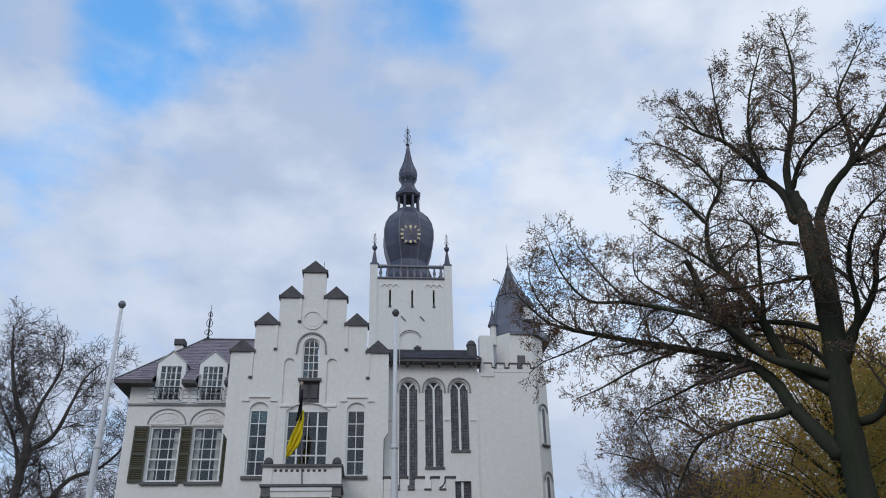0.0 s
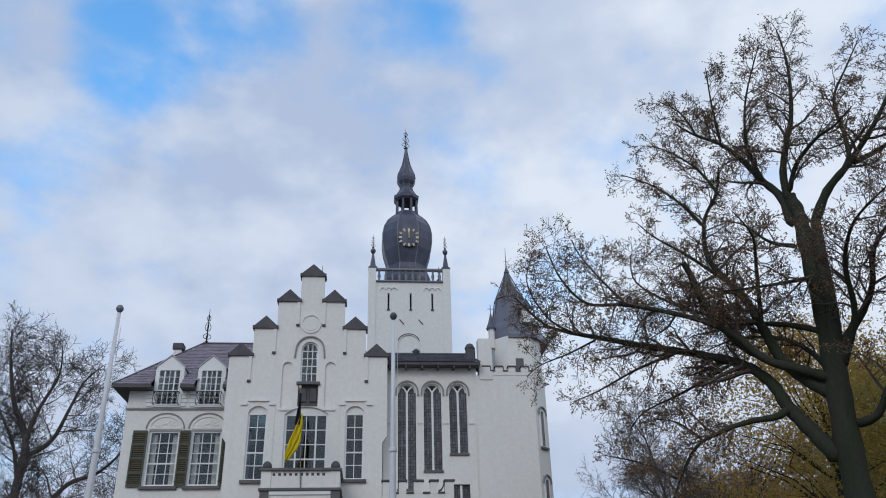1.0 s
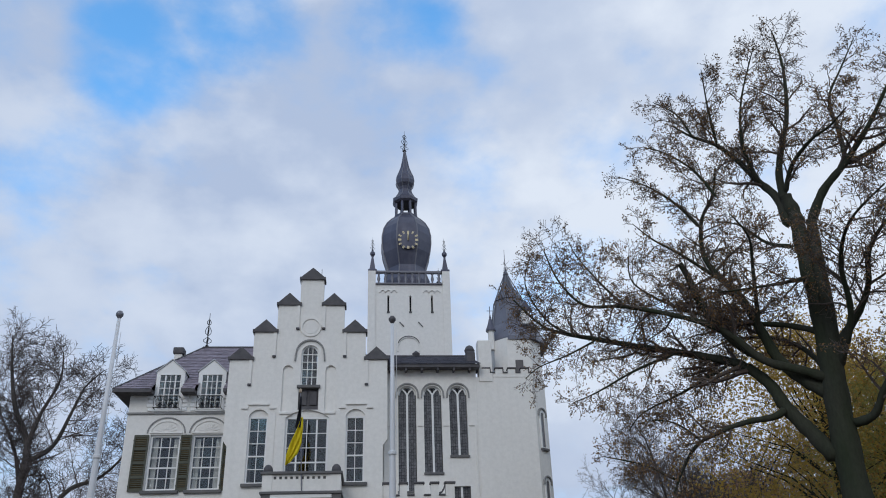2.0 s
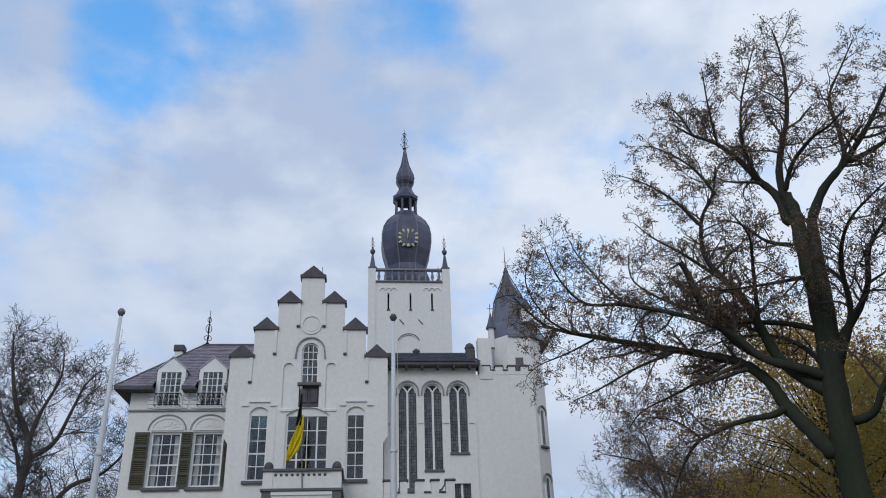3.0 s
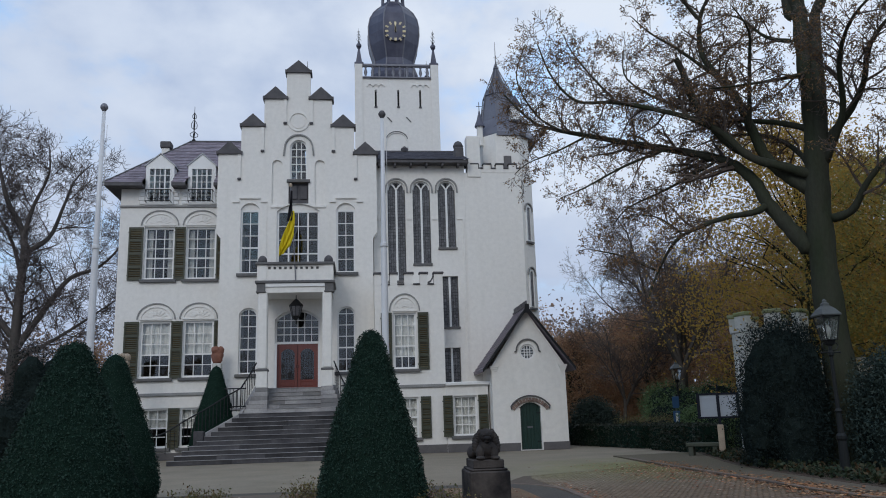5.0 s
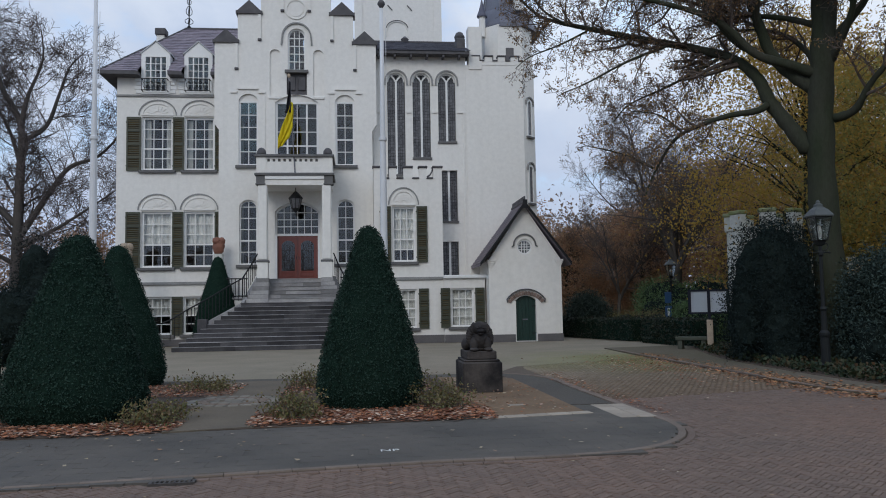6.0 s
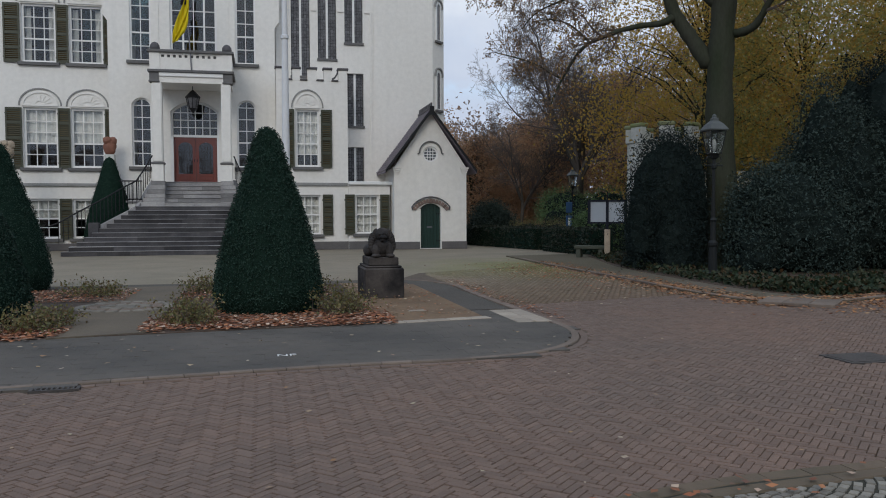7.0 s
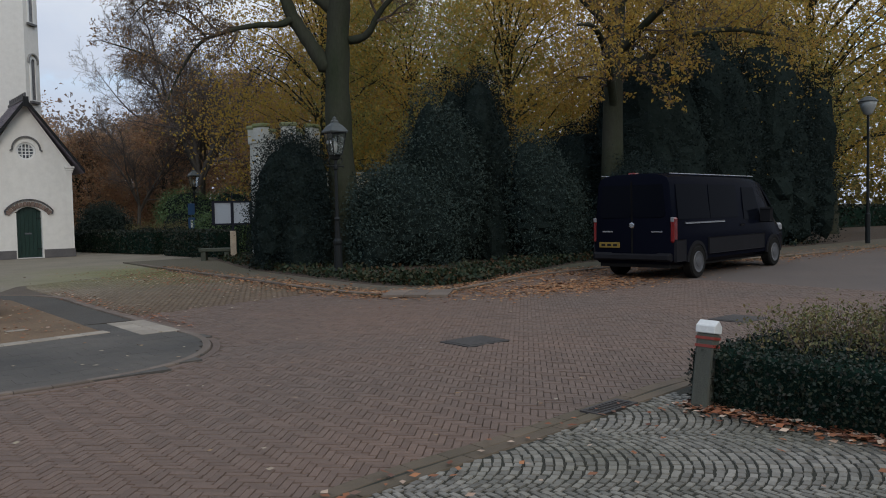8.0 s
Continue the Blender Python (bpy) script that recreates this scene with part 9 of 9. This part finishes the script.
# --- notice board, bench, blue sign ---
board = thing("notice_board", "two-leaf notice board in a blue-black frame on a stone post", "notice board", at=(11.75, 26.0, 0.03))
turn = pose(0, 0, 0, 0, 0, -24)
bm = bmesh.new()
box(bm, -0.10, -0.08, -0.03, 0.10, 0.10, 1.02, 0.02, m=turn)
part("post", bm, M["sandstone"], board, "short pale stone post")
bm = bmesh.new()
for x in (-0.62, 0.0, 0.62):
    box(bm, x - 0.055, -0.05, 1.22, x + 0.045, 0.05, 2.02, m=turn)
for z in (1.22, 1.98):
    box(bm, -0.66, -0.052, z, 0.66, 0.052, z + 0.06, m=turn)
box(bm, -0.04, -0.04, 1.02, 0.04, 0.06, 1.24, m=turn)
rod(bm, (0, 0, 2.0), (0, 0, 2.32), 0.02)
part("frame", bm, M["blue_frame"], board)
for s in (-1, 1):
    bm = bmesh.new()
    box(bm, s * 0.31 - 0.265, -0.02, 1.28, s * 0.31 + 0.265, 0.01, 1.98, m=turn)
    part("panel", bm, M["notice"], board, "pale blank notice panel")
bench = thing("stone_bench", "low mossy stone bench beside the notice board", "bench", at=(11.55, 27.0, 0.03))
part("seat", boxed(-0.55, -0.22, 0.30, 0.55, 0.22, 0.42, 0.02, m=pose(0, 0, 0, 0, 0, -35)), M["bench_stone"], bench)
for x in (-0.4, 0.4):
    part("leg", boxed(x - 0.08, -0.18, -0.03, x + 0.08, 0.18, 0.30, 0.01, m=pose(0, 0, 0, 0, 0, -35)), M["bench_stone"], bench)
sign = thing("blue_sign", "narrow blue path sign with white symbols on a post", "sign", at=(13.35, 33.6, 0))
bm = bmesh.new()
rod(bm, (0, 0.03, 0), (0, 0.03, 2.2), 0.03)
part("post", bm, M["lamp_metal"], sign)
part("upper_plate", boxed(-0.15, -0.01, 1.64, 0.15, 0.01, 2.12, 0.01), M["sign_blue"], sign)
part("lower_plate", boxed(-0.15, -0.01, 1.02, 0.15, 0.01, 1.52, 0.01), M["sign_blue"], sign)
bm = bmesh.new()
box(bm, -0.05, -0.016, 1.08, 0.05, -0.0105, 1.42)
part("symbol", bm, M["white_paint"], sign, "white bar symbol")

# --- white garden folly behind the yews ---
folly = thing("garden_folly", "weathered white round folly wall with mossy battlements", "folly", at=(14.83, 27.9, 0))
bm = bmesh.new()
lathe(bm, [(1.33, 0), (1.30, 4.20), (1.36, 4.23), (1.36, 4.30)], 24)
part("wall", bm, M["old_white"], folly)
for k in range(7):
    a = math.tau * k / 7 + 0.75
    bm = bmesh.new()
    box(bm, -0.26, -0.14, 4.30, 0.26, 0.14, 4.78, m=Matrix.Rotation(a + math.pi / 2, 4, "Z") @ Matrix.Translation((0, -1.20, 0)))
    m = part("merlon", bm, M["old_white"], folly)
    bm = bmesh.new()
    box(bm, -0.31, -0.19, 4.782, 0.31, 0.19, 4.93, 0.04, m=Matrix.Rotation(a + math.pi / 2, 4, "Z") @ Matrix.Translation((0, -1.20, 0)))
    part("merlon_cap", bm, M["moss_stone"], m, "mossy stone coping")
low = thing("garden_wall", "low white garden wall half hidden by shrubs", "wall", kind="structure")
part("wall_run", boxed(15.9, 27.3, 0, 26.0, 27.6, 3.2), M["old_white"], low)

# --- timber bollard ---
bol = thing("bollard", "leaning grey timber bollard with white cap and red bands", "bollard", at=(5.44, 3.85, 0.0))
lean = pose(0, 0, 0, 2.0, 9.5, 12)
part("post", boxed(-0.068, -0.068, 0.0, 0.068, 0.068, 0.60, 0.012, m=lean), M["bollard"], bol)
bm = bmesh.new()
prism(bm, [(-0.074, 0.60), (0.074, 0.60), (0.078, 0.66), (0.0, 0.705), (-0.078, 0.66)], -0.076, 0.076, m=lean)
bmesh.ops.bevel(bm, geom=bm.edges[:], offset=0.006, segments=1, affect="EDGES")
part("cap", bm, M["white_paint"], bol, "white painted cap")
for z in (0.525, 0.585):
    bm = bmesh.new()
    holed(bm, rect(-0.072, -0.072, 0.072, 0.072), [rect(-0.067, -0.067, 0.067, 0.067)], -0.011, 0.011)
    o = part("band", bm, M["red_band"], bol, "faded red reflector band")
    o.matrix_basis = lean @ Matrix.Translation((0, 0, z - 0.02)) @ Matrix.Rotation(math.pi / 2, 4, "X")


# --- drains and covers ---
def drain(x, y, z, turn, w, d, bars, label):
    t = thing("street_drain", label, "drain", "street drains", (x, y, z))
    t.matrix_basis = pose(x, y, z, 0, 0, turn)
    bm = bmesh.new()
    holed(bm, rect(-w / 2, -d / 2, w / 2, d / 2), [rect(-w / 2 + 0.03, -d / 2 + 0.03, w / 2 - 0.03, d / 2 - 0.03)], -0.02, 0.012)
    bmesh.ops.rotate(bm, verts=bm.verts, matrix=Matrix.Rotation(math.pi / 2, 3, "X"))
    part("frame", bm, M["cast_iron"], t)
    # shallow black sheet in place of the drain's unlit depth
    part("pit", boxed(-w / 2 + 0.03, -d / 2 + 0.03, -0.02, w / 2 - 0.03, d / 2 - 0.03, -0.012), M["tyre"], t)
    for k in range(bars):
        f = -w / 2 + 0.03 + (w - 0.06) * (k + 0.5) / bars
        bm = bmesh.new()
        box(bm, f - 0.008, -d / 2 + 0.02, -0.01, f + 0.008, d / 2 - 0.02, 0.012, m=None)
        part("bar", bm, M["cast_iron"], t)


drain(-1.78, 7.88, 0.012, 4, 0.42, 0.15, 8, "cast iron kerb drain in the gutter")
drain(4.95, 4.34, 0.030, 6, 0.50, 0.20, 10, "cast iron drain grate at the cobbles")
for x, y, s in ((6.43, 7.58, 0.60), (10.2, 6.35, 0.6)):
    t = thing("inspection_cover", "square dark cast iron cover in the road", "cover", "covers in the road", (x, y, 0))
    t.matrix_basis = pose(x, y, 0, 0, 0, 0)
    part("frame", boxed(-s * 0.55, -s * 0.45, -0.03, s * 0.55, s * 0.45, 0.008, 0.004), M["cast_iron"], t)
    part("lid", boxed(-s * 0.48, -s * 0.38, 0.0085, s * 0.48, s * 0.38, 0.013, 0.002), M["cast_iron"], t)

# --- parked van ---
van = thing("van", "parked blue-black delivery van with tinted windows", "van")
van.matrix_basis = pose(15.28, 11.39, 0.0, 0, 0, 6.9)
WB, HW = 4.2, 0.99


def van_section(x, z0, z1, w0, w1, r=0.14, top_r=0.16):
    """Half outline of the body at a station: from the sill up over the roof's edge."""
    return [(x, w0 - 0.10, z0), (x, w0 - 0.01, z0 + 0.08), (x, w0 + 0.012, z0 + 0.35), (x, w0, 1.15), (x, w0 - (w0 - w1) * 0.5, 1.55), (x, w1 + 0.01, z1 - top_r - 0.05), (x, w1 - 0.05, z1 - 0.07), (x, w1 - 0.17, z1 - 0.01), (x, 0.45, z1 + 0.02), (x, 0.0, z1 + 0.03)]


stations = [(-1.02, 0.42, 2.16, 0.90, 0.80), (-0.98, 0.34, 2.25, 0.96, 0.86), (-0.6, 0.32, 2.28, 0.99, 0.87), (0.6, 0.32, 2.29, 0.99, 0.87), (2.2, 0.32, 2.29, 0.99, 0.87), (3.2, 0.32, 2.27, 0.99, 0.86), (3.75, 0.32, 2.18, 0.985, 0.83)]
bm = bmesh.new()
rows = []
for st in stations:
    half = van_section(*st)
    rows.append([bm.verts.new((x, -y, z)) for x, y, z in half] + [bm.verts.new((x, y, z)) for x, y, z in half[-2::-1]])
nose = [(4.35, 1.55, 0.965, 0.84), (4.70, 1.20, 0.95, 0.86), (5.02, 1.02, 0.90, 0.80), (5.12, 0.80, 0.82, 0.74)]
for x, z1, w0, w1 in nose:
    f = [(0.34, w0 - 0.1), (0.42, w0 - 0.01), (0.62, w0 + 0.005), (0.78, w0), (0.78 + (z1 - 0.78) * 0.35, w0 - 0.01), (z1 - (z1 - 0.78) * 0.3, w1 + 0.03), (z1 - 0.06 * (z1 - 0.5), w1 - 0.03), (z1 - 0.02, w1 - 0.12), (z1, 0.45), (z1 + 0.01, 0.0)]
    rows.append([bm.verts.new((x, -y, z)) for z, y in f] + [bm.verts.new((x, y, z)) for z, y in f[-2::-1]])
for a, b in zip(rows, rows[1:]):
    for i in range(len(a) - 1):
        bm.faces.new((a[i], b[i], b[i + 1], a[i + 1]))
    bm.faces.new((a[0], a[-1], b[-1], b[0]))
bm.faces.new(rows[0])
bm.faces.new(rows[-1][::-1])
body = part("body", bm, M["van_paint"], van, smooth=True)
body.data.set_sharp_from_angle(angle=radians(38))
for s in (-1, 1):
    # glazing and trim along each side
    for x0, x1, z0, z1 in ((-0.80, 0.68, 1.29, 2.04), (0.70, 2.16, 1.29, 2.04), (2.46, 3.42, 1.22, 1.99)):
        bm = bmesh.new()
        ws = 0.065
        pts = [(x0, z0), (x1, z0), (x1 - (0.25 if x1 > 3 else 0.03), z1), (x0 + 0.03, z1)]
        a = [bm.verts.new((x, s * (0.992 - max(z - 1.15, 0) * 0.118 + 0.006), z)) for x, z in pts]
        b = [bm.verts.new((x, s * (0.992 - max(z - 1.15, 0) * 0.118 - 0.02), z)) for x, z in pts]
        bm.faces.new(a)
        bm.faces.new(b[::-1])
        for i in range(4):
            j = (i + 1) % 4
            bm.faces.new((a[i], b[i], b[j], a[j]))
        part("side_window", bm, M["tinted"], van, "tinted side window")
    bm = bmesh.new()
    box(bm, 0.52, s * 0.995, 0.50, 3.55, s * 1.025, 0.86, 0.012)
    part("side_trim", bm, M["van_trim"], van, "grey plastic side cladding")
    bm = bmesh.new()
    box(bm, -0.98, s * 0.975, 0.40, -0.55, s * 1.02, 0.86, 0.012)
    part("side_trim", bm, M["van_trim"], van, "grey plastic side cladding")
    part("slide_rail", boxed(-0.55, s * 0.985, 1.19, 1.35, s * 1.012, 1.225, 0.006), M["chrome"], van, "pale sliding door rail")
    bm = bmesh.new()
    box(bm, -1.03, s * 0.945 - 0.045, 0.80, -0.84, s * 0.945 + 0.052, 1.34, 0.03)
    part("tail_light", bm, M["red_lens"], van, "red tail light")
    part("reverse_light", boxed(-1.04, s * 0.945 - 0.04, 1.24, -1.0, s * 0.945 + 0.03, 1.34, 0.01), M["white_lens"], van)
    part("rear_bumper_corner", boxed(-1.08, s * 0.72 - 0.22, 0.40, -0.85, s * 0.78 + 0.20, 0.58, 0.03), M["van_trim"], van)
    bm = bmesh.new()
    box(bm, 3.35, s * 1.03, 1.16, 3.52, s * 1.22, 1.46, 0.03)
    box(bm, 3.40, s * 0.95, 1.20, 3.46, s * 1.05, 1.26)
    part("wing_mirror", bm, M["van_trim"], van)
    part("headlight", boxed(4.72, s * 0.80 - 0.10, 0.86, 5.06, s * 0.80 + 0.12, 1.08, 0.05), M["white_lens"], van)
    part("door_handle", boxed(2.22, s * 0.985, 1.08, 2.40, s * 1.015, 1.12, 0.008), M["van_trim"], van)
    # thin chrome strip added to draw the sky's reflection along the roof edge
    part("roof_rail", boxed(-0.9, s * 0.83 - 0.015, 2.255, 3.3, s * 0.83 + 0.015, 2.275, 0.006), M["chrome"], van, "pale strip drawn for the sky reflection on the roof edge")
    for x in (0.0, WB):
        w = part("wheel", bmesh.new(), M["tyre"], van)
        bm = bmesh.new()
        lathe(bm, [(0.22, -0.11), (0.33, -0.115), (0.355, -0.08), (0.355, 0.08), (0.33, 0.115), (0.22, 0.11)], 28)
        bmesh.ops.rotate(bm, verts=bm.verts, matrix=Matrix.Rotation(math.pi / 2, 3, "X"))
        w.data = finish("tyre", bm, M["tyre"])
        w.matrix_basis = pose(x, s * 0.915, 0.35)
        bm = bmesh.new()
        lathe(bm, [(0.235, 0.112), (0.225, 0.125), (0.12, 0.095), (0.10, 0.12), (0.04, 0.125)], 20)
        bmesh.ops.rotate(bm, verts=bm.verts, matrix=Matrix.Rotation(-math.pi / 2 * s, 3, "X"))
        part("rim", bm, M["rim"], w, "dull steel rim")
        bm = bmesh.new()
        arcp = arc_points(x, 0.35, 0.43, 0.05, math.pi - 0.05, 16)
        strip(bm, arcp, 0.07, s * 1.015, s * 0.97)
        part("wheel_arch", bm, M["van_trim"], van)
        # flat black half disc on the body draws the shaded hollow round the wheel
        bm = bmesh.new()
        prism(bm, arc_points(x, 0.36, 0.40, 0, math.pi, 16), s * 0.998, s * 0.999 + s * 0.004)
        part("wheel_well", bm, M["tyre"], van)
for s in (-1, 1):
    bm = bmesh.new()
    c = s * 0.41
    vs = [(c - 0.39, 1.40), (c - 0.33, 1.34), (c + 0.33, 1.34), (c + 0.39, 1.40), (c + 0.39 - (0.07 if s > 0 else 0), 2.04), (c - 0.39 + (0.07 if s < 0 else 0), 2.04)]
    a = [bm.verts.new((-1.034, y, z)) for y, z in vs]
    b = [bm.verts.new((-1.005, y, z)) for y, z in vs]
    bm.faces.new(a)
    bm.faces.new(b[::-1])
    for i in range(6):
        j = (i + 1) % 6
        bm.faces.new((a[i], b[i], b[j], a[j]))
    part("rear_window", bm, M["tinted"], van, "tinted rear door window")
    part("rear_door_seam", boxed(-1.036, s * 0.012 - 0.004, 0.55, -1.024, s * 0.012 + 0.004, 2.12), M["tyre"], van)
    part("chrome_strip", boxed(-1.04, s * 0.60 - 0.13, 1.02, -1.024, s * 0.60 + 0.13, 1.05), M["chrome"], van)
bm = bmesh.new()
lathe(bm, [(0.065, 0.0), (0.065, 0.012), (0.045, 0.018)], 18)
bmesh.ops.transform(bm, matrix=pose(-1.026, 0.0, 1.17, 0, -90, 0), verts=bm.verts)
part("emblem", bm, M["chrome"], van, "round chrome emblem")
part("rear_bumper", boxed(-1.12, -0.92, 0.42, -0.95, 0.92, 0.56, 0.03), M["van_trim"], van, "grey plastic bumper step")
pl = part("number_plate", boxed(-1.05, 0.30, 0.68, -1.026, 0.82, 0.80, 0.005), M["plate"], van, "yellow number plate")
for k in range(3):
    part("plate_bar", boxed(-1.054, 0.36 + k * 0.15, 0.715, -1.0505, 0.46 + k * 0.15, 0.765), M["tyre"], pl)
bm = bmesh.new()
pts = [(3.80, -0.78, 2.10), (3.80, 0.78, 2.10), (4.36, 0.86, 1.55), (4.36, -0.86, 1.55)]
a = [bm.verts.new((x + 0.02, y, z + 0.02)) for x, y, z in pts]
b = [bm.verts.new((x - 0.02, y, z - 0.02)) for x, y, z in pts]
bm.faces.new(a)
bm.faces.new(b[::-1])
for i in range(4):
    j = (i + 1) % 4
    bm.faces.new((a[i], b[i], b[j], a[j]))
part("windscreen", bm, M["tinted"], van)
part("underbody", boxed(-0.95, -0.85, 0.26, 4.9, 0.85, 0.42), M["tyre"], van)
part("roof_light", boxed(-0.98, -0.06, 2.24, -0.80, 0.12, 2.31, 0.02), M["red_lens"], van, "high third brake light")
